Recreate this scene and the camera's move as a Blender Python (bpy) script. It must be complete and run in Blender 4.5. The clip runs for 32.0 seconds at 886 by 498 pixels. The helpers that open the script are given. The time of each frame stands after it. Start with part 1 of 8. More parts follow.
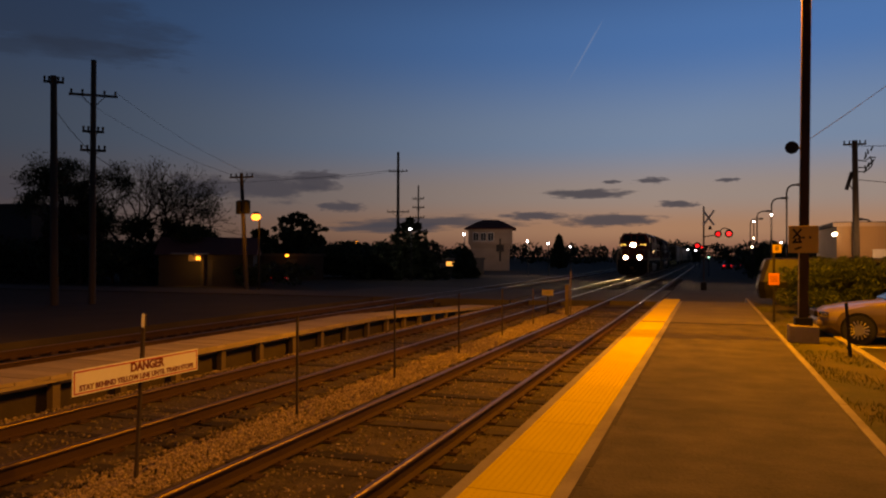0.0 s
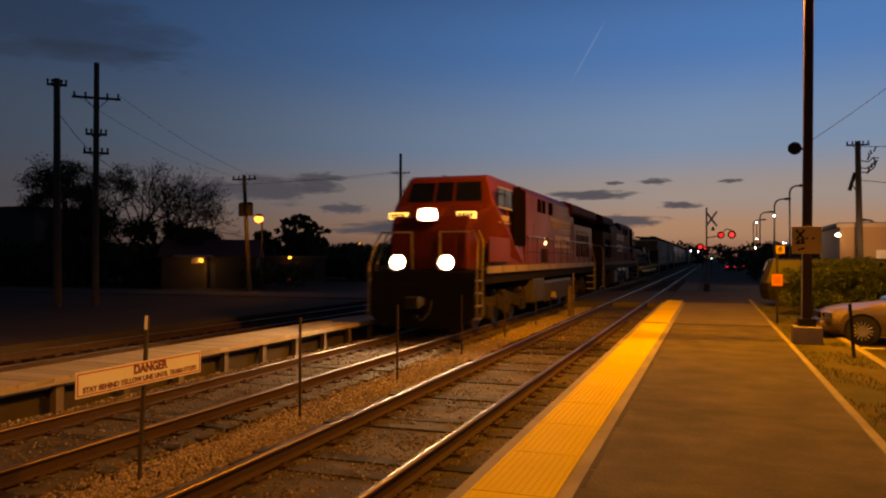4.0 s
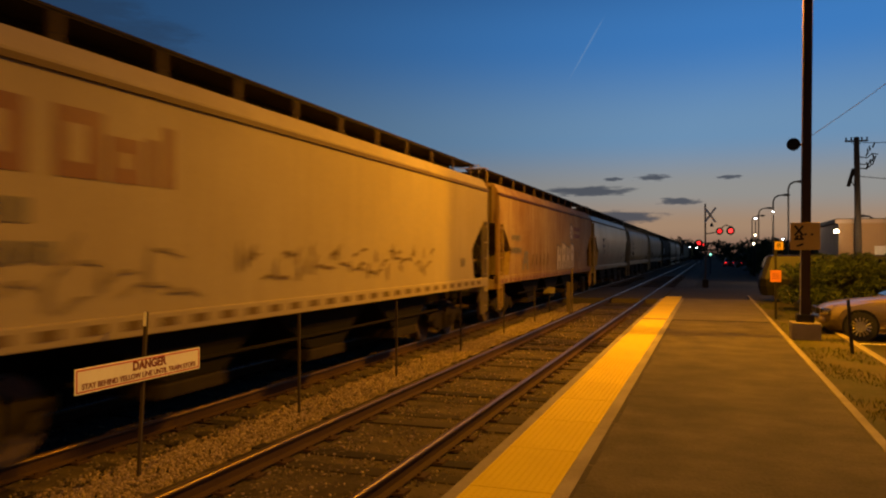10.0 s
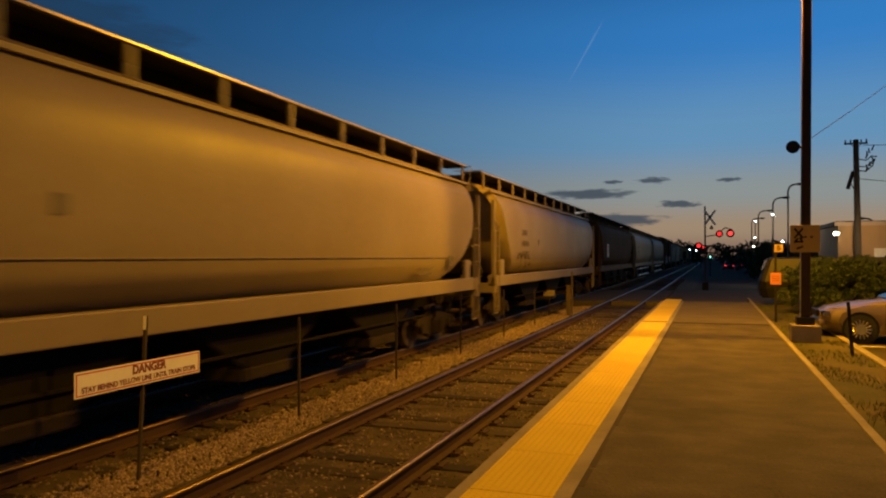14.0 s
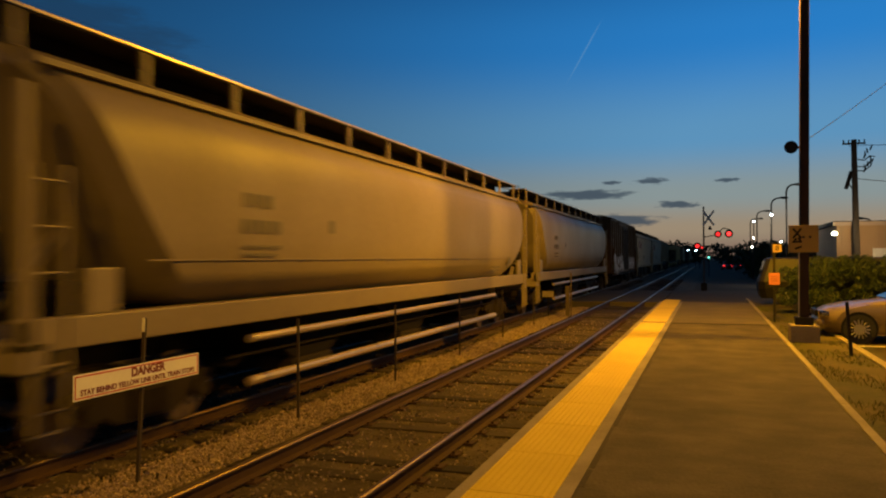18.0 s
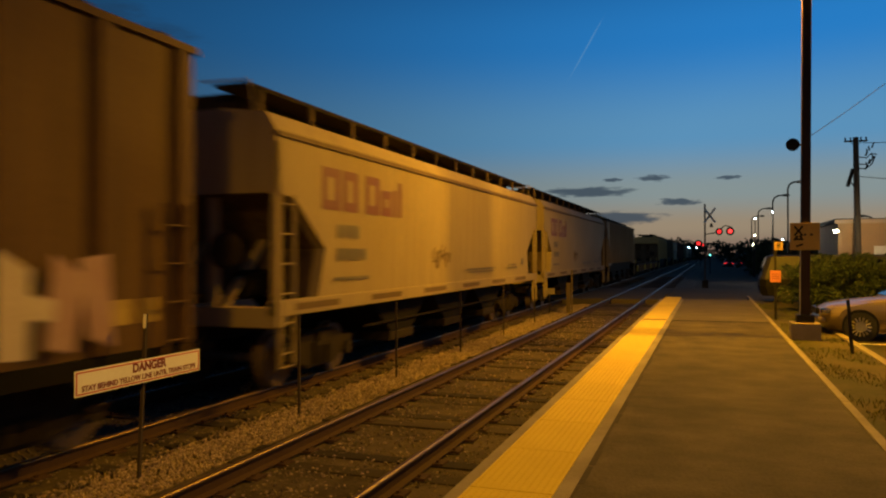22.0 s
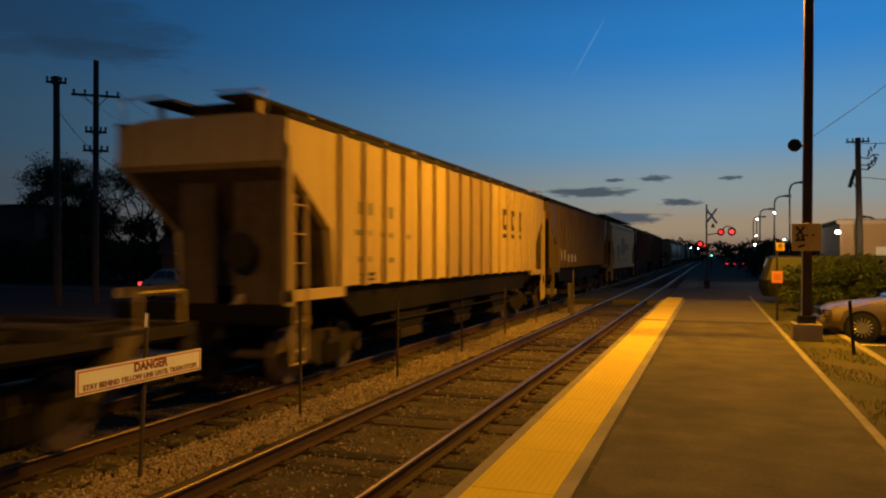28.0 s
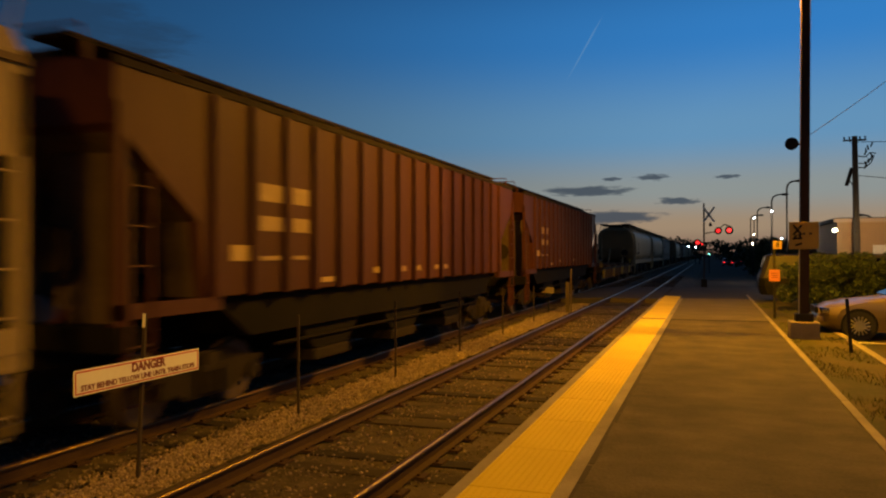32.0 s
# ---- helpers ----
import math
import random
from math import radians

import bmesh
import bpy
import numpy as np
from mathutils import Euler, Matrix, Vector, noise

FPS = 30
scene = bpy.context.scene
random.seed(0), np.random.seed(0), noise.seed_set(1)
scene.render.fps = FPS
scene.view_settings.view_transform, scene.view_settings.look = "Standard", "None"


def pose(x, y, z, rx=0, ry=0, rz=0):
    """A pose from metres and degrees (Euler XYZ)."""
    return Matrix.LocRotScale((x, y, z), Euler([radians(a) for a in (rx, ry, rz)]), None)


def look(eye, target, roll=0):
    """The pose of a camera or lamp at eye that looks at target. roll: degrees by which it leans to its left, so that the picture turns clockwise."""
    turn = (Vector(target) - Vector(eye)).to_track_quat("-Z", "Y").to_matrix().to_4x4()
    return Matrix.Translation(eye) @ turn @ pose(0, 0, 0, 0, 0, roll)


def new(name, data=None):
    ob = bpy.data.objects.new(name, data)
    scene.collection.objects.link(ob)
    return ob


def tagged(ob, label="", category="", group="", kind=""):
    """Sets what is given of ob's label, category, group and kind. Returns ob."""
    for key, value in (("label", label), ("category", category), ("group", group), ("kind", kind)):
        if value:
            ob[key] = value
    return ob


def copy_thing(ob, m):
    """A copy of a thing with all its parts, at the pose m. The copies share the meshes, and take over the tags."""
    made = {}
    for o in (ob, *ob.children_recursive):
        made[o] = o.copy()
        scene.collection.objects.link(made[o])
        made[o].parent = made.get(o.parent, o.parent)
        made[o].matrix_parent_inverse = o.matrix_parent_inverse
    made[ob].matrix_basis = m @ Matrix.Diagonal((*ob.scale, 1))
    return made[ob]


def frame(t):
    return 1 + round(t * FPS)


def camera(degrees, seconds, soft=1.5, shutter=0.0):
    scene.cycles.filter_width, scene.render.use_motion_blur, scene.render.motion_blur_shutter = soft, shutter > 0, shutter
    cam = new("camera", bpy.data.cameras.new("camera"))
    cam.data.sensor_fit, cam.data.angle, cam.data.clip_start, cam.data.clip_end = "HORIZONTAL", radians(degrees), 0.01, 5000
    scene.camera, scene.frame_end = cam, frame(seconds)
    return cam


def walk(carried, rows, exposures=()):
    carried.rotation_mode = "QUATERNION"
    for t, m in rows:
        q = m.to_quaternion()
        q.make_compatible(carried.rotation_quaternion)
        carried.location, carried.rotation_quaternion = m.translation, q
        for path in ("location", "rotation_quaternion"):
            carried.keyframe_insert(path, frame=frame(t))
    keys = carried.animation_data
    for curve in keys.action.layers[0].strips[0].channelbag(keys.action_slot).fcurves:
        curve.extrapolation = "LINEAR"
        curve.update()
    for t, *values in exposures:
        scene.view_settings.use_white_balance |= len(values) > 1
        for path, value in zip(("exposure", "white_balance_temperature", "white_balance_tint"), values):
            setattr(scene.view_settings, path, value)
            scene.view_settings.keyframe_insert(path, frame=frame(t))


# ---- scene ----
cam = camera(61.0, 32.0, soft=2.1, shutter=0.5)
PATH = [
    (0, pose(0, 0, 1.96, 90.514, -0.174, 19.430)),
    (0.5, pose(0, 0, 1.96, 90.482, -0.087, 19.484)),
    (1, pose(0, 0, 1.96, 90.485, 0.012, 19.517)),
    (1.5, pose(0, 0, 1.96, 90.506, 0.000, 19.564)),
    (2, pose(0, 0, 1.96, 90.532, -0.046, 19.583)),
    (2.5, pose(0, 0, 1.96, 90.546, -0.027, 19.617)),
    (3, pose(0, 0, 1.96, 90.562, -0.009, 19.621)),
    (3.5, pose(0, 0, 1.96, 90.585, -0.065, 19.623)),
    (5.5, pose(0, 0, 1.96, 90.776, 0.038, 19.661)),
    (6, pose(0, 0, 1.96, 90.759, -0.045, 19.657)),
    (6.5, pose(0, 0, 1.96, 90.708, -0.174, 19.653)),
    (7, pose(0, 0, 1.96, 90.643, -0.196, 19.623)),
    (7.5, pose(0, 0, 1.96, 90.590, -0.123, 19.605)),
    (8, pose(0, 0, 1.96, 90.546, -0.037, 19.582)),
    (8.5, pose(0, 0, 1.96, 90.488, 0.017, 19.573)),
    (9, pose(0, 0, 1.96, 90.430, 0.001, 19.565)),
    (9.5, pose(0, 0, 1.96, 90.371, -0.013, 19.561)),
    (10, pose(0, 0, 1.96, 90.355, -0.014, 19.544)),
    (10.5, pose(0, 0, 1.96, 90.342, 0.063, 19.510)),
    (11, pose(0, 0, 1.96, 90.352, 0.089, 19.507)),
    (11.5, pose(0, 0, 1.96, 90.375, -0.005, 19.521)),
    (12, pose(0, 0, 1.96, 90.451, 0.052, 19.534)),
    (12.5, pose(0, 0, 1.96, 90.492, 0.124, 19.550)),
    (13, pose(0, 0, 1.96, 90.537, 0.147, 19.553)),
    (13.5, pose(0, 0, 1.96, 90.578, 0.103, 19.557)),
    (14, pose(0, 0, 1.96, 90.589, 0.074, 19.531)),
    (14.5, pose(0, 0, 1.96, 90.581, 0.044, 19.520)),
    (16.5, pose(0, 0, 1.96, 90.701, 0.246, 19.449)),
    (17, pose(0, 0, 1.96, 90.705, 0.191, 19.447)),
    (17.5, pose(0, 0, 1.96, 90.701, 0.181, 19.439)),
    (18, pose(0, 0, 1.96, 90.679, 0.251, 19.441)),
    (18.5, pose(0, 0, 1.96, 90.637, 0.280, 19.448)),
    (19, pose(0, 0, 1.96, 90.594, 0.186, 19.483)),
    (19.5, pose(0, 0, 1.96, 90.578, -0.059, 19.513)),
    (20, pose(0, 0, 1.96, 90.580, -0.067, 19.517)),
    (20.5, pose(0, 0, 1.96, 90.529, 0.061, 19.552)),
    (21, pose(0, 0, 1.96, 90.498, 0.205, 19.539)),
    (21.5, pose(0, 0, 1.96, 90.458, 0.185, 19.531)),
    (22, pose(0, 0, 1.96, 90.442, 0.135, 19.521)),
    (22.5, pose(0, 0, 1.96, 90.435, 0.020, 19.525)),
    (23, pose(0, 0, 1.96, 90.450, -0.045, 19.525)),
    (23.5, pose(0, 0, 1.96, 90.474, -0.011, 19.512)),
    (24, pose(0, 0, 1.96, 90.488, 0.119, 19.563)),
    (24.5, pose(0, 0, 1.96, 90.519, 0.184, 19.629)),
    (25, pose(0, 0, 1.96, 90.529, 0.053, 19.671)),
    (25.5, pose(0, 0, 1.96, 90.515, -0.060, 19.682)),
    (27.5, pose(0, 0, 1.96, 90.489, 0.014, 19.672)),
    (28, pose(0, 0, 1.96, 90.437, 0.009, 19.628)),
    (28.5, pose(0, 0, 1.96, 90.376, 0.001, 19.621)),
    (29, pose(0, 0, 1.96, 90.337, 0.046, 19.610)),
    (29.5, pose(0, 0, 1.96, 90.282, 0.086, 19.601)),
    (30, pose(0, 0, 1.96, 90.261, 0.085, 19.583)),
    (30.5, pose(0, 0, 1.96, 90.252, 0.039, 19.563)),
    (31, pose(0, 0, 1.96, 90.297, 0.119, 19.518)),
    (31.5, pose(0, 0, 1.96, 90.365, 0.179, 19.476)),
    (32, pose(0, 0, 1.96, 90.383, 0.160, 19.457))]

EXPOSURES = [(0, 0.05, 8100, 27), (2.0, -0.03, 8100, 27), (3.5, 0.11, 7900, 25), (6.0, 0.46, 7500, 18), (7.0, 0.46, 7000, 14), (8.0, 0.33, 6550, 12), (9.0, 0.25, 6400, 9), (11.0, 0.16, 6300, 4), (13.0, 0.18, 5950, -2),
             (15.0, 0.24, 5700, -6), (17.0, 0.36, 5450, -12), (18.0, 0.22, 5450, -11), (19.0, 0.07, 5450, -9), (21.0, 0.22, 5420, -12), (24.0, 0.05, 5420, -10), (26.0, 0.18, 5420, -11), (29.0, 0.23, 5700, -7), (32.0, 0.23, 5850, -5)]
walk(cam, PATH, EXPOSURES)

# ---- dusk sky: deep blue overhead, warm where the sun went down ----
world = bpy.data.worlds.new("dusk_sky")
scene.world = world
world.use_nodes = True
wn, wl = world.node_tree.nodes, world.node_tree.links
wn.clear()
w_out, w_bg = wn.new("ShaderNodeOutputWorld"), wn.new("ShaderNodeBackground")
w_co, w_sep = wn.new("ShaderNodeTexCoord"), wn.new("ShaderNodeSeparateXYZ")
wl.new(w_co.outputs["Generated"], w_sep.inputs[0])


def sky_ramp(stops):
    r = wn.new("ShaderNodeValToRGB")
    r.color_ramp.interpolation = "EASE"
    e = r.color_ramp.elements
    while len(e) < len(stops):
        e.new(0.5)
    for i, (p, c) in enumerate(stops):
        e[i].position, e[i].color = p, (*c, 1)
    wl.new(w_sep.outputs["Z"], r.inputs[0])
    return r


west = sky_ramp([(0.0, (0.20, 0.105, 0.075)), (0.035, (0.325, 0.205, 0.130)), (0.08, (0.255, 0.243, 0.232)),
                 (0.15, (0.132, 0.238, 0.388)), (0.27, (0.046, 0.170, 0.440)), (0.40, (0.018, 0.080, 0.250)), (0.6, (0.006, 0.024, 0.080)), (1.0, (0.003, 0.010, 0.034))])
east = sky_ramp([(0.0, (0.030, 0.027, 0.030)), (0.06, (0.050, 0.052, 0.064)), (0.15, (0.034, 0.056, 0.088)),
                 (0.30, (0.016, 0.046, 0.108)), (0.5, (0.005, 0.014, 0.038)), (1.0, (0.003, 0.008, 0.024))])
w_dot = wn.new("ShaderNodeVectorMath")
w_dot.operation = "DOT_PRODUCT"
w_dot.inputs[1].default_value = (0.19, 0.982, 0.0)
wl.new(w_co.outputs["Generated"], w_dot.inputs[0])
w_map = wn.new("ShaderNodeMapRange")
w_map.inputs["From Min"].default_value, w_map.inputs["From Max"].default_value = 0.36, 0.965
wl.new(w_dot.outputs["Value"], w_map.inputs[0])
w_mix = wn.new("ShaderNodeMix")
w_mix.data_type = "RGBA"
w_pow = wn.new("ShaderNodeMath")
w_pow.operation = "POWER"
w_pow.inputs[1].default_value = 2.15
wl.new(w_map.outputs[0], w_pow.inputs[0])
wl.new(w_pow.outputs[0], w_mix.inputs["Factor"])
wl.new(east.outputs[0], w_mix.inputs["A"])
wl.new(west.outputs[0], w_mix.inputs["B"])
wl.new(w_mix.outputs["Result"], w_bg.inputs["Color"])
w_bg.inputs["Strength"].default_value = 1.0
wl.new(w_bg.outputs[0], w_out.inputs["Surface"])


# ---- lamps of the place ----
def lamp(name, at, watts, colour, radius=0.15, cone=None):
    data = bpy.data.lights.new(name, "SPOT" if cone else "POINT")
    data.energy, data.color, data.shadow_soft_size = watts, colour, radius
    if cone:
        data.spot_size, data.spot_blend = radians(cone), 0.35
    ob = new(name, data)
    ob.location = at
    return ob


SODIUM = (1.0, 0.395, 0.0)
# each post carries two heads: one over the platform, one over the car park, whose light the pole parts
PLATFORM_LAMPS = [(0.9, 17.40, 4200, 0.12), (2.42, 17.37, 3600, 0.02), (0.9, -8.6, 4000, 0.12), (2.42, -8.63, 600, 0.1)]
for x, y, watts, radius in PLATFORM_LAMPS:
    lamp("platform_light", (x, y, 8.33), watts, SODIUM, radius, 168)
# fill beam added at the lamp head to brighten the far walk
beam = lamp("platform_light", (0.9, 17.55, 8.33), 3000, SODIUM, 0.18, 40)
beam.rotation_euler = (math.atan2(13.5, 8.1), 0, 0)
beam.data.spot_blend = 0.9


# ---- materials ----
def nodes_of(name):
    m = bpy.data.materials.new(name)
    m.use_nodes = True
    n, l = m.node_tree.nodes, m.node_tree.links
    return m, n, l, n["Principled BSDF"]


def surface(name, base, second, rough=0.7, metal=0.0, grain=40.0, blotch=1.2, amount=0.55, bump=0.15, streak=0.0,
            streak_colour=None, object_random=0.0, island_random=0.0, coat=0.0, bands=0.0, spec=0.5):
    """Two colours mixed by large blotches and fine grain, with vertical streaks and a fine relief."""
    m, n, l, b = nodes_of(name)
    co = n.new("ShaderNodeTexCoord")
    big, small = n.new("ShaderNodeTexNoise"), n.new("ShaderNodeTexNoise")
    big.inputs["Scale"].default_value, big.inputs["Detail"].default_value = blotch, 5
    small.inputs["Scale"].default_value, small.inputs["Detail"].default_value = grain, 3
    for t in (big, small):
        l.new(co.outputs["Object"], t.inputs["Vector"])
    add = n.new("ShaderNodeMath")
    add.operation = "MULTIPLY_ADD"
    l.new(small.outputs["Fac"], add.inputs[0])
    add.inputs[1].default_value = 0.45
    l.new(big.outputs["Fac"], add.inputs[2])
    mr = n.new("ShaderNodeMapRange")
    mr.inputs["From Min"].default_value, mr.inputs["From Max"].default_value = 0.55, 0.95
    mr.inputs["To Max"].default_value = amount
    l.new(add.outputs[0], mr.inputs[0])
    mix = n.new("ShaderNodeMix")
    mix.data_type = "RGBA"
    mix.inputs["A"].default_value, mix.inputs["B"].default_value = (*base, 1), (*second, 1)
    l.new(mr.outputs[0], mix.inputs["Factor"])
    colour = mix.outputs["Result"]
    if streak:
        mp = n.new("ShaderNodeMapping")
        mp.inputs["Scale"].default_value = (2.6, 2.6, 0.16)
        l.new(co.outputs["Object"], mp.inputs[0])
        st = n.new("ShaderNodeTexNoise")
        st.inputs["Scale"].default_value, st.inputs["Detail"].default_value = 2.2, 6
        l.new(mp.outputs[0], st.inputs["Vector"])
        sr = n.new("ShaderNodeMapRange")
        sr.inputs["From Min"].default_value, sr.inputs["From Max"].default_value = 0.46, 0.72
        sr.inputs["To Max"].default_value = streak
        l.new(st.outputs["Fac"], sr.inputs[0])
        mx = n.new("ShaderNodeMix")
        mx.data_type = "RGBA"
        mx.inputs["B"].default_value = (*(streak_colour or second), 1)
        l.new(sr.outputs[0], mx.inputs["Factor"])
        l.new(colour, mx.inputs["A"])
        colour = mx.outputs["Result"]
    if bands:
        # dark stripes across the walk, as rollers and rain leave them
        mp = n.new("ShaderNodeMapping")
        mp.inputs["Scale"].default_value = (1.0, 2.2, 1.0)
        l.new(co.outputs["Object"], mp.inputs[0])
        st = n.new("ShaderNodeTexNoise")
        st.inputs["Scale"].default_value, st.inputs["Detail"].default_value, st.inputs["Roughness"].default_value = 1.5, 12, 0.72
        l.new(mp.outputs[0], st.inputs["Vector"])
        sr = n.new("ShaderNodeMapRange")
        sr.inputs["From Min"].default_value, sr.inputs["From Max"].default_value = 0.40, 0.62
        sr.inputs["To Max"].default_value = bands
        l.new(st.outputs["Fac"], sr.inputs[0])
        mx = n.new("ShaderNodeMix")
        mx.data_type = "RGBA"
        mx.inputs["B"].default_value = (*[v * 0.45 for v in base], 1)
        l.new(sr.outputs[0], mx.inputs["Factor"])
        l.new(colour, mx.inputs["A"])
        colour = mx.outputs["Result"]
    if object_random or island_random:
        if object_random:
            rnd = n.new("ShaderNodeObjectInfo").outputs["Random"]
        else:
            rnd = n.new("ShaderNodeNewGeometry").outputs["Random Per Island"]
        amp = object_random or island_random
        vr = n.new("ShaderNodeMapRange")
        vr.inputs["To Min"].default_value, vr.inputs["To Max"].default_value = 1 - amp, 1 + amp
        l.new(rnd, vr.inputs[0])
        hsv = n.new("ShaderNodeHueSaturation")
        l.new(vr.outputs[0], hsv.inputs["Value"])
        l.new(colour, hsv.inputs["Color"])
        colour = hsv.outputs[0]
    l.new(colour, b.inputs["Base Color"])
    rr = n.new("ShaderNodeMapRange")
    rr.inputs["To Min"].default_value, rr.inputs["To Max"].default_value = max(0.03, rough - 0.1), min(1, rough + 0.12)
    l.new(big.outputs["Fac"], rr.inputs[0])
    l.new(rr.outputs[0], b.inputs["Roughness"])
    b.inputs["Metallic"].default_value = metal
    b.inputs["Coat Weight"].default_value, b.inputs["Coat Roughness"].default_value = coat, 0.14
    b.inputs["Specular IOR Level"].default_value = spec
    if bump:
        bp = n.new("ShaderNodeBump")
        bp.inputs["Strength"].default_value, bp.inputs["Distance"].default_value = bump, 0.02
        l.new(add.outputs[0], bp.inputs["Height"])
        l.new(bp.outputs[0], b.inputs["Normal"])
    return m


def glow(name, colour, strength):
    m, n, l, b = nodes_of(name)
    b.inputs["Base Color"].default_value = (*colour, 1)
    b.inputs["Emission Color"].default_value = (*colour, 1)
    b.inputs["Emission Strength"].default_value = strength
    return m


def pane_material(name, tint, rough=0.04):
    m, n, l, b = nodes_of(name)
    b.inputs["Base Color"].default_value = (*tint, 1)
    b.inputs["Roughness"].default_value = rough
    b.inputs["Specular IOR Level"].default_value = 0.6
    return m


asphalt = surface("asphalt", (0.045, 0.040, 0.034), (0.075, 0.066, 0.056), 0.92, grain=60, blotch=0.7, bump=0.4, spec=0.12)
platform_asphalt = surface("platform_asphalt", (0.060, 0.049, 0.037), (0.124, 0.102, 0.078), 0.95, grain=30, blotch=1.6, amount=1.0, bump=1.0, bands=0.34, spec=0.15)
# deck asphalt with the far end's stronger lamplight put into its colour
lit_asphalt = surface("lit_far_deck", (0.125, 0.104, 0.078), (0.170, 0.140, 0.105), 0.95, grain=38, blotch=0.9, amount=0.9, bump=0.6, bands=0.4, spec=0.15)
road_grey = surface("road_asphalt", (0.070, 0.060, 0.050), (0.105, 0.090, 0.076), 0.92, grain=60, blotch=0.4, bump=0.3, spec=0.1)
concrete = surface("concrete", (0.29, 0.25, 0.20), (0.18, 0.15, 0.115), 0.9, grain=40, blotch=1.6, amount=0.8, bump=0.4, spec=0.2)
tactile = surface("tactile_yellow", (0.66, 0.50, 0.008), (0.49, 0.345, 0.008), 0.9, grain=30, blotch=1.0, amount=0.5, bump=0.12, object_random=0.05, spec=0.12)
soil = surface("soil", (0.054, 0.043, 0.032), (0.088, 0.070, 0.052), 0.97, grain=25, blotch=0.5, bump=0.5, spec=0.08)
ballast_bed = surface("ballast_bed", (0.100, 0.076, 0.053), (0.032, 0.024, 0.017), 0.95, grain=24, blotch=2.6, amount=1.0, bump=0.9, spec=0.15)
oily_bed = surface("oily_bed", (0.050, 0.038, 0.028), (0.10, 0.076, 0.054), 0.92, grain=25, blotch=1.2, amount=0.9, bump=0.9, spec=0.15)
stone = surface("ballast_stone", (0.31, 0.235, 0.188), (0.185, 0.137, 0.108), 0.9, grain=30, blotch=4, bump=0.3, island_random=0.45)
dark_stone = surface("stained_stone", (0.150, 0.116, 0.084), (0.075, 0.056, 0.040), 0.9, grain=30, blotch=4, bump=0.3, island_random=0.6)
grass_mat = surface("grass", (0.085, 0.096, 0.020), (0.125, 0.110, 0.034), 0.9, grain=18, blotch=0.9, bump=0.4, island_random=0.4)
turf = surface("turf", (0.054, 0.053, 0.014), (0.128, 0.096, 0.040), 0.97, grain=14, blotch=0.9, amount=0.8, bump=0.7, spec=0.1)
rail_steel = surface("rail_steel", (0.105, 0.070, 0.041), (0.070, 0.046, 0.028), 0.36, 0.5, grain=20, blotch=0.8, bump=0.01, spec=0.2)
post_steel = surface("weathered_post_steel", (0.042, 0.030, 0.022), (0.070, 0.046, 0.030), 0.8, 0.2, grain=30, blotch=2, bump=0.2)
rail_rust = surface("rail_rust", (0.0510, 0.0270, 0.0156), (0.0780, 0.0480, 0.0300), 0.85, 0.1, grain=30, blotch=1.5, bump=0.25, spec=0.18)
tie_wood = surface("tie_wood", (0.050, 0.038, 0.027), (0.028, 0.021, 0.015), 0.9, grain=30, blotch=2.2, amount=0.8, bump=0.5, object_random=0.4, spec=0.15)
post_wood = surface("weathered_post_wood", (0.13, 0.095, 0.062), (0.075, 0.055, 0.038), 0.9, grain=24, blotch=1.8, bump=0.4, object_random=0.3)
plank_wood = surface("plank_wood", (0.34, 0.27, 0.19), (0.22, 0.17, 0.12), 0.85, grain=26, blotch=1.4, bump=0.35, object_random=0.15)
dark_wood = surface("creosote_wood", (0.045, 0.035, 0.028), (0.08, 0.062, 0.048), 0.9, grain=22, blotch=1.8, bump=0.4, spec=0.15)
pole_wood = surface("pole_wood", (0.0468, 0.0374, 0.0297), (0.0715, 0.0578, 0.0468), 0.9, grain=25, blotch=1.0, bump=0.4)
dark_steel = surface("dark_steel", (0.0210, 0.0196, 0.0189), (0.0385, 0.0336, 0.0301), 0.6, 0.4, grain=30, blotch=2, bump=0.1, spec=0.15)
pole_paint = surface("pole_brown_paint", (0.036, 0.022, 0.0135), (0.058, 0.036, 0.023), 0.6, 0.1, grain=40, blotch=1.2, bump=0.08, spec=0.18)
galvanised = surface("galvanised", (0.40, 0.40, 0.39), (0.28, 0.27, 0.26), 0.5, 0.7, grain=25, blotch=3, bump=0.08)
machine_black = surface("oily_machine_black", (0.0070, 0.0064, 0.0058), (0.0150, 0.0120, 0.0098), 0.6, 0.2, grain=18, blotch=1.5, amount=0.8, bump=0.3, spec=0.25)
# grimy black made darker still, so undersides carry shade in their colour
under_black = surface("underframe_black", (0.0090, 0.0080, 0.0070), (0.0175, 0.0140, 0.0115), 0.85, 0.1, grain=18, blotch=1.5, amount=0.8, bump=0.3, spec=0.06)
truck_brown = surface("truck_grime", (0.034, 0.026, 0.0195), (0.020, 0.0155, 0.0125), 0.9, 0.1, grain=18, blotch=2, amount=0.8, bump=0.35, spec=0.1)
wheel_steel = surface("wheel_steel", (0.16, 0.12, 0.095), (0.09, 0.065, 0.05), 0.55, 0.6, grain=14, blotch=4, bump=0.15, spec=0.18)
leaf_mat = surface("leaf", (0.029, 0.048, 0.013), (0.047, 0.063, 0.018), 0.65, grain=6, blotch=2, bump=0.0, island_random=0.5)
dark_leaf = surface("dark_leaf", (0.036, 0.046, 0.022), (0.054, 0.062, 0.028), 0.7, grain=6, blotch=2, bump=0.0, island_random=0.5, spec=0.15)
bark = surface("bark", (0.034, 0.026, 0.020), (0.058, 0.045, 0.034), 0.95, grain=18, blotch=2, bump=0.5, spec=0.15)
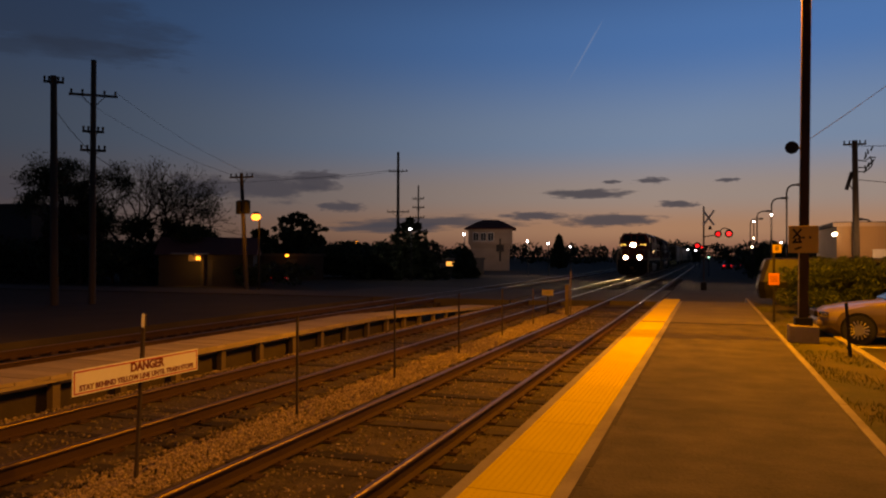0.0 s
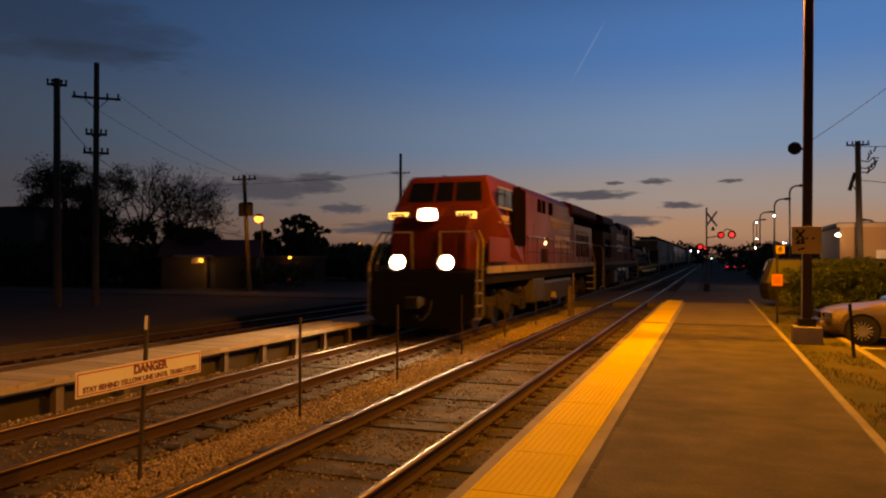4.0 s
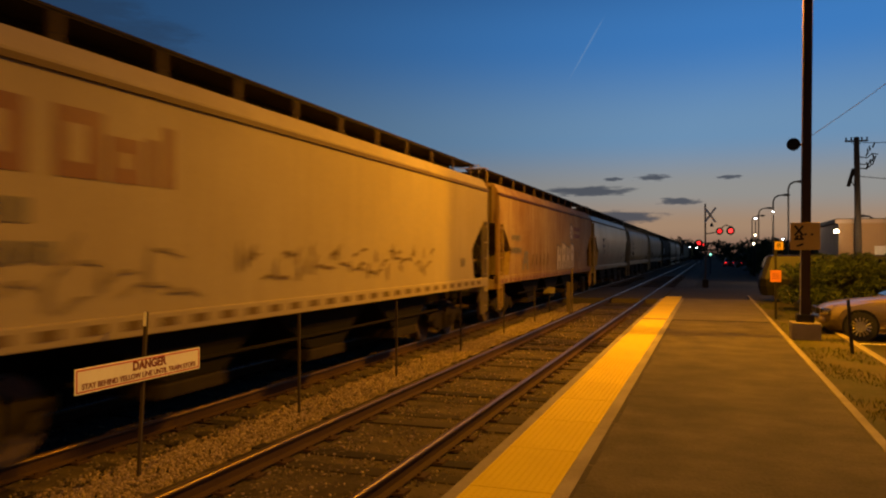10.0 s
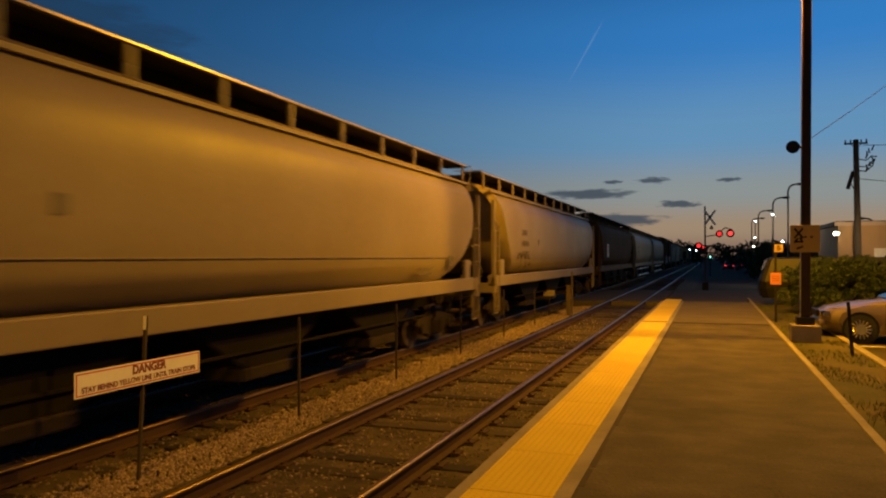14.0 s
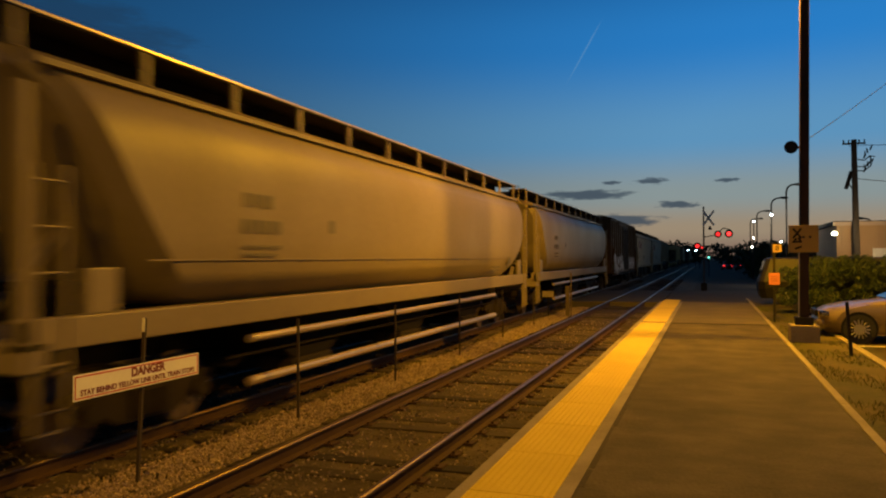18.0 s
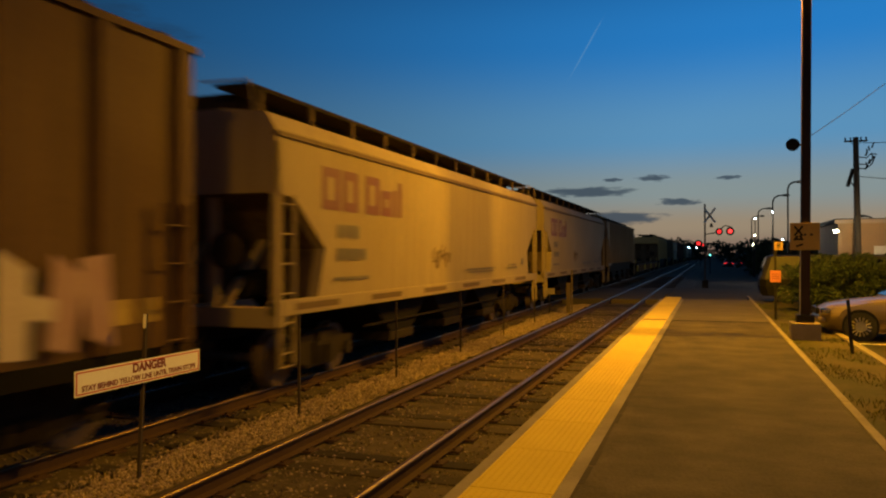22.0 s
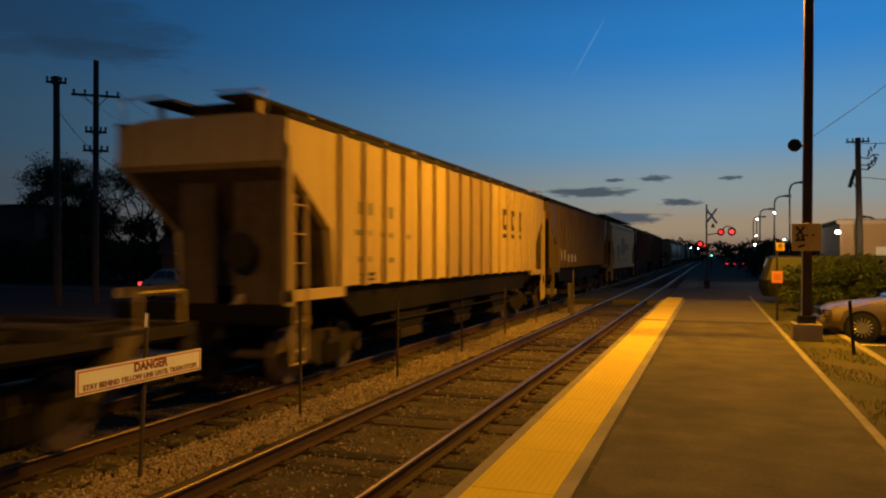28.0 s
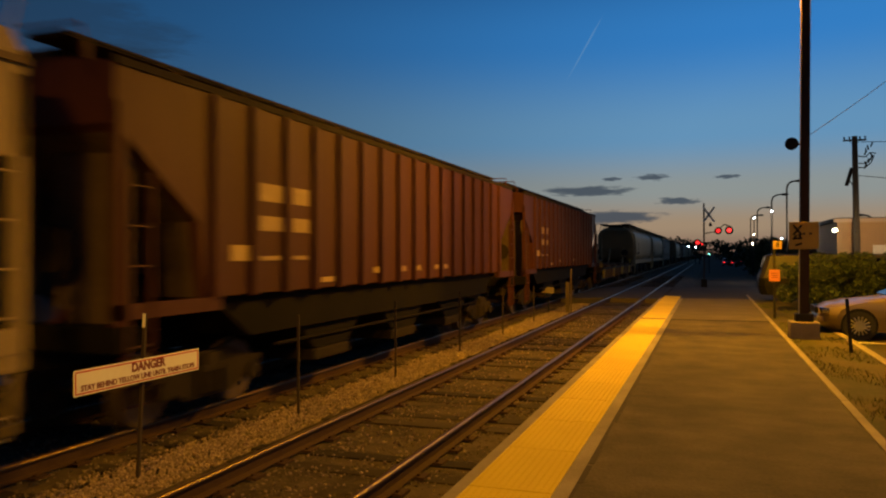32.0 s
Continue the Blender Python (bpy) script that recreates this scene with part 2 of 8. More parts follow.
white_paint = surface("white_sign_paint", (0.84, 0.83, 0.80), (0.72, 0.69, 0.64), 0.45, grain=20, blotch=2, bump=0.02)
red_paint = surface("red_sign_paint", (0.50, 0.045, 0.03), (0.38, 0.04, 0.03), 0.45, grain=20, blotch=2, bump=0.02)
sign_yellow = surface("sign_yellow", (0.44, 0.30, 0.05), (0.32, 0.21, 0.045), 0.5, grain=20, blotch=2, bump=0.03)
sign_orange = surface("sign_orange", (0.58, 0.20, 0.04), (0.44, 0.15, 0.035), 0.5, grain=20, blotch=3, bump=0.03)
black_paint = surface("black_paint", (0.0088, 0.0083, 0.0077), (0.0165, 0.0154, 0.0143), 0.5, grain=20, blotch=2, bump=0.02, spec=0.15)
sign_letter = surface("dark_red_lettering", (0.17, 0.035, 0.022), (0.22, 0.05, 0.03), 0.6, grain=20, blotch=3, bump=0.0)
graffiti_faint = surface("faint_grey_tag", (0.24, 0.195, 0.145), (0.16, 0.125, 0.09), 0.75, grain=20, blotch=3, amount=0.9, bump=0.0, spec=0.2)
grey_letter = surface("grey_stencil", (0.10, 0.085, 0.075), (0.17, 0.15, 0.13), 0.7, grain=30, blotch=4, amount=0.8, bump=0.0)
loco_red = surface("locomotive_red", (0.116, 0.0190, 0.0098), (0.076, 0.0145, 0.0085), 0.45, grain=14, blotch=0.6, amount=0.7, bump=0.05, streak=0.5, streak_colour=(0.0648, 0.0161, 0.0102), spec=0.08)
loco_red_faded = surface("faded_locomotive_red", (0.078, 0.0255, 0.0160), (0.050, 0.0185, 0.0120), 0.65, grain=14, blotch=0.6, amount=0.8, bump=0.06, streak=0.6, streak_colour=(0.0448, 0.0150, 0.0100), spec=0.05)
loco_soot = surface("sooty_red", (0.060, 0.0115, 0.0062), (0.085, 0.0155, 0.0078), 0.65, grain=14, blotch=0.7, amount=0.8, bump=0.06, streak=0.5, streak_colour=(0.034, 0.0095, 0.006), spec=0.03)
loco_black = surface("soot_blackened_red", (0.040, 0.0150, 0.0100), (0.024, 0.0120, 0.0085), 0.7, grain=14, blotch=0.7, amount=0.9, bump=0.06, streak=0.5, streak_colour=(0.016, 0.010, 0.007), spec=0.05)
# near-black that paints the shade in openings and under the radiator wing
loco_void = surface("recess_shade_black", (0.0065, 0.0042, 0.0034), (0.0045, 0.0034, 0.0028), 0.95, grain=20, blotch=1, bump=0.05, spec=0.0)
loco_cream = surface("cream_stripe", (0.2346, 0.1836, 0.1020), (0.1326, 0.0969, 0.0561), 0.6, grain=20, blotch=1.5, bump=0.05)
stripe_faded = surface("grimy_cream_stripe", (0.105, 0.066, 0.040), (0.062, 0.038, 0.024), 0.7, grain=20, blotch=1.5, amount=0.9, bump=0.05, spec=0.1)
loco_letter = surface("cream_letter_paint", (0.3150, 0.2475, 0.1575), (0.2250, 0.1725, 0.1050), 0.6, grain=20, blotch=2, bump=0.02)
reservoir_paint = surface("reservoir_paint", (0.036, 0.028, 0.020), (0.054, 0.042, 0.029), 0.38, 0.1, grain=15, blotch=1.2, bump=0.05, spec=0.4)
tank_grey = surface("fuel_tank_paint", (0.0488, 0.0423, 0.0364), (0.0780, 0.0650, 0.0520), 0.5, 0.1, grain=15, blotch=1.2, bump=0.1, spec=0.18)
hopper_grey = surface("hopper_grey", (0.335, 0.283, 0.214), (0.255, 0.203, 0.144), 0.75, grain=16, blotch=0.45, amount=0.6, bump=0.05, streak=0.30, streak_colour=(0.2300, 0.1840, 0.1380), spec=0.2)
hopper_gloss = surface("glossy_tan_hopper", (0.262, 0.222, 0.132), (0.205, 0.168, 0.098), 0.45, grain=16, blotch=0.45, amount=0.8, bump=0.02, streak=0.35, streak_colour=(0.22, 0.155, 0.085), coat=0.16, spec=0.2)
hopper_tan = surface("hopper_tan", (0.2979, 0.2394, 0.1422), (0.2331, 0.1782, 0.1035), 0.75, grain=16, blotch=0.45, amount=0.6, bump=0.05, streak=0.30, streak_colour=(0.1746, 0.1233, 0.0711), spec=0.2)
hopper_rusty = surface("rust_stained_hopper", (0.325, 0.250, 0.145), (0.195, 0.108, 0.044), 0.75, grain=14, blotch=0.42, amount=0.95, bump=0.1, streak=0.85, streak_colour=(0.149, 0.062, 0.025), spec=0.2)
hopper_cream = surface("hopper_cream", (0.245, 0.202, 0.122), (0.190, 0.150, 0.088), 0.5, spec=0.25, grain=12, blotch=0.5, amount=0.8, bump=0.03, streak=0.22, streak_colour=(0.2484, 0.1908, 0.1242))
hopper_warm = surface("warm_cream_hopper", (0.32, 0.252, 0.130), (0.255, 0.190, 0.092), 0.65, grain=16, blotch=0.6, amount=0.7, bump=0.04, streak=0.35, streak_colour=(0.20, 0.135, 0.065), spec=0.1)
hopper_dark = surface("dark_brown_hopper", (0.068, 0.0430, 0.0155), (0.047, 0.0300, 0.0120), 0.8, grain=14, blotch=0.5, amount=0.7, bump=0.04, streak=0.35, streak_colour=(0.0675, 0.0375, 0.0225), spec=0.1)
hopper_yellow = surface("faded_yellow_hopper", (0.468, 0.348, 0.145), (0.391, 0.272, 0.111), 0.75, grain=14, blotch=0.5, amount=0.6, bump=0.05, streak=0.3, streak_colour=(0.238, 0.153, 0.068), spec=0.2)
hopper_red = surface("oxide_red_hopper", (0.070, 0.0225, 0.0155), (0.046, 0.0165, 0.0120), 0.65, grain=14, blotch=0.5, amount=0.7, bump=0.05, streak=0.5, streak_colour=(0.0558, 0.0175, 0.0125), spec=0.18)
hopper_brown = surface("brown_hopper", (0.140, 0.096, 0.047), (0.094, 0.062, 0.031), 0.7, grain=14, blotch=0.5, amount=0.7, bump=0.05, streak=0.5, streak_colour=(0.12, 0.07, 0.045), spec=0.18)
boxcar_brown = surface("boxcar_brown", (0.116, 0.0650, 0.0200), (0.076, 0.0400, 0.0140), 0.7, grain=14, blotch=0.6, amount=0.8, bump=0.08, streak=0.6, streak_colour=(0.0675, 0.0378, 0.0162), spec=0.18)
boxcar_dark = surface("grimy_boxcar_door", (0.062, 0.036, 0.0145), (0.040, 0.024, 0.0105), 0.75, grain=14, blotch=0.8, amount=0.9, bump=0.08, streak=0.5, streak_colour=(0.030, 0.019, 0.009), spec=0.12)
# holds both dirt and the shade on wagon ends turned from the lamps
end_grime_shade = surface("grimy_shaded_end", (0.115, 0.080, 0.048), (0.060, 0.042, 0.026), 0.85, grain=12, blotch=1.4, amount=0.9, bump=0.15, streak=0.6, streak_colour=(0.045, 0.032, 0.02), spec=0.15)
handrail_worn = surface("worn_handrail_paint", (0.16, 0.075, 0.045), (0.10, 0.045, 0.028), 0.28, 0.5, grain=20, blotch=2.0, bump=0.02)
pipe_tan = surface("pipe_paint", (0.40, 0.33, 0.23), (0.30, 0.24, 0.16), 0.3, 0.2, grain=14, blotch=1.0, bump=0.03)
flat_yellow = surface("flatcar_yellow", (0.50, 0.36, 0.03), (0.20, 0.125, 0.022), 0.65, grain=9, blotch=1.3, amount=0.9, bump=0.06, streak=0.3, streak_colour=(0.16, 0.09, 0.03))
lettering_red = surface("faded_red_lettering", (0.125, 0.032, 0.02), (0.10, 0.03, 0.02), 0.65, grain=20, blotch=2, bump=0.0)
graffiti_green = surface("green_graffiti", (0.15, 0.17, 0.03), (0.11, 0.11, 0.025), 0.7, grain=20, blotch=2, amount=0.9, bump=0.0)
graffiti_pale = surface("pale_graffiti", (0.50, 0.43, 0.34), (0.40, 0.32, 0.24), 0.6, grain=20, blotch=2, amount=0.9, bump=0.0)
graffiti_pink = surface("pink_graffiti", (0.30, 0.17, 0.14), (0.36, 0.24, 0.20), 0.6, grain=20, blotch=3, amount=0.9, bump=0.0)
boxcar_letter = surface("faded_white_initials", (0.34, 0.235, 0.10), (0.25, 0.16, 0.065), 0.7, grain=30, blotch=3, amount=0.9, bump=0.0)
placard_white = surface("placard_white", (0.70, 0.66, 0.60), (0.55, 0.50, 0.44), 0.6, grain=20, blotch=3, bump=0.0)
car_gold = surface("car_gold_paint", (0.235, 0.18, 0.10), (0.20, 0.155, 0.085), 0.3, 0.4, grain=60, blotch=1, bump=0.0, coat=0.8)
car_grey = surface("car_grey_paint", (0.20, 0.20, 0.20), (0.16, 0.16, 0.16), 0.5, 0.2, grain=60, blotch=1, bump=0.0, coat=0.1)
patch_grey = surface("grey_repaint", (0.115, 0.100, 0.082), (0.090, 0.078, 0.063), 0.7, grain=30, blotch=1, bump=0.0, spec=0.2)
car_dark = surface("car_dark_paint", (0.10, 0.10, 0.11), (0.08, 0.08, 0.085), 0.3, 0.3, grain=60, blotch=1, bump=0.0, coat=0.7)
tyre = surface("tyre_rubber", (0.020, 0.020, 0.020), (0.035, 0.033, 0.031), 0.85, grain=30, blotch=3, bump=0.1)
hubcap = surface("hubcap_silver", (0.42, 0.40, 0.37), (0.28, 0.27, 0.25), 0.35, 0.8, grain=20, blotch=3, bump=0.02)
glass_dark = pane_material("dark_window_glass", (0.012, 0.014, 0.016))
chrome = surface("chrome_trim", (0.6, 0.6, 0.6), (0.5, 0.5, 0.5), 0.15, 1.0, grain=20, blotch=3, bump=0.0)
stucco = surface("tower_stucco", (0.46, 0.35, 0.27), (0.36, 0.27, 0.20), 0.85, grain=20, blotch=0.7, bump=0.15)
roof_tile = surface("roof_tile", (0.17, 0.055, 0.035), (0.11, 0.04, 0.03), 0.8, grain=10, blotch=0.8, bump=0.3)
brick_tan = surface("tan_wall", (0.36, 0.23, 0.12), (0.27, 0.17, 0.09), 0.85, grain=18, blotch=0.6, bump=0.2)
dark_wall = surface("dark_wall", (0.050, 0.042, 0.038), (0.075, 0.062, 0.055), 0.9, grain=18, blotch=0.6, bump=0.2)
van_paint = surface("van_paint", (0.032, 0.031, 0.030), (0.026, 0.025, 0.024), 0.55, 0.0, grain=60, blotch=1, bump=0.0)
hopper_patch = surface("hopper_patch", (0.165, 0.135, 0.095), (0.14, 0.115, 0.08), 0.6, grain=12, blotch=0.5, amount=0.5, bump=0.02)
brown_wall = surface("brown_wall", (0.034, 0.025, 0.018), (0.026, 0.019, 0.014), 0.85, grain=18, blotch=0.6, bump=0.2)
headlight_glow = glow("headlight_glow", (1.0, 0.72, 0.38), 750)
number_glow = glow("number_board_glow", (1.0, 0.62, 0.12), 2.2)
marker_glow = glow("marker_glow", (1.0, 0.66, 0.25), 6.0)
sodium_glow = glow("sodium_glow", (1.0, 0.24, 0.03), 6.0)
amber_glow = glow("amber_glow", (1.0, 0.36, 0.03), 4.0)
white_glow = glow("white_lamp_glow", (0.80, 0.88, 1.0), 14)
warm_glow = glow("warm_lamp_glow", (1.0, 0.78, 0.48), 20)
red_glow = glow("red_signal_glow", (1.0, 0.035, 0.03), 2.4)
red_dim = glow("red_tail_glow", (1.0, 0.02, 0.02), 1.6)
green_glow = glow("green_signal_glow", (0.35, 1.0, 0.75), 3)
window_glow = glow("lit_window_glow", (1.0, 0.50, 0.10), 1.1)


# ---- mesh helpers ----
def link_part(name, mesh, parent, label=""):
    ob = new(name, mesh)
    ob.parent = parent
    if label:
        ob["label"] = label
    return ob


def part(name, bm, material, parent=None, label="", smooth=False):
    mesh = bpy.data.meshes.new(name)
    bm.normal_update()
    bm.to_mesh(mesh)
    bm.free()
    mesh.materials.append(material)
    if smooth:
        mesh.shade_smooth()
        mesh.set_sharp_from_angle(angle=radians(38))
    return link_part(name, mesh, parent, label)


def raw(name, verts, faces, material, parent=None, label=""):
    mesh = bpy.data.meshes.new(name)
    mesh.from_pydata(verts, [], faces)
    mesh.materials.append(material)
    return link_part(name, mesh, parent, label)


def thing(name, at=(0, 0, 0), label="", category="", group="", kind="", turn=0):
    ob = new(name)
    ob.empty_display_size = 0.3
    ob.matrix_basis = pose(*at, 0, 0, turn)
    return tagged(ob, label, category, group, kind)


def B():
    return bmesh.new()


def box(bm, x0, x1, y0, y1, z0, z1, m=None, bevel=0.0):
    vs = [bm.verts.new((x, y, z)) for z in (z0, z1) for y in (y0, y1) for x in (x0, x1)]
    if m is not None:
        for v in vs:
            v.co = m @ v.co
    fs = [bm.faces.new([vs[i] for i in f]) for f in ((0, 2, 3, 1), (4, 5, 7, 6), (0, 1, 5, 4), (2, 6, 7, 3), (0, 4, 6, 2), (1, 3, 7, 5))]
    if bevel:
        edges = list({e for f in fs for e in f.edges})
        bmesh.ops.bevel(bm, geom=edges, offset=bevel, segments=2, profile=0.6, affect="EDGES")
    return bm


def rod(bm, p, q, r, seg=8, r2=None):
    p, q = Vector(p), Vector(q)
    d = (q - p).normalized()
    a = d.orthogonal().normalized()
    b = d.cross(a)
    r2 = r if r2 is None else r2
    ring = [[bm.verts.new(c + rr * (math.cos(t) * a + math.sin(t) * b)) for t in (2 * math.pi * i / seg for i in range(seg))] for c, rr in ((p, r), (q, r2))]
    for i in range(seg):
        j = (i + 1) % seg
        bm.faces.new((ring[0][i], ring[0][j], ring[1][j], ring[1][i]))
    bm.faces.new(ring[0][::-1])
    bm.faces.new(ring[1])
    return bm


def pipe(bm, pts, r, seg=6):
    for a, b in zip(pts, pts[1:]):
        rod(bm, a, b, r, seg)
    return bm


def tube(bm, pts, r, seg=6):
    """One unbroken tube through the points."""
    pts = [Vector(p) for p in pts]
    rings = []
    for i, p in enumerate(pts):
        d = (pts[min(i + 1, len(pts) - 1)] - pts[max(i - 1, 0)]).normalized()
        a = d.cross(Vector((0.31, 0.17, 0.93))).normalized()
        b = d.cross(a)
        rings.append([bm.verts.new(p + r * (math.cos(t) * a + math.sin(t) * b)) for t in (2 * math.pi * k / seg for k in range(seg))])
    for lo, hi in zip(rings, rings[1:]):
        for i in range(seg):
            j = (i + 1) % seg
            bm.faces.new((lo[i], lo[j], hi[j], hi[i]))
    bm.faces.new(rings[0][::-1])
    bm.faces.new(rings[-1])
    return bm


def prism(bm, pts, axis, a, b):
    """A polygon extruded along an axis: pts are the other two coordinates in x, y, z order."""
    def at(p, k):
        return {"x": (k, p[0], p[1]), "y": (p[0], k, p[1]), "z": (p[0], p[1], k)}[axis]
    lo, hi = [bm.verts.new(at(p, a)) for p in pts], [bm.verts.new(at(p, b)) for p in pts]
    n = len(pts)
    for i in range(n):
        j = (i + 1) % n
        bm.faces.new((lo[i], lo[j], hi[j], hi[i]))
    bm.faces.new(lo[::-1])
    bm.faces.new(hi)
    bmesh.ops.recalc_face_normals(bm, faces=bm.faces)
    return bm


def levels(bm, rows, corner=0.0):
    """A closed body from rows of height, half width, front end, rear end, joined level by level."""
    rings = []
    for z, w, y0, y1 in rows:
        c = min(corner, w * 0.5)
        if c:
            pts = [(-w + c, y0), (w - c, y0), (w, y0 + c), (w, y1 - c), (w - c, y1), (-w + c, y1), (-w, y1 - c), (-w, y0 + c)]
        else:
            pts = [(-w, y0), (w, y0), (w, y1), (-w, y1)]
        rings.append([bm.verts.new((x, y, z)) for x, y in pts])
    n = len(rings[0])
    for lo, hi in zip(rings, rings[1:]):
        for i in range(n):
            j = (i + 1) % n
            bm.faces.new((lo[i], lo[j], hi[j], hi[i]))
    bm.faces.new(rings[0][::-1])
    bm.faces.new(rings[-1])
    return bm


def ball(bm, c, r, seg=12, squash=1.0):
    bmesh.ops.create_uvsphere(bm, u_segments=seg, v_segments=max(6, seg // 2 + 2), radius=1.0,
                              matrix=Matrix.Translation(c) @ Matrix.Diagonal((r, r, r * squash, 1)))
    return bm


def blob(bm, cx, cz, x, rx, rz, seed, side=1, n=14, depth=0.006):
    """A flat irregular patch of paint on a car's side."""
    rnd = random.Random(seed)
    pts = [(cx + rx * math.cos(2 * math.pi * i / n) * rnd.uniform(0.7, 1.15), cz + rz * math.sin(2 * math.pi * i / n) * rnd.uniform(0.65, 1.2)) for i in range(n)]
    return prism(bm, pts, "x", x, x + side * depth)


# ---- ground, roads and platform ----
TRACK_1, TRACK_2, TRACK_3 = -3.48, -7.15, -13.2
bm = B()
box(bm, -1500, 1500, -300, 2500, -1.2, -0.42)
ground = tagged(part("ground", bm, soil), "dark bare earth and gravel round the railway", "ground", kind="structure")

bm = B()
prism(bm, [(-6.4, -0.40), (-6.0, -0.34), (-4.95, -0.29), (-4.75, -0.198), (-2.2, -0.198), (-1.95, -0.27), (-1.80, -0.36), (-1.80, -0.45), (-6.4, -0.45)], "y", -40, 33.6)
prism(bm, [(-5.9, -0.40), (-4.6, -0.225), (-2.3, -0.225), (-1.0, -0.42), (-5.9, -0.45)], "y", 46.2, 500)
tagged(part("ballast", bm, ballast_bed), "packed grey-brown crushed stone under the tracks", "ballast", kind="structure")
bm = B()
prism(bm, [(-8.95, -0.45), (-8.95, -0.37), (-8.5, -0.262), (-6.0, -0.262), (-5.9, -0.31), (-5.9, -0.45)], "y", -40, 33.6)
prism(bm, [(-9.4, -0.45), (-8.4, -0.29), (-6.45, -0.29), (-5.92, -0.36), (-5.92, -0.45)], "y", 46.2, 500)
tagged(part("oily_ballast", bm, oily_bed), "dark oil-stained ballast under the freight track", "ballast", kind="structure")

# the street over the crossing, and the yard beside the third track
bm = B()
box(bm, -20, -8.75, 34.0, 46.0, -0.5, -0.08)
box(bm, -140, -20, 34.0, 38.6, -0.5, -0.08)
box(bm, -1.9, 60, 34.0, 46.0, -0.5, 0.0)
box(bm, -5.9, -4.55, 34.0, 46.0, -0.5, -0.03)
tagged(part("road", bm, road_grey), "dark asphalt street at a level crossing", "road", kind="structure")
bm = B()
box(bm, -60, -15.6, -40, 33.9, -0.5, -0.13)
tagged(part("yard_pavement", bm, soil), "worn dark asphalt yard", "pavement", kind="structure")

platform = tagged(new("platform"), "low station platform with asphalt deck", "platform", kind="structure")
bm = B()
box(bm, -0.965, 1.455, -26, 31.0, -0.5, 0.2)
box(bm, -1.80, -0.965, -26, 31.0, -0.5, 0.165)
part("deck", bm, platform_asphalt, platform)
bm = B()
prism(bm, [(31.0, -0.5), (31.0, 0.2), (34.0, 0.0), (34.0, -0.5)], "x", -1.8, 1.455)
part("ramp", bm, road_grey, platform)
bm = B()
box(bm, -1.84, -1.72, -26, 31.05, -0.1, 0.198, bevel=0.012)
part("nosing", bm, concrete, platform, "worn pale concrete nosing")
bm = B()
box(bm, -1.085, -0.965, -26, 31.0, 0.1, 0.203)
part("inner_border", bm, concrete, platform)
bm = B()
y = -26.0
while y < 34:
    box(bm, 1.455, 1.555, y + 0.008, y + 2.99, -0.3, 0.215, bevel=0.012)
    y += 3.0
part("kerb", bm, concrete, platform, "pale concrete edge kerb")

# paler sheet paints the pool of lamplight on the far deck
bm = B()
box(bm, -0.964, 1.454, 21.07, 30.98, 0.15, 0.2035)
part("newer_slab", bm, lit_asphalt, platform, "far deck, paler to carry the lamplight")
# dark strip across the deck where its tone changes
bm = B()
box(bm, -0.964, 1.454, 20.90, 21.07, 0.15, 0.2032)
part("joint", bm, under_black, platform, "dark strip across the deck")
bm = B()
for k in range(60):
    w = 0.02 + 0.035 * abs(math.sin(k * 2.3))
    box(bm, -0.963, -0.963 + w, -3 + k * 0.55, -3 + k * 0.55 + 0.5, 0.15, 0.2025)
part("edge_gap", bm, dark_wood, platform, "dark crumbled seam beside the border")["kind"] = "stuff"

# yellow tactile panels
panel_bm = B()
box(panel_bm, -0.3175, 0.3175, 0.006, 1.214, -0.03, 0.0)
panel_mesh = bpy.data.meshes.new("tactile_panel")
panel_bm.to_mesh(panel_mesh)
panel_bm.free()
panel_mesh.materials.append(tactile)
for i in range(-18, 26):
    link_part("tactile_panel", panel_mesh, platform).location = (-1.4025, 6.66 - 4 * 1.22 + i * 1.22 - 2.9 + 1.68, 0.21)
dv, df = [], []
for i in range(11):
    for j in range(int(16 / 0.06)):
        x, y = -1.4025 - 0.285 + i * 0.057, 3.6 + j * 0.06
        k = len(dv)
        for rr, z in ((0.0155, 0.208), (0.009, 0.2130)):
            dv += [(x + rr * math.cos(a * math.pi / 3), y + rr * math.sin(a * math.pi / 3), z) for a in range(6)]
        df += [(k + a, k + (a + 1) % 6, k + 6 + (a + 1) % 6, k + 6 + a) for a in range(6)] + [tuple(range(k + 6, k + 12))]
raw("tactile_domes", dv, df, tactile, platform)["kind"] = "stuff"

bm = B()
box(bm, -1.715, -1.09, 20.86, 21.08, 0.15, 0.2125)
part("joint_cover", bm, dark_wood, platform, "dark strip across the tactile panels")

# grass strip, parking kerb and car park
bm = B()
box(bm, 1.555, 2.62, -26, 31.5, -0.5, 0.17)
box(bm, 1.555, 14.0, 22.9, 31.5, -0.5, 0.172)
tagged(part("verge", bm, turf), "patchy worn grass strip beside the platform", "verge", kind="structure")
bm = B()
y = -26.0
while y < 22.5:
    box(bm, 2.62, 2.77, y + 0.008, y + 2.99, -0.4, 0.2, bevel=0.015)
    y += 3.0
box(bm, 2.78, 14.0, 22.75, 22.9, -0.4, 0.2, bevel=0.015)
tagged(part("parking_kerb", bm, concrete), "pale concrete kerb round the car park", "kerb", kind="structure")
bm = B()
box(bm, 2.77, 40, -26, 22.75, -0.5, 0.045)
box(bm, 14.0, 60, 22.75, 33.9, -0.5, 0.045)
tagged(part("car_park", bm, asphalt), "dark asphalt car park with white bay lines", "car park", kind="structure")
bm = B()
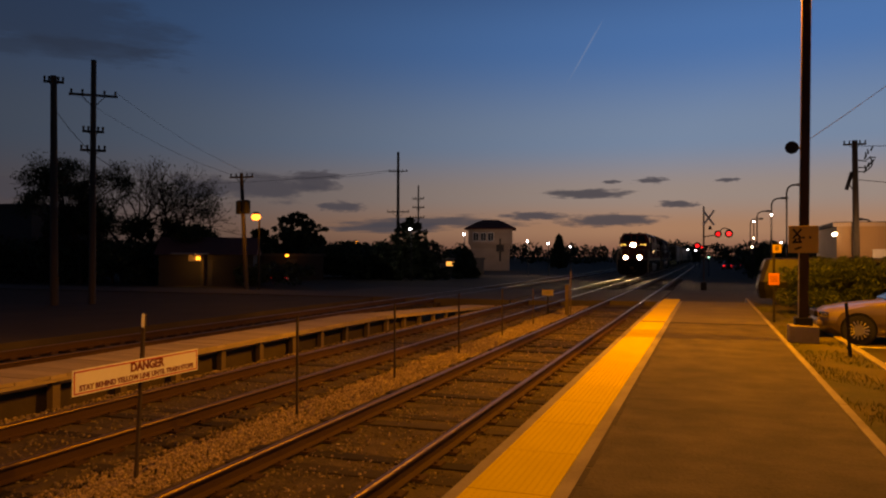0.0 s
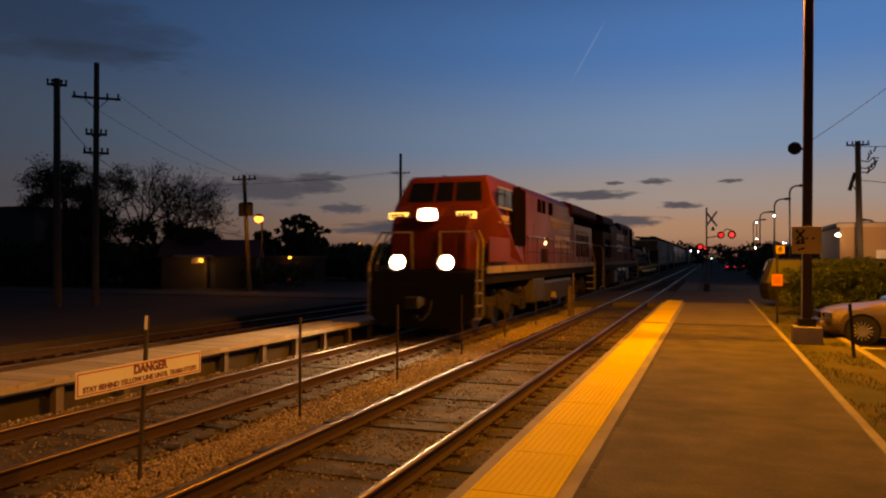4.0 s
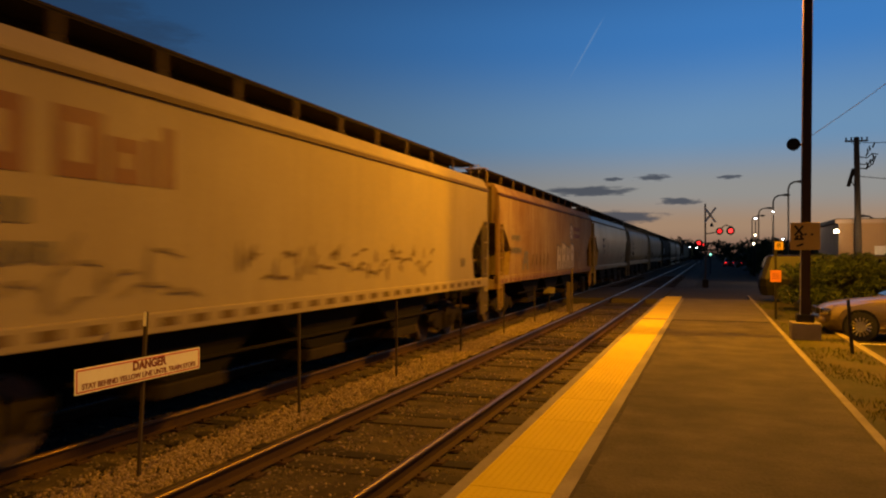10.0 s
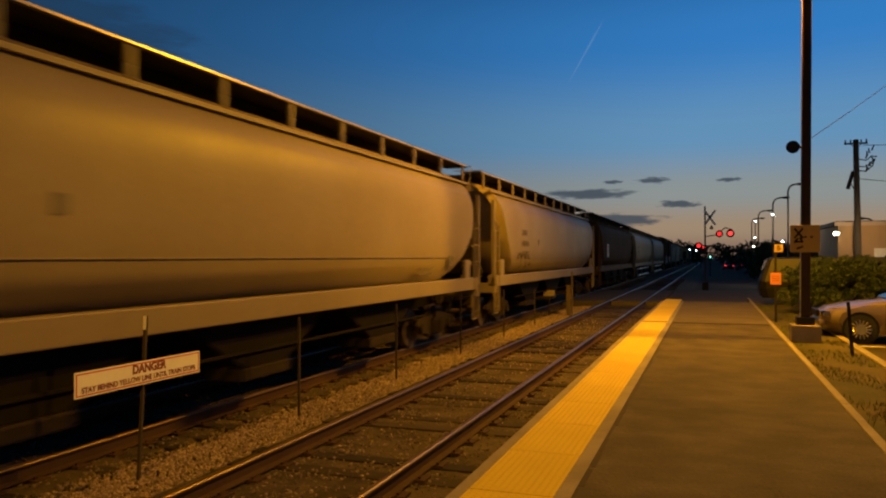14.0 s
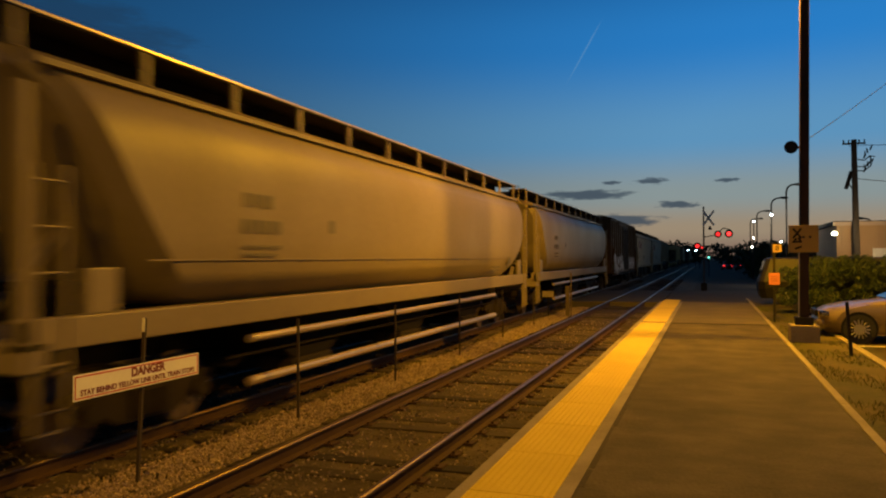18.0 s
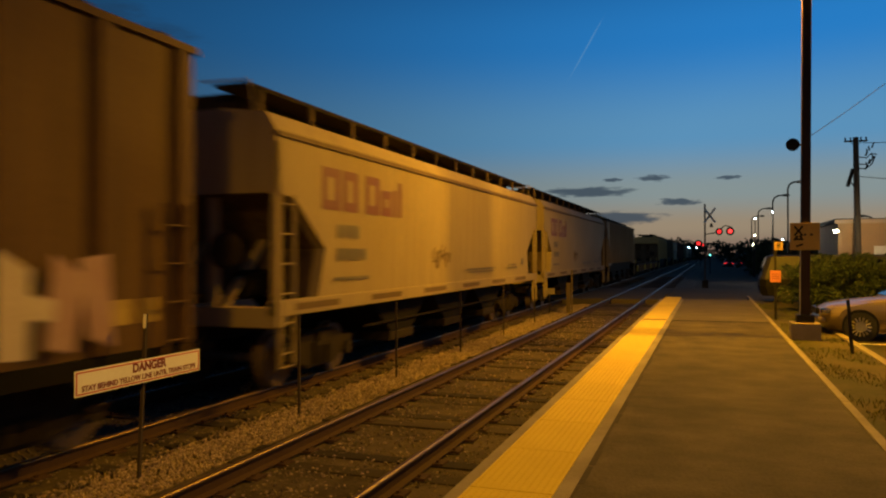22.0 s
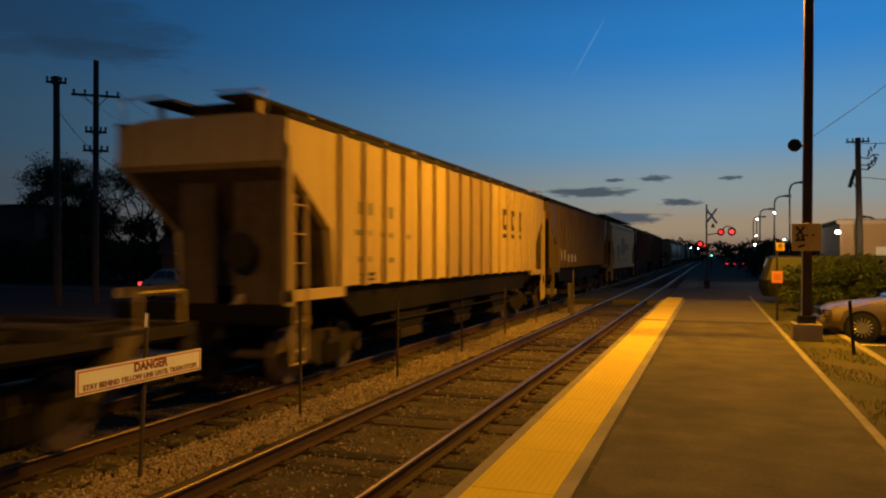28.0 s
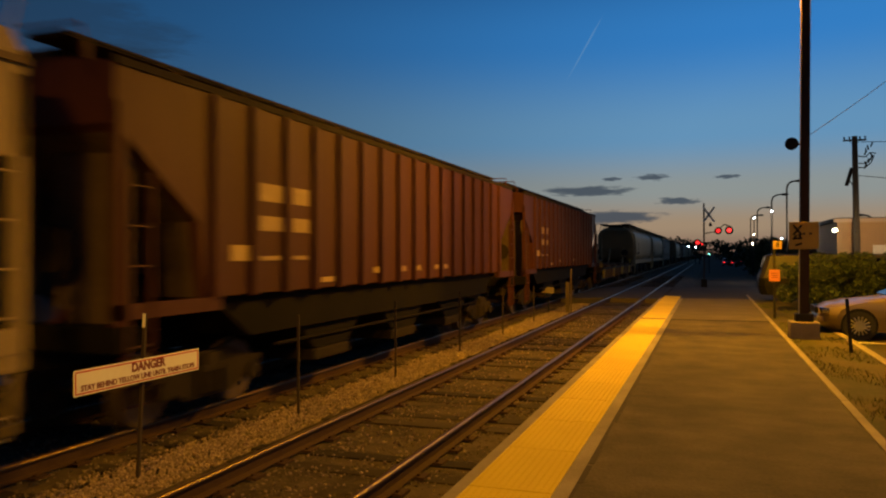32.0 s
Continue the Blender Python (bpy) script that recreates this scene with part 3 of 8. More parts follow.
for y in (10.0, 12.7, 15.4, 18.05, 20.8):
    box(bm, 2.9, 7.6, y - 0.05, y + 0.05, 0.03, 0.0485)
tagged(part("bay_line", bm, white_paint), "worn white parking bay lines", "road marking", kind="structure")

# tufts of grass on the strip
rnd = random.Random(4)
gv, gf = [], []
for i in range(9000):
    x, y = rnd.uniform(1.58, 2.6), 3 + 26 * rnd.random() ** 1.3
    if noise.noise((x * 1.4, y * 0.7, 3.0)) < -0.12:
        continue
    h, a, w = rnd.uniform(0.02, 0.075), rnd.uniform(0, 6.28), rnd.uniform(0.004, 0.009)
    dx, dy = math.cos(a), math.sin(a)
    k = len(gv)
    gv += [(x - w * dy, y + w * dx, 0.165), (x + w * dy, y - w * dx, 0.165), (x + dx * h * 0.5, y + dy * h * 0.5, 0.17 + h)]
    gf.append((k, k + 1, k + 2))
tagged(raw("grass", gv, gf, grass_mat), "short patchy dry grass on the strip", "grass", kind="stuff")


# ---- tracks ----
def rail_profile(z):
    return [(-0.07, z - 0.17), (0.07, z - 0.17), (0.07, z - 0.158), (0.012, z - 0.14), (0.010, z - 0.045), (0.036, z - 0.035),
            (0.036, z - 0.022), (-0.036, z - 0.022), (-0.036, z - 0.035), (-0.010, z - 0.045), (-0.012, z - 0.14), (-0.07, z - 0.158)]


def sweep(bm, prof, x, y0, y1):
    lo, hi = [bm.verts.new((x + a, y0, z)) for a, z in prof], [bm.verts.new((x + a, y1, z)) for a, z in prof]
    n = len(prof)
    for i in range(n):
        j = (i + 1) % n
        bm.faces.new((lo[i], lo[j], hi[j], hi[i]))
    bm.faces.new(lo[::-1])
    bm.faces.new(hi)


tie_bm = B()
box(tie_bm, -1.29, 1.29, -0.115, 0.115, -0.16, 0.0, bevel=0.012)
tie_mesh = bpy.data.meshes.new("tie")
tie_bm.to_mesh(tie_mesh)
tie_bm.free()
tie_mesh.materials.append(tie_wood)


def railway_track(x, z, y_ties, label):
    t = tagged(new("railway_track"), label, "railway track", "railway tracks", "structure")
    for s in (-1, 1):
        bm = B()
        sweep(bm, rail_profile(z), x + s * 0.753, -40, 600)
        part("rail", bm, rail_rust, t)
        bm = B()
        crown = [(0.0355 * math.sin(a), z - 0.0225 + 0.0255 * math.cos(a)) for a in (math.pi * (k / 12 - 0.5) for k in range(13))]
        sweep(bm, crown[::-1], x + s * 0.753, -40, 600)
        part("rail_head", bm, rail_steel, t, "polished running surface of the rail", smooth=True)
        plates = B()
        for i in range(int(y_ties[0] / 0.52), int(26 / 0.52)):
            y = i * 0.52
            box(plates, x + s * 0.753 - 0.17, x + s * 0.753 + 0.17, y - 0.09, y + 0.09, z - 0.188, z - 0.164)
            for q in (-0.10, 0.10):
                box(plates, x + s * 0.753 + q - 0.014, x + s * 0.753 + q + 0.014, y - 0.05, y - 0.02, z - 0.164, z - 0.14)
        part("tie_plate", plates, rail_rust, t)["kind"] = "stuff"
    rnd = random.Random(int(-x * 10))
    for i in range(int(y_ties[0] / 0.52), int(y_ties[1] / 0.52)):
        if 33.8 < i * 0.52 < 46.1:
            continue
        tie = link_part("tie", tie_mesh, t)
        tie.matrix_basis = pose(x + rnd.uniform(-0.03, 0.03), i * 0.52, z - 0.186 + rnd.uniform(-0.028, 0.012), rnd.uniform(-1.6, 1.6), rnd.uniform(-0.3, 0.3), rnd.uniform(-0.8, 0.8))
    return t


railway_track(TRACK_1, 0.0, (0, 75), "rusty steel rails on dark wooden sleepers beside the platform")
railway_track(TRACK_2, -0.07, (0, 75), "freight track with steel rails on oil-dark sleepers")
railway_track(TRACK_3, -0.07, (6, 34), "far siding track sunk in dark ballast")

# crossing panels between the rails
crossing = tagged(new("level_crossing"), "concrete and rubber panels between the rails at the street", "level crossing", kind="structure")
for tx, tz in ((TRACK_1, 0.0), (TRACK_2, -0.07)):
    for y in (34.0, 36.4, 38.8, 41.2, 43.6):
        for x0, x1 in ((-0.66, 0.66), (-1.5, -0.82), (0.82, 1.5)):
            bm = B()
            box(bm, tx + x0, tx + x1, y + 0.01, y + 2.39, tz - 0.3, tz - 0.012, bevel=0.01)
            part("crossing_panel", bm, road_grey, crossing)


# ---- loose ballast stones, thick near the platform and between the tracks ----
def stones(name, count, xs, ys, height, size, material, label, seed):
    rng = np.random.default_rng(seed)
    x = rng.uniform(*xs, count)
    y = ys[0] + (ys[1] - ys[0]) * rng.random(count) ** 1.6
    z = np.array([height(a, b) for a, b in zip(x, y)])
    s = rng.uniform(*size, count)
    base = np.array([(1, 0, 0), (-1, 0, 0), (0, 1, 0), (0, -1, 0), (0, 0, 0.75), (0, 0, -0.75)], float)
    tri = np.array([(0, 2, 4), (2, 1, 4), (1, 3, 4), (3, 0, 4), (2, 0, 5), (1, 2, 5), (3, 1, 5), (0, 3, 5)])
    v = base[None] * rng.uniform(0.6, 1.25, (count, 6, 1)) * s[:, None, None]
    q = rng.normal(size=(count, 4))
    q /= np.linalg.norm(q, axis=1)[:, None]
    w, a, b, c = q.T
    rot = np.stack([1 - 2 * (b * b + c * c), 2 * (a * b - c * w), 2 * (a * c + b * w), 2 * (a * b + c * w), 1 - 2 * (a * a + c * c), 2 * (b * c - a * w),
                    2 * (a * c - b * w), 2 * (b * c + a * w), 1 - 2 * (a * a + b * b)], 1).reshape(-1, 3, 3)
    v = np.einsum("nij,nkj->nki", rot, v) + np.stack([x, y, z], 1)[:, None]
    f = (tri[None] + 6 * np.arange(count)[:, None, None]).reshape(-1, 3)
    tagged(raw(name, v.reshape(-1, 3).tolist(), f.tolist(), material), label, "ballast", kind="stuff")


def bank(x, y):
    return -0.305 + 0.04 * noise.noise((x * 0.9, y * 0.5, 1.0)) + 0.045 * math.exp(-((x + 5.2) / 0.55) ** 2)


stones("ballast_stones", 40000, (-6.05, -4.5), (3.5, 33.5), bank, (0.012, 0.030), stone, "loose pale grey crushed stone between the tracks", 1)
stones("track_ballast", 15000, (-4.6, -2.0), (3.0, 30.0), lambda x, y: -0.206 + 0.02 * noise.noise((x * 2, y * 2, 0)), (0.015, 0.034), dark_stone, "stained brown ballast between the sleepers", 2)
stones("scattered_stones", 1300, (-4.1, -2.5), (3.0, 26.0), lambda x, y: -0.19 + 0.02 * noise.noise((x * 2, y * 2, 0)), (0.014, 0.030), stone, "pale stones strewn between the rails", 12)
stones("edge_ballast", 3500, (-2.4, -1.86), (4.0, 31.0), lambda x, y: -0.26 - 0.1 * (x + 2.4), (0.016, 0.036), stone, "pale crushed stone along the platform wall", 3)
stones("oily_stones", 7000, (-8.9, -5.7), (4.0, 33.0), lambda x, y: -0.262 + 0.02 * noise.noise((x * 2, y * 2, 0)), (0.015, 0.034), dark_stone, "oil-dark ballast on the freight track", 5)
stones("walkway_ballast", 6000, (-9.0, -8.42), (5.0, 33.0), lambda x, y: -0.29 + 0.02 * noise.noise((x * 2, y, 4.0)), (0.014, 0.032), stone, "pale crushed stone along the foot of the walkway", 9)


# ---- boarding platform across the tracks ----
walkway = tagged(new("boarding_walkway"), "narrow weathered timber walkway on low posts", "walkway", kind="structure")
plank = B()
box(plank, -0.61, 0.61, 0.005, 0.295, -0.05, 0.0)
plank_mesh = bpy.data.meshes.new("plank")
plank.to_mesh(plank_mesh)
plank.free()
plank_mesh.materials.append(plank_wood)
rnd = random.Random(8)
for i in range(118):
    y = -3.0 + i * 0.3
    z = 0.2 if y < 20 else 0.2 - (y - 20) * 0.036
    link_part("plank", plank_mesh, walkway).matrix_basis = pose(-9.60 + rnd.uniform(-0.006, 0.006), y, z + rnd.uniform(-0.004, 0.004), 0 if y < 20 else -2.06, 0, rnd.uniform(-0.3, 0.3))
bm = B()
prism(bm, [(-3, 0.10), (20, 0.10), (32, -0.33), (32, -0.285), (20, 0.148), (-3, 0.148)], "x", -9.03, -8.975)
part("edge_beam", bm, plank_wood, walkway)
for i in range(26):
    bm = B()
    y = -2.3 + i * 1.35
    z = 0.10 if y < 20 else 0.10 - (y - 20) * 0.038
    box(bm, -9.16, -9.05, y, y + 0.14, -0.45, z)
    part("support_post", bm, post_wood, walkway)
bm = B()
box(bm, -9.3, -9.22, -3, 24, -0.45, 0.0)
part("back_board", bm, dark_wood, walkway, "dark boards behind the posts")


# ---- lamp posts on the platform ----
def platform_lamp_post(at, label):
    p = thing("lamp_post", (at[0], at[1], 0.17), label, "lamp post", "platform lamp posts")
    bm = B()
    box(bm, -0.28, 0.28, -0.28, 0.28, -0.1, 0.36, bevel=0.02)
    part("plinth", bm, concrete, p, "square concrete plinth")
    bm = B()
    box(bm, -0.17, 0.17, -0.17, 0.17, 0.36, 0.52, bevel=0.015)
    part("base_cover", bm, dark_steel, p)
    bm = B()
    box(bm, -0.09, 0.09, -0.09, 0.09, 0.52, 8.45, bevel=0.012)
    part("pole", bm, pole_paint, p)
    for x0, x1, h0, h1 in ((-0.75, 0.0, -1.24, -0.70), (0.0, 0.34, 0.30, 0.84)):
        bm = B()
        box(bm, x0, x1, -0.04, 0.04, 8.33, 8.41)
        part("arm", bm, pole_paint, p)
        bm = B()
        box(bm, h0, h1, -0.22, 0.22, 8.30, 8.46, bevel=0.03)
        head = part("lamp_head", bm, dark_steel, p)
        bm = B()
        box(bm, h0 + 0.06, h1 - 0.06, -0.17, 0.17, 8.275, 8.298)
        part("lens", bm, sodium_glow, head, "glowing orange sodium lens")
    return p


post = platform_lamp_post((1.87, 17.4), "tall brown square lamp post on a concrete plinth")
post.matrix_basis = pose(1.87, 17.4, 0.17, 0, 0.6, 0)
platform_lamp_post((1.87, -8.6), "tall brown square lamp post on a concrete plinth")
bm = B()
box(bm, -0.115, -0.092, -0.11, -0.088, 0.52, 2.1)
part("conduit", bm, galvanised, post, "thin pale conduit pipe")
bm = B()
rod(bm, (-0.09, 0, 4.08), (-0.28, -0.02, 4.08), 0.022, 6)
part("bracket", bm, dark_steel, post)
bm = B()
rod(bm, (-0.26, -0.10, 4.08), (-0.26, 0.05, 4.08), 0.135, 18, 0.10)
part("loudspeaker", bm, black_paint, post, "round black loudspeaker")

board = thing("warning_sign", (1.87, 17.28, 2.04), "square yellow crossing warning sign bolted to the lamp post", "sign")
bm = B()
box(bm, -0.285, 0.285, -0.012, 0.012, 0.0, 0.57, bevel=0.006)
part("panel", bm, sign_yellow, board)
for x, z, a, h, d in ((-0.12, 0.40, 38, 0.13, 0.0), (-0.12, 0.40, -38, 0.13, 0.001), (-0.12, 0.225, 88, 0.08, 0.0), (-0.17, 0.25, 40, 0.06, 0.001), (-0.07, 0.26, -30, 0.06, 0.001), (-0.10, 0.10, 70, 0.07, 0.0)):
    bm = B()
    box(bm, -0.02, 0.02, -0.003, 0.003, -h, h, pose(x, -0.0135 - d, z, 0, a, 0))
    part("symbol", bm, black_paint, board)
for x in (-0.02, 0.10):
    bm = B()
    box(bm, x, x + 0.05, -0.0155, -0.0125, 0.30, 0.345)
    part("text_bar", bm, pole_wood, board)
for z in (0.12, 0.45):
    bm = B()
    box(bm, -0.1, 0.1, 0.012, 0.03, z - 0.02, z + 0.02)
    part("clamp", bm, galvanised, board)

marker = thing("stop_marker", (1.69, 22.4, 0.17), "thin steel post with orange plate and small yellow plate", "sign")
bm = B()
box(bm, -0.03, 0.03, -0.015, 0.015, -0.1, 2.15)
part("post", bm, dark_steel, marker)
bm = B()
box(bm, -0.135, 0.135, -0.03, -0.016, 1.02, 1.34, bevel=0.005)
plate = part("orange_plate", bm, sign_orange, marker, "orange plate")
for z in (1.12, 1.18, 1.24):
    bm = B()
    box(bm, -0.09, 0.09, -0.0345, -0.031, z - 0.008, z + 0.008)
    part("text_bar", bm, lettering_red, plate)
bm = B()
box(bm, -0.03 + 0.0, 0.19, -0.03, -0.016, 1.90, 2.12, bevel=0.005)
plate = part("yellow_plate", bm, sign_yellow, marker, "small yellow plate")
PLATE_EIGHT = plate

bollard = thing("marker_post", (2.40, 15.15, 0.16), "short dark leaning steel marker post in the grass", "post")
bm = B()
box(bm, -0.028, 0.028, -0.014, 0.014, -0.2, 0.98, pose(0, 0, 0, 0, -4, 8), bevel=0.006)
part("blade", bm, dark_steel, bollard)


# ---- posts and warning sign between the tracks ----
def fence_post(y, top, tip):
    p = thing("marker_post", (-5.38, y, -0.36), "thin rusty steel post between the tracks", "post", "posts between the tracks")
    bm = B()
    prism(bm, [(-0.017, -0.016), (0.017, -0.016), (0.017, 0.0), (0.006, 0.005), (0.006, 0.024), (-0.006, 0.024), (-0.006, 0.005), (-0.017, 0.0)], "z", -0.2, top + 0.36)
    part("upright", bm, post_steel, p)
    if tip:
        bm = B()
        box(bm, -0.018, 0.018, -0.020, -0.0165, top + 0.22, top + 0.36)
        part("reflector_tip", bm, white_paint, p, "white painted tip")
    return p


for y, top, tip in ((6.07, 1.37, True), (9.19, 1.12, False), (12.63, 1.10, False), (16.37, 1.10, False), (20.2, 1.05, False), (24.1, 0.9, False)):
    p = fence_post(y, top, tip)
    if tip:
        p.matrix_basis = pose(-5.38, y, -0.36, -3.6, 0, 0)


def text(name, words, size, at, material, parent, weight=0.0022):
    c = bpy.data.curves.new(name, "FONT")
    c.body, c.size, c.align_x, c.align_y, c.extrude = words, size, "CENTER", "CENTER", 0.0015
    c.offset = weight
    tmp = bpy.data.objects.new(name, c)
    scene.collection.objects.link(tmp)
    mesh = bpy.data.meshes.new_from_object(tmp.evaluated_get(bpy.context.evaluated_depsgraph_get()))
    bpy.data.objects.remove(tmp)
    whole = B()
    whole.from_mesh(mesh)
    left = set(whole.verts)
    while left:
        # one letter: all that hangs together
        seed = min(left, key=lambda v: (v.co.x, v.co.y))
        stack, piece = [seed], {seed}
        while stack:
            for e in stack.pop().link_edges:
                for v in e.verts:
                    if v not in piece:
                        piece.add(v)
                        stack.append(v)
        left -= piece
        index = {v: i for i, v in enumerate(piece)}
        faces = [[index[v] for v in f.verts] for f in whole.faces if f.verts[0] in piece]
        raw(name, [tuple(v.co) for v in index], faces, material, parent).matrix_basis = at
    whole.free()


text("number", "8", 0.19, Matrix.Translation((0.08, -0.033, 2.01)) @ Matrix.Rotation(radians(90), 4, "X"), black_paint, PLATE_EIGHT)
sign = thing("danger_sign", (-5.335, 6.09, 0.69), "white sign with red border warning to stay behind the line", "sign")
bm = B()
box(bm, -0.004, 0.004, -0.87, 0.87, 0.0, 0.235, bevel=0.002)
part("panel", bm, white_paint, sign)
bm = B()
for z in (0.014, 0.209):
    box(bm, 0.0035, 0.0055, -0.855, 0.855, z, z + 0.012)
for y in (-0.855, 0.843):
    box(bm, 0.0035, 0.0055, y, y + 0.012, 0.014, 0.221)
part("border", bm, red_paint, sign)
FACE = Matrix(((0, 0, 1, 0), (1, 0, 0, 0), (0, 1, 0, 0), (0, 0, 0, 1)))
text("letter", "DANGER", 0.118, Matrix.Translation((0.005, 0.08, 0.160)) @ FACE, sign_letter, sign, 0.005)
text("letter", "STAY BEHIND YELLOW LINE UNTIL TRAIN STOPS", 0.0715, Matrix.Translation((0.005, 0.0, 0.062)) @ FACE @ Matrix.Diagonal((1.0, 1, 1, 1)), sign_letter, sign)

relay = thing("trackside_box", (-5.25, 28.3, -0.36), "small tan signal box on a post beside the track", "signal box")
bm = B()
box(bm, 0.16, 0.30, -0.06, 0.06, 0.0, 1.25, bevel=0.01)
part("housing", bm, post_wood, relay)
bm = B()
rod(bm, (0.36, 0, 0), (0.36, 0, 1.75), 0.03, 8)
part("post", bm, post_wood, relay)
bm = B()
box(bm, -0.72, -0.28, -0.06, -0.04, 0.82, 1.05)
part("white_plate", bm, concrete, relay, "pale plate")
bm = B()
rod(bm, (-0.5, 0, 0), (-0.5, 0, 1.0), 0.025, 8)
box(bm, -0.4, 0.5, -0.35, 0.35, 0.0, 0.08)
part("stand", bm, dark_steel, relay)


# ---- cars ----
def sedan(name, paint, label, at, turn, lights=None, group=""):
    """A four-door car, nose towards -y, wheels on z = 0."""
    c = thing(name, at, label, "car", group, turn=turn)
    bm = B()
    levels(bm, [(0.20, 0.80, -2.14, 2.20), (0.34, 0.86, -2.27, 2.33), (0.52, 0.88, -2.32, 2.36), (0.66, 0.88, -2.25, 2.35), (0.76, 0.87, -2.08, 2.30), (0.84, 0.84, -1.75, 2.22), (0.93, 0.79, -1.05, 2.05), (0.97, 0.74, -0.9, 1.75)], 0.34)
    body = part("body", bm, paint, c, smooth=True)
    bm = B()
    levels(bm, [(0.95, 0.74, -0.95, 1.75), (1.36, 0.60, -0.15, 1.15), (1.42, 0.50, 0.0, 1.0)], 0.12)
    part("roof", bm, paint, c, smooth=True)
    for s in (-1, 1):
        for y0, y1, t0, t1 in ((-0.62, 0.28, -0.18, 0.28), (0.36, 1.32, 0.36, 1.02)):
            bm = B()
            vs = [bm.verts.new(p) for p in ((s * 0.742, y0, 1.0), (s * 0.742, y1, 1.0), (s * 0.628, t1, 1.32), (s * 0.628, t0, 1.32))]
            bm.faces.new(vs)
            bmesh.ops.solidify(bm, geom=bm.faces[:], thickness=0.012)
            part("side_window", bm, glass_dark, c)
        bm = B()
        box(bm, s * 0.87 - 0.012, s * 0.87 + 0.022, -1.0, 1.1, 0.50, 0.56, bevel=0.01)
        part("side_moulding", bm, paint, c)
        bm = B()
        box(bm, s * 0.80 - 0.02, s * 0.80 + 0.17, -0.62, -0.45, 0.98, 1.10, bevel=0.02)
        part("mirror", bm, paint, c)
        bm = B()
        w = 0.09 if lights == "on" else 0.17
        box(bm, s * 0.58 - w, s * 0.58 + w, -2.285, -2.12, 0.58, 0.69, bevel=0.02)
        part("headlight", bm, white_glow if lights == "on" else chrome, c, "headlight lens")
        bm = B()
        box(bm, s * 0.62 - 0.18, s * 0.62 + 0.18, 2.28, 2.365, 0.62, 0.78, bevel=0.02)
        part("tail_light", bm, red_glow if lights == "on" else red_dim if lights else red_paint, c, "red tail light")
    for y in (-1.55, 1.30):
        for s in (-1, 1):
            # flat black disc paints the dark hollow of the wheel arch
            bm = B()
            rod(bm, (s * 0.80, y, 0.335), (s * 0.883, y, 0.335), 0.365, 28)
            part("wheel_arch", bm, black_paint, c)
            bm = B()
            rod(bm, (s * 0.70, y, 0.32), (s * 0.89, y, 0.32), 0.32, 24)
            wheel = part("wheel", bm, tyre, c)
            bm = B()
            rod(bm, (s * 0.884, y, 0.32), (s * 0.892, y, 0.32), 0.205, 24)
            part("rim", bm, black_paint, wheel)
            bm = B()
            rod(bm, (s * 0.888, y, 0.32), (s * 0.906, y, 0.32), 0.115, 20)
            for k in range(15):
                a = k * 2 * math.pi / 15
                rod(bm, (s * 0.899, y + 0.10 * math.cos(a), 0.32 + 0.10 * math.sin(a)), (s * 0.894, y + 0.205 * math.cos(a), 0.32 + 0.205 * math.sin(a)), 0.017, 5, 0.024)
            part("hubcap", bm, hubcap, wheel, "spoked silver hubcap")
    for y, tilt, lab in ((-0.60, 1, "windscreen"), (1.48, -1, "rear_window")):
        bm = B()
        yb, yt = (-0.92, -0.20) if tilt > 0 else (1.72, 1.20)
        vs = [bm.verts.new(p) for p in ((-0.66, yb - tilt * 0.02, 0.99), (0.66, yb - tilt * 0.02, 0.99), (0.54, yt - tilt * 0.02, 1.35), (-0.54, yt - tilt * 0.02, 1.35))]
        bm.faces.new(vs)
        bmesh.ops.solidify(bm, geom=bm.faces[:], thickness=0.012)
        part(lab, bm, glass_dark, c)
    bm = B()
    box(bm, -0.45, 0.45, -2.375, -2.30, 0.56, 0.70, bevel=0.02)
    part("grille", bm, black_paint, c)
    bm = B()
    box(bm, -0.66, 0.66, -2.355, -2.2, 0.36, 0.50, bevel=0.05)
    part("bumper", bm, paint, c)
    return c


sedan("parked_car", car_gold, "gold-beige sedan parked nose to the kerb", (4.64, 19.35, 0.045), -90)
waiting_car = sedan("waiting_car", car_grey, "grey sedan waiting with its lights on at the crossing", (-62, 35.6, -0.08), 90, "on")
sedan("distant_car", car_dark, "dark car on the far street with red tail lights", (-37.8, 62.0, -0.75), 200, "tail")
sedan("distant_car", car_dark, "dark car beyond the crossing with red tail lights", (3.2, 150.0, -0.42), 183, "tail")
sedan("distant_car", car_dark, "dark car in the queue beyond the crossing", (6.4, 160.0, -0.42), 180, "tail")


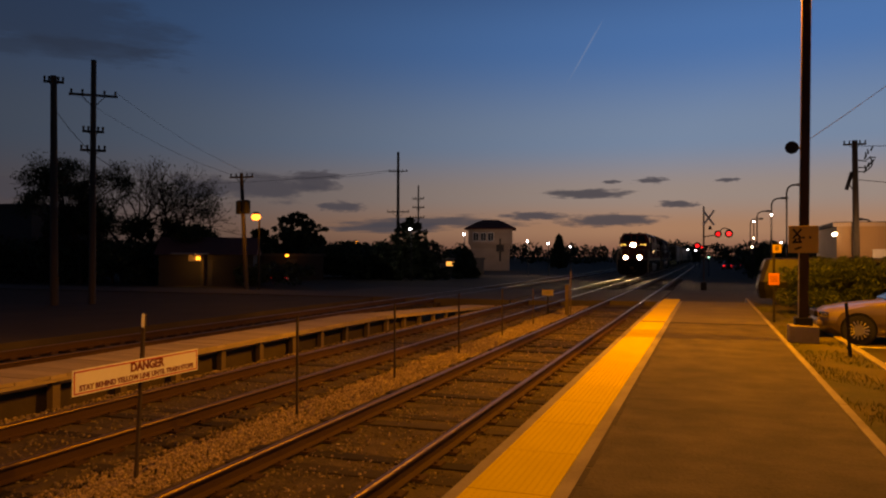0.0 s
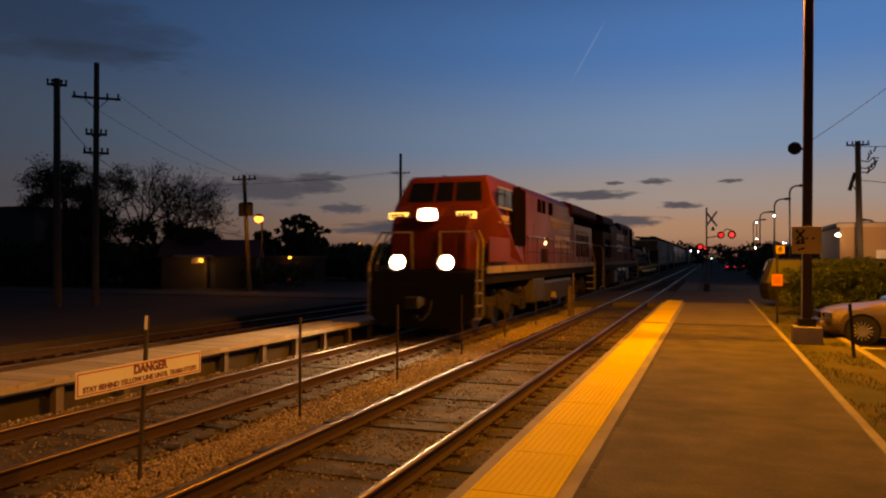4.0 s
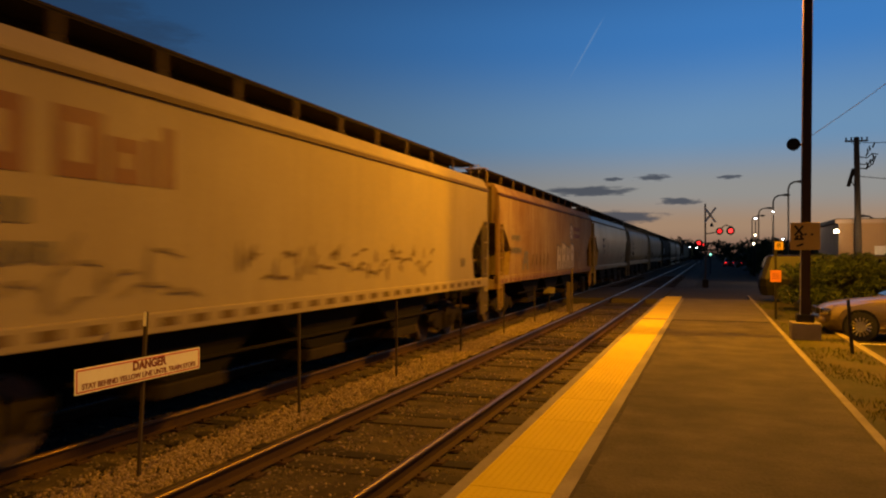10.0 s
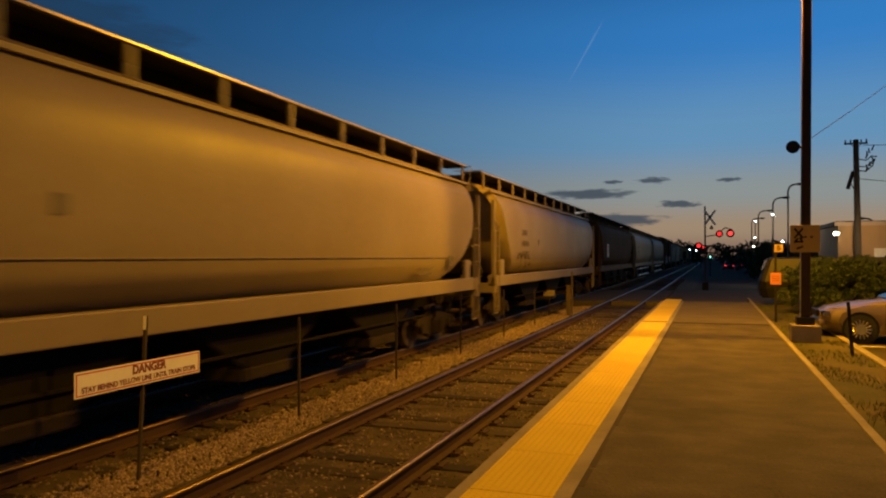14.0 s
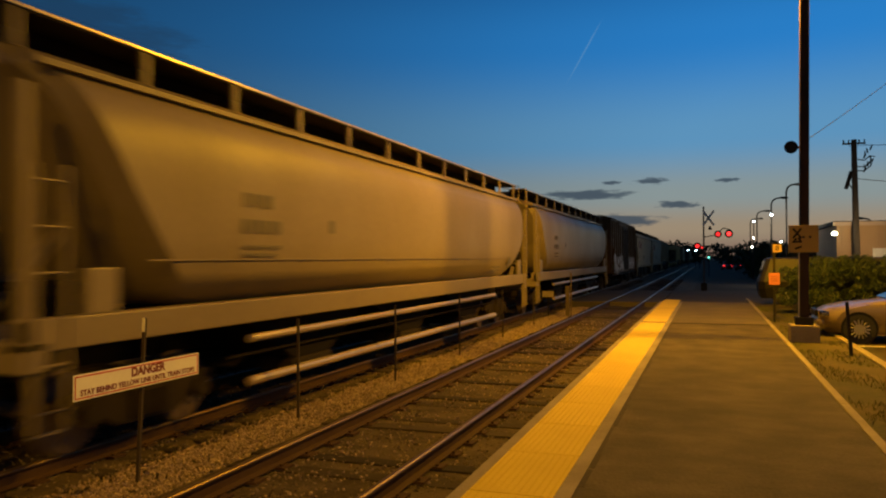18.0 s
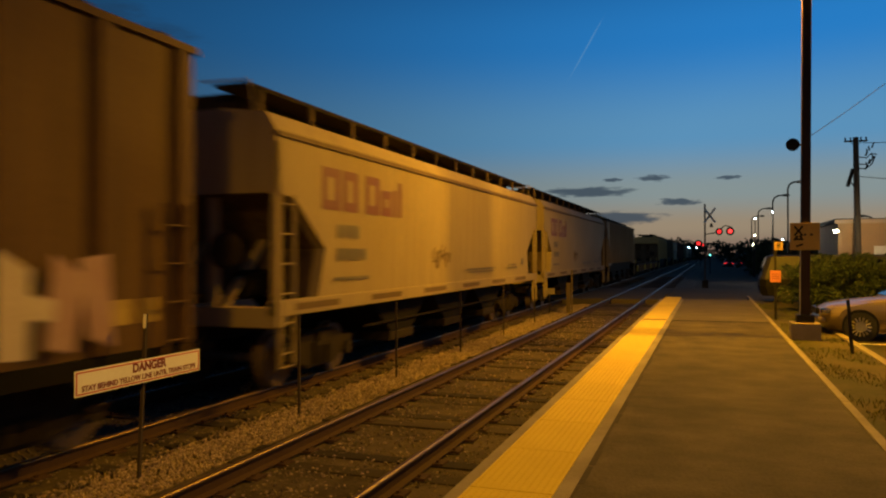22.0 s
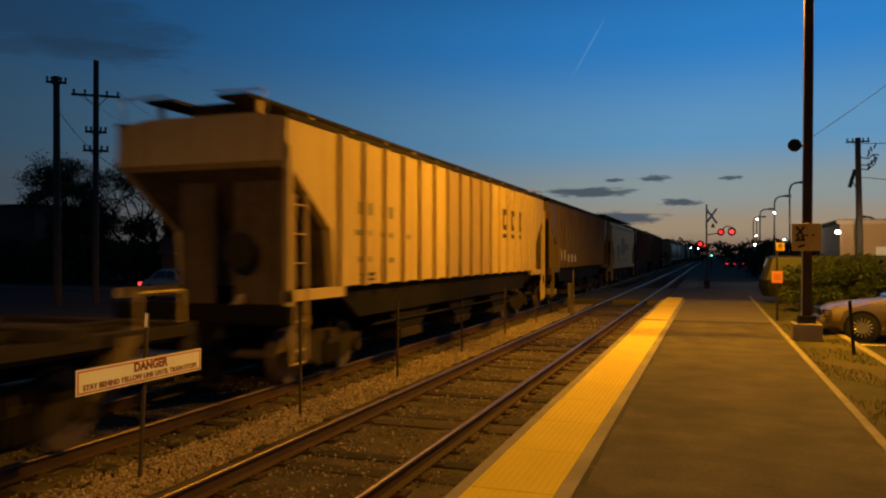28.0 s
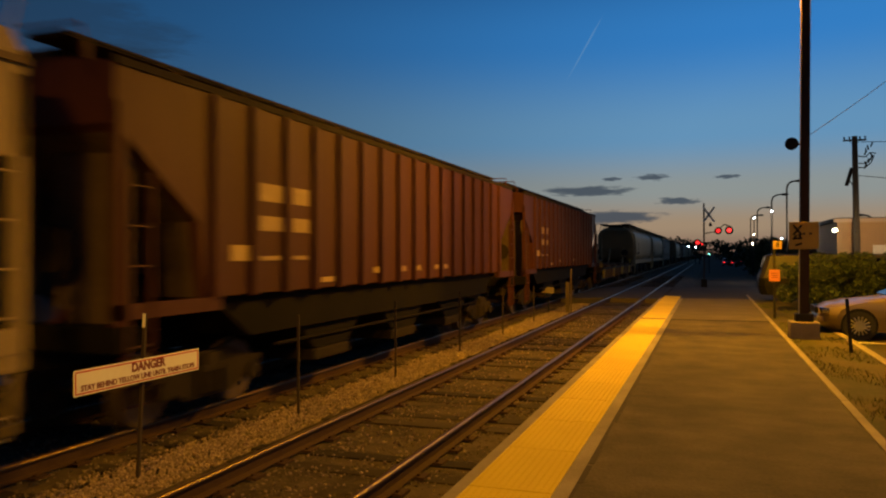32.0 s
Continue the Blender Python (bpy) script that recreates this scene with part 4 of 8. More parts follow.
def van(at, turn):
    c = thing("parked_van", at, "dark grey minivan parked behind the shrubs", "van", turn=turn)
    # the body's lower half is coloured near black
    bm = B()
    levels(bm, [(0.25, 0.86, -2.22, 2.3), (0.6, 0.90, -2.30, 2.35), (0.86, 0.90, -2.28, 2.35)], 0.2)
    part("lower_body", bm, black_paint, c, "lower half of the body, coloured darker")
    bm = B()
    levels(bm, [(0.86, 0.90, -2.28, 2.35), (1.05, 0.87, -2.22, 2.3), (1.7, 0.72, -2.02, 2.15), (1.76, 0.6, -1.8, 2.0)], 0.14)
    part("body", bm, van_paint, c, smooth=True)
    for s in (-1, 1):
        for y0, y1 in ((-0.7, 0.3), (0.4, 1.3), (1.4, 2.1)):
            bm = B()
            vs = [bm.verts.new(p) for p in ((s * 0.875, y0, 1.12), (s * 0.875, y1, 1.12), (s * 0.745, y1, 1.6), (s * 0.745, y0 + 0.15, 1.6))]
            bm.faces.new(vs)
            bmesh.ops.solidify(bm, geom=bm.faces[:], thickness=0.012)
            part("side_window", bm, glass_dark, c)
        for y in (-1.45, 1.4):
            bm = B()
            rod(bm, (s * 0.74, y, 0.33), (s * 0.93, y, 0.33), 0.33, 20)
            wheel = part("wheel", bm, tyre, c)
            bm = B()
            rod(bm, (s * 0.925, y, 0.33), (s * 0.94, y, 0.33), 0.2, 16)
            part("hubcap", bm, hubcap, wheel)
    bm = B()
    vs = [bm.verts.new(p) for p in ((-0.70, -2.225, 1.12), (0.70, -2.225, 1.12), (0.58, -2.055, 1.64), (-0.58, -2.055, 1.64))]
    bm.faces.new(vs)
    bmesh.ops.solidify(bm, geom=bm.faces[:], thickness=0.012)
    part("windscreen", bm, glass_dark, c)


van((4.05, 31.0, 0.17), -90)


# ---- plants ----
def leaf_cloud(centres, n, size, seed, squash=0.8):
    """Small leaf blades scattered through clumps: centre and radius each."""
    rng = np.random.default_rng(seed)
    c = np.array([p[:3] for p in centres], float)
    r = np.array([p[3] for p in centres], float)
    which = rng.choice(len(c), n, p=r ** 2 / (r ** 2).sum())
    d = rng.normal(size=(n, 3))
    d /= np.linalg.norm(d, axis=1)[:, None]
    p = c[which] + d * (r[which] * rng.uniform(0.45, 1.08, n) ** 0.6)[:, None] * np.array([1, 1, squash])
    a = rng.normal(size=(n, 3))
    a /= np.linalg.norm(a, axis=1)[:, None]
    b = np.cross(a, rng.normal(size=(n, 3)))
    b /= np.linalg.norm(b, axis=1)[:, None]
    s = rng.uniform(0.6, 1.3, n)[:, None] * size
    v = np.stack([p - a * s, p + b * s * 0.45, p + a * s, p - b * s * 0.45], 1).reshape(-1, 3)
    return v.tolist(), (np.arange(n)[:, None] * 4 + np.arange(4)).tolist()


def shrub(x, y, w, h, seed, base=0.17):
    s = thing("shrub", (x, y, base), "dense leafy green shrub behind the car park kerb", "shrub", "shrubs by the car park")
    rnd = random.Random(seed)
    for k in range(7):
        a = rnd.uniform(0, 6.28)
        bm = B()
        rod(bm, (0.1 * math.cos(a), 0.1 * math.sin(a), -0.05), (w * 0.5 * math.cos(a), w * 0.5 * math.sin(a), h * 0.6), 0.03, 5, 0.01)
        part("stem", bm, bark, s)
    clumps = []
    for k in range(22):
        a, q = rnd.uniform(0, 6.28), rnd.random() ** 0.5
        clumps.append((q * w * 0.75 * math.cos(a), q * w * 0.75 * math.sin(a), rnd.uniform(0.22, 0.78) * h, rnd.uniform(0.25, 0.45)))
    v, f = leaf_cloud(clumps, 9000, 0.048, seed)
    raw("foliage", v, f, leaf_mat, s)


for i, (x, y, w, h) in enumerate(((2.95, 25.4, 0.9, 1.75), (3.9, 25.9, 1.05, 2.1), (5.2, 25.6, 1.1, 2.1), (6.5, 26.0, 1.15, 2.2), (7.9, 25.8, 1.1, 2.1), (3.3, 27.6, 0.8, 1.6), (4.4, 27.6, 1.0, 2.1))):
    shrub(x, y, w, h, 40 + i)


def tree(x, y, h, spread, seed, leaves, material, label, base=-0.42, leaf=0.11, bare=False):
    t = thing("tree", (x, y, base), label, "tree", "trees behind the railway")
    rnd = random.Random(seed)
    bm = B()
    tips = []

    def grow(p, d, length, r, depth):
        q = p + d * length
        rod(bm, p, q, r, 5 if depth > 1 else 7, r * 0.68)
        if depth == 0 or r < 0.006:
            tips.append(q)
            return
        for k in range(rnd.choice((2, 2, 3)) if depth < 6 else 3):
            a = Vector((rnd.gauss(0, 1), rnd.gauss(0, 1), rnd.gauss(0.25, 0.7))).normalized()
            nd = (d * 0.75 + a * 0.62 * spread).normalized()
            grow(q, nd, length * rnd.uniform(0.62, 0.86), r * 0.62, depth - 1)

    grow(Vector((0, 0, -0.1)), Vector((rnd.uniform(-0.05, 0.05), rnd.uniform(-0.05, 0.05), 1)), h * 0.26, h * 0.020, 7 if bare else 4)
    part("trunk", bm, bark, t)
    if leaves:
        r = 0.55 if bare else h * 0.13
        v, f = leaf_cloud([(*p, r * rnd.uniform(0.6, 1.3)) for p in tips], leaves, leaf, seed)
        raw("crown", v, f, material, t)
    return t


for x, y, h, seed, n, wide in ((-50.6, 48.4, 10.6, 3, 9000, 0.62), (-47.9, 47.6, 10.2, 7, 7000, 0.62), (-45.0, 49.0, 11.6, 19, 420, 0.85), (-42.0, 50.2, 10.4, 27, 420, 0.85),
                               (-44.6, 52.4, 11.4, 31, 900, 0.85), (-40.2, 52.0, 8.4, 33, 1200, 0.8)):
    tree(x, y, h, wide, seed, n, dark_leaf, "feathery dark evergreen with hanging boughs" if n > 5000 else "half-bare spreading tree with thin twigs", bare=True, leaf=0.10)
tree(-45.5, 48.5, 8.0, 1.0, 9, 9000, dark_leaf, "dark leafy tree behind the street")
tree(-41.0, 50.4, 6.6, 1.0, 10, 9000, dark_leaf, "dark leafy tree behind the street")
tree(-49.5, 49.2, 7.6, 0.9, 11, 9000, dark_leaf, "dark leafy tree behind the street")


def dense_tree(x, y, h, w, low, power, seed, label, n=9000, leaf=0.17):
    """A tree in full leaf, its clumps filling a dome or a spire from low up to h."""
    t = thing("tree", (x, y, -0.42), label, "tree", "trees behind the railway")
    rnd = random.Random(seed)
    bm = B()
    rod(bm, (0, 0, -0.2), (0.1, 0, h * 0.6), h * 0.03, 8, h * 0.012)
    for k in range(6):
        a = rnd.uniform(0, 6.28)
        z = rnd.uniform(0.25, 0.5) * h
        rod(bm, (0, 0, z), (w * 0.6 * math.cos(a), w * 0.6 * math.sin(a), z + 0.2 * h), 0.07, 6, 0.02)
    part("trunk", bm, bark, t)
    clumps = []
    for k in range(320):
        q = rnd.random()
        z = low + q * (h - low) * 0.95
        r = w * (1 - q ** power) ** (1 / max(1.0, power)) * rnd.uniform(0.55, 1.12)
        a = rnd.uniform(0, 6.28)
        d = r * rnd.random() ** 0.4
        clumps.append((d * math.cos(a), d * math.sin(a), z, rnd.uniform(0.22, 0.55) * (1 - 0.5 * q)))
    v, f = leaf_cloud(clumps, n, leaf, seed)
    raw("crown", v, f, dark_leaf, t)


dense_tree(-28.6, 71.0, 6.4, 4.9, 0.1, 1.35, 12, "broad dark evergreen beside the street", 18000)
dense_tree(-24.9, 78.0, 3.4, 1.5, 0.1, 1.5, 13, "broad dark evergreen beside the street")
dense_tree(-32.6, 72.5, 3.9, 2.4, 0.1, 1.6, 15, "low dark evergreen beside the street")
dense_tree(-42.2, 72.0, 7.2, 3.8, 1.6, 2.4, 14, "round dark leafy tree beyond the yard", 18000)
dense_tree(-45.6, 70.0, 5.4, 2.4, 1.0, 2.0, 24, "dark leafy tree beyond the yard")
dense_tree(-37.0, 74.0, 4.0, 2.6, 0.4, 2.0, 25, "dark leafy tree beyond the yard")
dense_tree(-26.2, 139.0, 6.6, 1.7, 0.5, 1.6, 16, "narrow dark tree near the tower", 5000, 0.25)
dense_tree(6.0, 92.0, 4.0, 2.2, 0.3, 1.8, 17, "dark tree beyond the crossing", 6000)
dense_tree(8.6, 85.0, 3.6, 2.4, 0.3, 1.8, 18, "dark tree beyond the crossing", 6000)
# low dark hedges, yards and far woods
rnd = random.Random(21)
clumps = [(rnd.uniform(-80, -37), rnd.uniform(52, 60), rnd.uniform(0.2, 3.0), rnd.uniform(0.8, 1.6)) for k in range(150)]
clumps += [(rnd.uniform(-62, -30), rnd.uniform(67, 76), rnd.uniform(0.2, 2.4), rnd.uniform(0.8, 1.6)) for k in range(110)]
clumps += [(rnd.uniform(-58, -42.5), rnd.uniform(46.5, 50.5), rnd.uniform(0.2, 2.7), rnd.uniform(0.7, 1.3)) for k in range(90)]
clumps += [(rnd.uniform(-34, -29.5), rnd.uniform(49, 53), rnd.uniform(0.0, 0.9), rnd.uniform(0.5, 0.9)) for k in range(24)]
v, f = leaf_cloud(clumps, 60000, 0.19, 22)
tagged(raw("hedge", v, f, dark_leaf), "dark overgrown hedge along the far side of the street", "hedge", kind="stuff")
clumps = [(rnd.uniform(-260, 160), rnd.uniform(230, 330), rnd.uniform(0.5, 4.5), rnd.uniform(2.0, 4.5)) for k in range(420)]
clumps += [(rnd.uniform(3, 60), rnd.uniform(95, 140), rnd.uniform(0.5, 2.4), rnd.uniform(1.2, 2.4)) for k in range(90)]
clumps += [(rnd.uniform(-120, -40), rnd.uniform(100, 150), rnd.uniform(0.5, 3.0), rnd.uniform(1.5, 3.0)) for k in range(90)]
v, f = leaf_cloud(clumps, 40000, 0.7, 23)
tagged(raw("far_woods", v, f, dark_leaf), "dark line of far trees on the horizon", "woods", kind="stuff")


# ---- utility poles and wires ----
def utility_pole(x, y, top, r, arms, label, base=-0.42, lean=(0, 0), turn=0.0):
    p = thing("utility_pole", (x, y, base), label, "utility pole", "utility poles")
    h = top - base
    bm = B()
    rod(bm, (0, 0, -0.3), (lean[0], lean[1], h), r, 10, r * 0.72)
    part("shaft", bm, pole_wood, p)
    c, s = math.cos(radians(turn)), math.sin(radians(turn))
    for z, w in arms:
        k = z / top
        bm = B()
        cx, cy = lean[0] * k, lean[1] * k
        rod(bm, (cx - w * c, cy - w * s, z - base), (cx + w * c, cy + w * s, z - base), 0.055, 6)
        part("crossarm", bm, pole_wood, p)
        for q in (-0.9, -0.45, 0.45, 0.9):
            bm = B()
            rod(bm, (cx + q * w * c, cy + q * w * s, z - base + 0.05), (cx + q * w * c, cy + q * w * s, z - base + 0.22), 0.035, 6, 0.05)
            part("insulator", bm, dark_steel, p)
        bm = B()
        for q in (-0.5, 0.5):
            rod(bm, (cx + q * w * c, cy + q * w * s, z - base - 0.02), (cx, cy, z - base - 0.55 * w), 0.018, 5)
        part("arm_brace", bm, dark_steel, p)
    return p


def transformer(parent, x, y, z):
    bm = B()
    rod(bm, (x, y, z), (x, y, z + 0.75), 0.24, 14)
    rod(bm, (x, y, z + 0.75), (x, y, z + 0.84), 0.26, 14, 0.12)
    part("transformer", bm, dark_steel, parent, "dark can transformer")


utility_pole(-25.4, 23.9, 9.35, 0.17, [(9.1, 0.38)], "tall bare wooden pole beside the yard", lean=(-0.12, 0.0), turn=40)
px = utility_pole(-24.7, 25.2, 10.25, 0.15, [(8.75, 0.95), (7.2, 0.42), (6.4, 0.5)], "tall wooden pole with three crossarms", turn=40)
pm = utility_pole(-26.6, 39.4, 7.0, 0.15, [(6.75, 0.8)], "wooden pole with two transformers and an orange street lamp", turn=5, lean=(-0.45, 0))
transformer(pm, -0.55, 0.0, 4.9)
transformer(pm, 0.1, -0.25, 4.9)
utility_pole(-33.1, 78.5, 13.7, 0.20, [(11.5, 1.1), (6.9, 1.3)], "very tall wooden pole beside the trees", turn=10)
utility_pole(-32.0, 82.0, 10.2, 0.12, [(8.6, 0.7), (7.6, 0.7), (6.4, 0.7)], "wooden pole with stepped crossarms", turn=10)
pu = utility_pole(8.4, 50.7, 8.95, 0.22, [(8.72, 0.62)], "stout wooden pole with a cluster of insulators", turn=0, lean=(-0.12, 0))
for k in range(9):
    # cut-outs, arresters and loops of cable on the side of the pole
    a, z = k * 2.4, 7.55 + 0.16 * k
    bm = B()
    x = 0.38 + 0.11 * (k % 5)
    rod(bm, (x, -0.05 * (k % 3), z - 0.14), (x + 0.12 * math.cos(a), -0.05 * (k % 3), z + 0.14), 0.05, 6, 0.035)
    part("insulator", bm, dark_steel, pu)
for pts in ([(-0.05, 0, 8.2), (0.45, 0, 8.1), (0.7, 0, 8.35), (1.0, 0, 8.3)], [(-0.03, 0, 7.5), (0.4, -0.05, 7.45), (0.75, -0.05, 7.75), (0.9, -0.05, 8.2)],
            [(0.0, 0, 7.75), (0.5, 0, 7.7), (0.62, 0, 8.0)], [(0.0, 0, 7.4), (-0.42, 0, 7.25), (-0.45, 0, 6.8), (-0.1, 0, 6.2)]):
    bm = B()
    tube(bm, pts, 0.035, 5)
    part("drop_cable", bm, dark_steel, pu)
bm = B()
box(bm, -0.10, 0.10, -0.08, 0.08, -0.55, 0.55, pose(-0.42, 0, 6.95, 0, 16, 0))
part("fuse_arm", bm, dark_steel, pu)


def wire(points, r=0.012, sag=0.5, label="thin black overhead wire"):
    bm = B()
    pts = []
    for a, b in zip(points, points[1:]):
        for k in range(13):
            q = k / 12
            p = Vector(a).lerp(Vector(b), q)
            p.z -= sag * 4 * q * (1 - q)
            if k or not pts:
                pts.append(p)
    tube(bm, pts, r, 4)
    tagged(part("overhead_wire", bm, black_paint), label, "wire", "overhead wires")


wire([(-24.0, 25.8, 8.9), (-26.0, 39.4, 6.8), (-33.1, 78.5, 11.6)], 0.007, 0.35)
wire([(-25.4, 24.6, 8.9), (-27.2, 39.4, 6.8), (-34.1, 78.5, 11.6)], 0.007, 0.45)
wire([(-33.1, 78.5, 11.7), (-70, 60, 9.5)], 0.016, 0.8)
wire([(8.6, 50.7, 8.6), (30.0, 46.0, 9.0)], 0.02, 0.5)
wire([(8.4, 50.7, 6.6), (30.0, 47.0, 5.0)], 0.02, 0.5)
wire([(1.96, 17.4, 4.40), (8.0, 24.0, 9.55)], 0.008, 0.15)
utility_pole(8.0, 24.0, 9.8, 0.16, [(9.6, 0.8)], "tall wooden pole at the edge of the car park", base=0.0)
wire([(-25.3, 23.9, 7.8), (-24.2, 26.5, 5.6)], 0.012, 0.4)


# ---- street lamps ----
def gooseneck(x, y, top, reach, lit, glowing, label):
    p = thing("street_lamp", (x, y, -0.42), label, "street lamp", "street lamps beyond the crossing")
    h = top + 0.42
    bm = B()
    pipe(bm, [(0, 0, 0), (0, 0, h - 0.6), (reach * 0.12, 0, h - 0.22), (reach * 0.4, 0, h - 0.04), (reach * 0.75, 0, h)], 0.07, 7)
    part("pole", bm, dark_steel, p)
    bm = B()
    ball(bm, (reach, 0, h), 0.36 * abs(reach) ** 0.3, 12, 0.32)
    head = part("lamp_head", bm, dark_steel, p)
    if lit:
        bm = B()
        ball(bm, (reach, 0, h - 0.10), 0.2, 10, 0.6)
        part("lens", bm, glowing, head, "glowing lens")
    return p


for x, y, top, reach in ((5.9, 65.8, 7.7, 0.9), (5.55, 76.2, 7.4, 1.1), (5.5, 97.4, 7.4, 1.2), (5.8, 118.8, 7.5, 1.4)):
    gooseneck(x, y, top, reach, False, None, "dark unlit gooseneck street lamp")
gooseneck(12.0, 66.0, 4.9, -0.9, False, None, "dark unlit gooseneck street lamp")


def lamp_pole(x, y, z, material, r, base, label, light=None):
    p = thing("street_lamp", (x, y, base), label, "street lamp", "lit street lamps")
    h = z - base
    bm = B()
    rod(bm, (0.0, 0.35, 0), (0.0, 0.35, h + 0.12), 0.055, 7)
    rod(bm, (0.0, 0.35, h + 0.12), (0.0, 0.0, h + 0.16), 0.04, 6)
    part("pole", bm, dark_steel, p)
    bm = B()
    ball(bm, (0, 0, h + r * 0.8), r * 0.9, 10, 0.4)
    head = part("lamp_head", bm, dark_steel, p)
    bm = B()
    ball(bm, (0, 0, h), r * (0.78 if y > 60 else 1.0), 12, 0.75)
    part("globe", bm, material, head, "glowing globe")
    # the light is set before its globe so the pole stays dark
    if light:
        lamp("street_light", (x, y - 0.8, z - 0.4), light[0], light[1], 0.2)


lamp_pole(-25.72, 39.0, 4.26, sodium_glow, 0.27, -0.42, "bright orange sodium street lamp", (110, SODIUM))
lamp_pole(-26.2, 65.0, 4.45, white_glow, 0.17, -0.42, "white street lamp on a thin pole", (60, (0.9, 0.93, 1.0)))
lamp_pole(-27.6, 85.7, 4.55, white_glow, 0.2, -0.42, "white street lamp on a thin pole", (90, (0.9, 0.93, 1.0)))
lamp_pole(-20.4, 88.2, 3.73, white_glow, 0.17, -0.42, "white street lamp on a thin pole", (260, (1.0, 0.80, 0.62)))
lamp_pole(-18.1, 89.1, 3.46, white_glow, 0.17, -0.42, "white street lamp on a thin pole")
lamp_pole(-15.6, 90.0, 3.12, white_glow, 0.15, -0.42, "white street lamp on a thin pole")
lamp_pole(-39.7, 81.4, 3.6, amber_glow, 0.14, -0.42, "small amber yard lamp on a thin pole")
lamp_pole(4.75, 65.3, 5.3, white_glow, 0.10, -0.42, "white street lamp on a thin pole", (420, (1.0, 0.72, 0.5)))
lamp_pole(4.4, 84.0, 3.9, warm_glow, 0.11, -0.42, "warm street lamp on a thin pole")
lamp_pole(4.4, 86.0, 3.0, warm_glow, 0.14, -0.42, "warm street lamp on a thin pole")
lamp_pole(7.2, 86.0, 3.5, white_glow, 0.13, -0.42, "white street lamp on a thin pole")
lamp_pole(5.3, 100.0, 6.3, white_glow, 0.14, -0.42, "white street lamp on a thin pole")
lamp_pole(-2.5, 160.0, 3.2, white_glow, 0.17, -0.42, "white lamp far along the line")
lamp_pole(-4.0, 165.0, 3.4, white_glow, 0.17, -0.42, "white lamp far along the line")
lamp_pole(-1.6, 150.0, 3.6, white_glow, 0.15, -0.42, "white lamp far along the line")


# ---- crossing signals ----
def crossing_signal(x, y, base, label):
    s = thing("crossing_signal", (x, y, base), label, "crossing signal", "crossing signals")
    bm = B()
    rod(bm, (0, 0, 0), (0, 0, 5.85), 0.055, 10)
    part("mast", bm, pole_wood, s)
    bm = B()
    for a in (35, -35):
        box(bm, -0.07, 0.07, -0.012, 0.012, -0.62, 0.62, pose(0.32, -0.1, 5.05, 0, a, 0))
    part("crossbuck", bm, white_paint, s)
    bm = B()
    rod(bm, (0.42, -0.1, 4.25), (0.42, -0.1, 4.5), 0.13, 10, 0.06)
    part("bell", bm, dark_steel, s)
    bm = B()
    pipe(bm, [(0, 0, 3.75), (0.7, -0.05, 3.85), (1.3, -0.1, 4.35), (1.75, -0.1, 4.2)], 0.035, 6)
    rod(bm, (-0.9, -0.05, 3.05), (0.7, -0.05, 3.15), 0.04, 6)
    part("light_arm", bm, dark_steel, s)
    for dx, z, r in ((0.93, 3.93, 0.13), (1.63, 3.95, 0.145), (-0.42, 3.12, 0.13), (-0.12, 3.02, 0.06)):
        bm = B()
        rod(bm, (dx, -0.02, z), (dx, -0.08, z), r * 1.9, 18)
        hood = part("backboard", bm, black_paint, s)
        bm = B()
        rod(bm, (dx, -0.08, z), (dx, -0.14, z), r, 16)
        part("red_lens", bm, red_glow if dx > 1.5 else red_dim, hood, "glowing red lens")
    bm = B()
    box(bm, -0.2, 0.2, -0.15, 0.15, 0.0, 0.6, bevel=0.03)
    part("gate_motor", bm, dark_steel, s)
    return s


crossing_signal(-0.3, 55.1, -0.42, "crossbuck crossing signal with glowing red lamps")
dwarf = thing("signal_lamp", (0.05, 95.0, -0.42), "small green signal lamp beside the line", "signal")
bm = B()
rod(bm, (0, 0, 0), (0, 0, 2.1), 0.05, 8)
part("post", bm, dark_steel, dwarf)
bm = B()
rod(bm, (0, 0.05, 2.3), (0, -0.15, 2.3), 0.2, 14)
case = part("case", bm, black_paint, dwarf)
bm = B()
rod(bm, (0, -0.15, 2.3), (0, -0.18, 2.3), 0.09, 14)
part("green_lens", bm, green_glow, case, "glowing green lens")

# ---- the signal tower ----
tower = thing("signal_tower", (-34.1, 120.5, -0.42), "two-storey cream railway signal tower with hipped red roof", "signal tower", turn=14)
bm = B()
levels(bm, [(0, 3.1, -2.6, 2.6), (3.6, 3.1, -2.6, 2.6), (4.4, 3.55, -3.0, 3.0), (6.7, 3.55, -3.0, 3.0)])
part("wall", bm, stucco, tower)
bm = B()
levels(bm, [(6.7, 4.2, -3.6, 3.6), (6.85, 4.2, -3.6, 3.6), (7.9, 2.3, -1.6, 1.6), (8.35, 1.2, -0.5, 0.5)])
part("roof", bm, roof_tile, tower)
for x in (-2.3, -1.1, 0.1):
    bm = B()
    box(bm, x - 0.48, x + 0.48, -3.03, -2.98, 4.75, 6.2)
    win = part("window", bm, white_paint, tower)
    bm = B()
    box(bm, x - 0.4, x - 0.03, -3.05, -3.02, 4.85, 6.1)
    part("pane", bm, glass_dark, win)
    bm = B()
    box(bm, x + 0.03, x + 0.4, -3.05, -3.02, 4.85, 6.1)
    part("pane", bm, glass_dark, win)
bm = B()
box(bm, 1.5, 1.75, -3.3, -3.0, 1.5, 5.2)
box(bm, 1.0, 2.2, -3.4, -3.05, 3.1, 4.2)
part("chimney", bm, dark_wall, tower)
bm = B()
box(bm, 3.55, 3.6, -1.5, 1.5, 4.8, 6.1)
part("side_window", bm, glass_dark, tower)
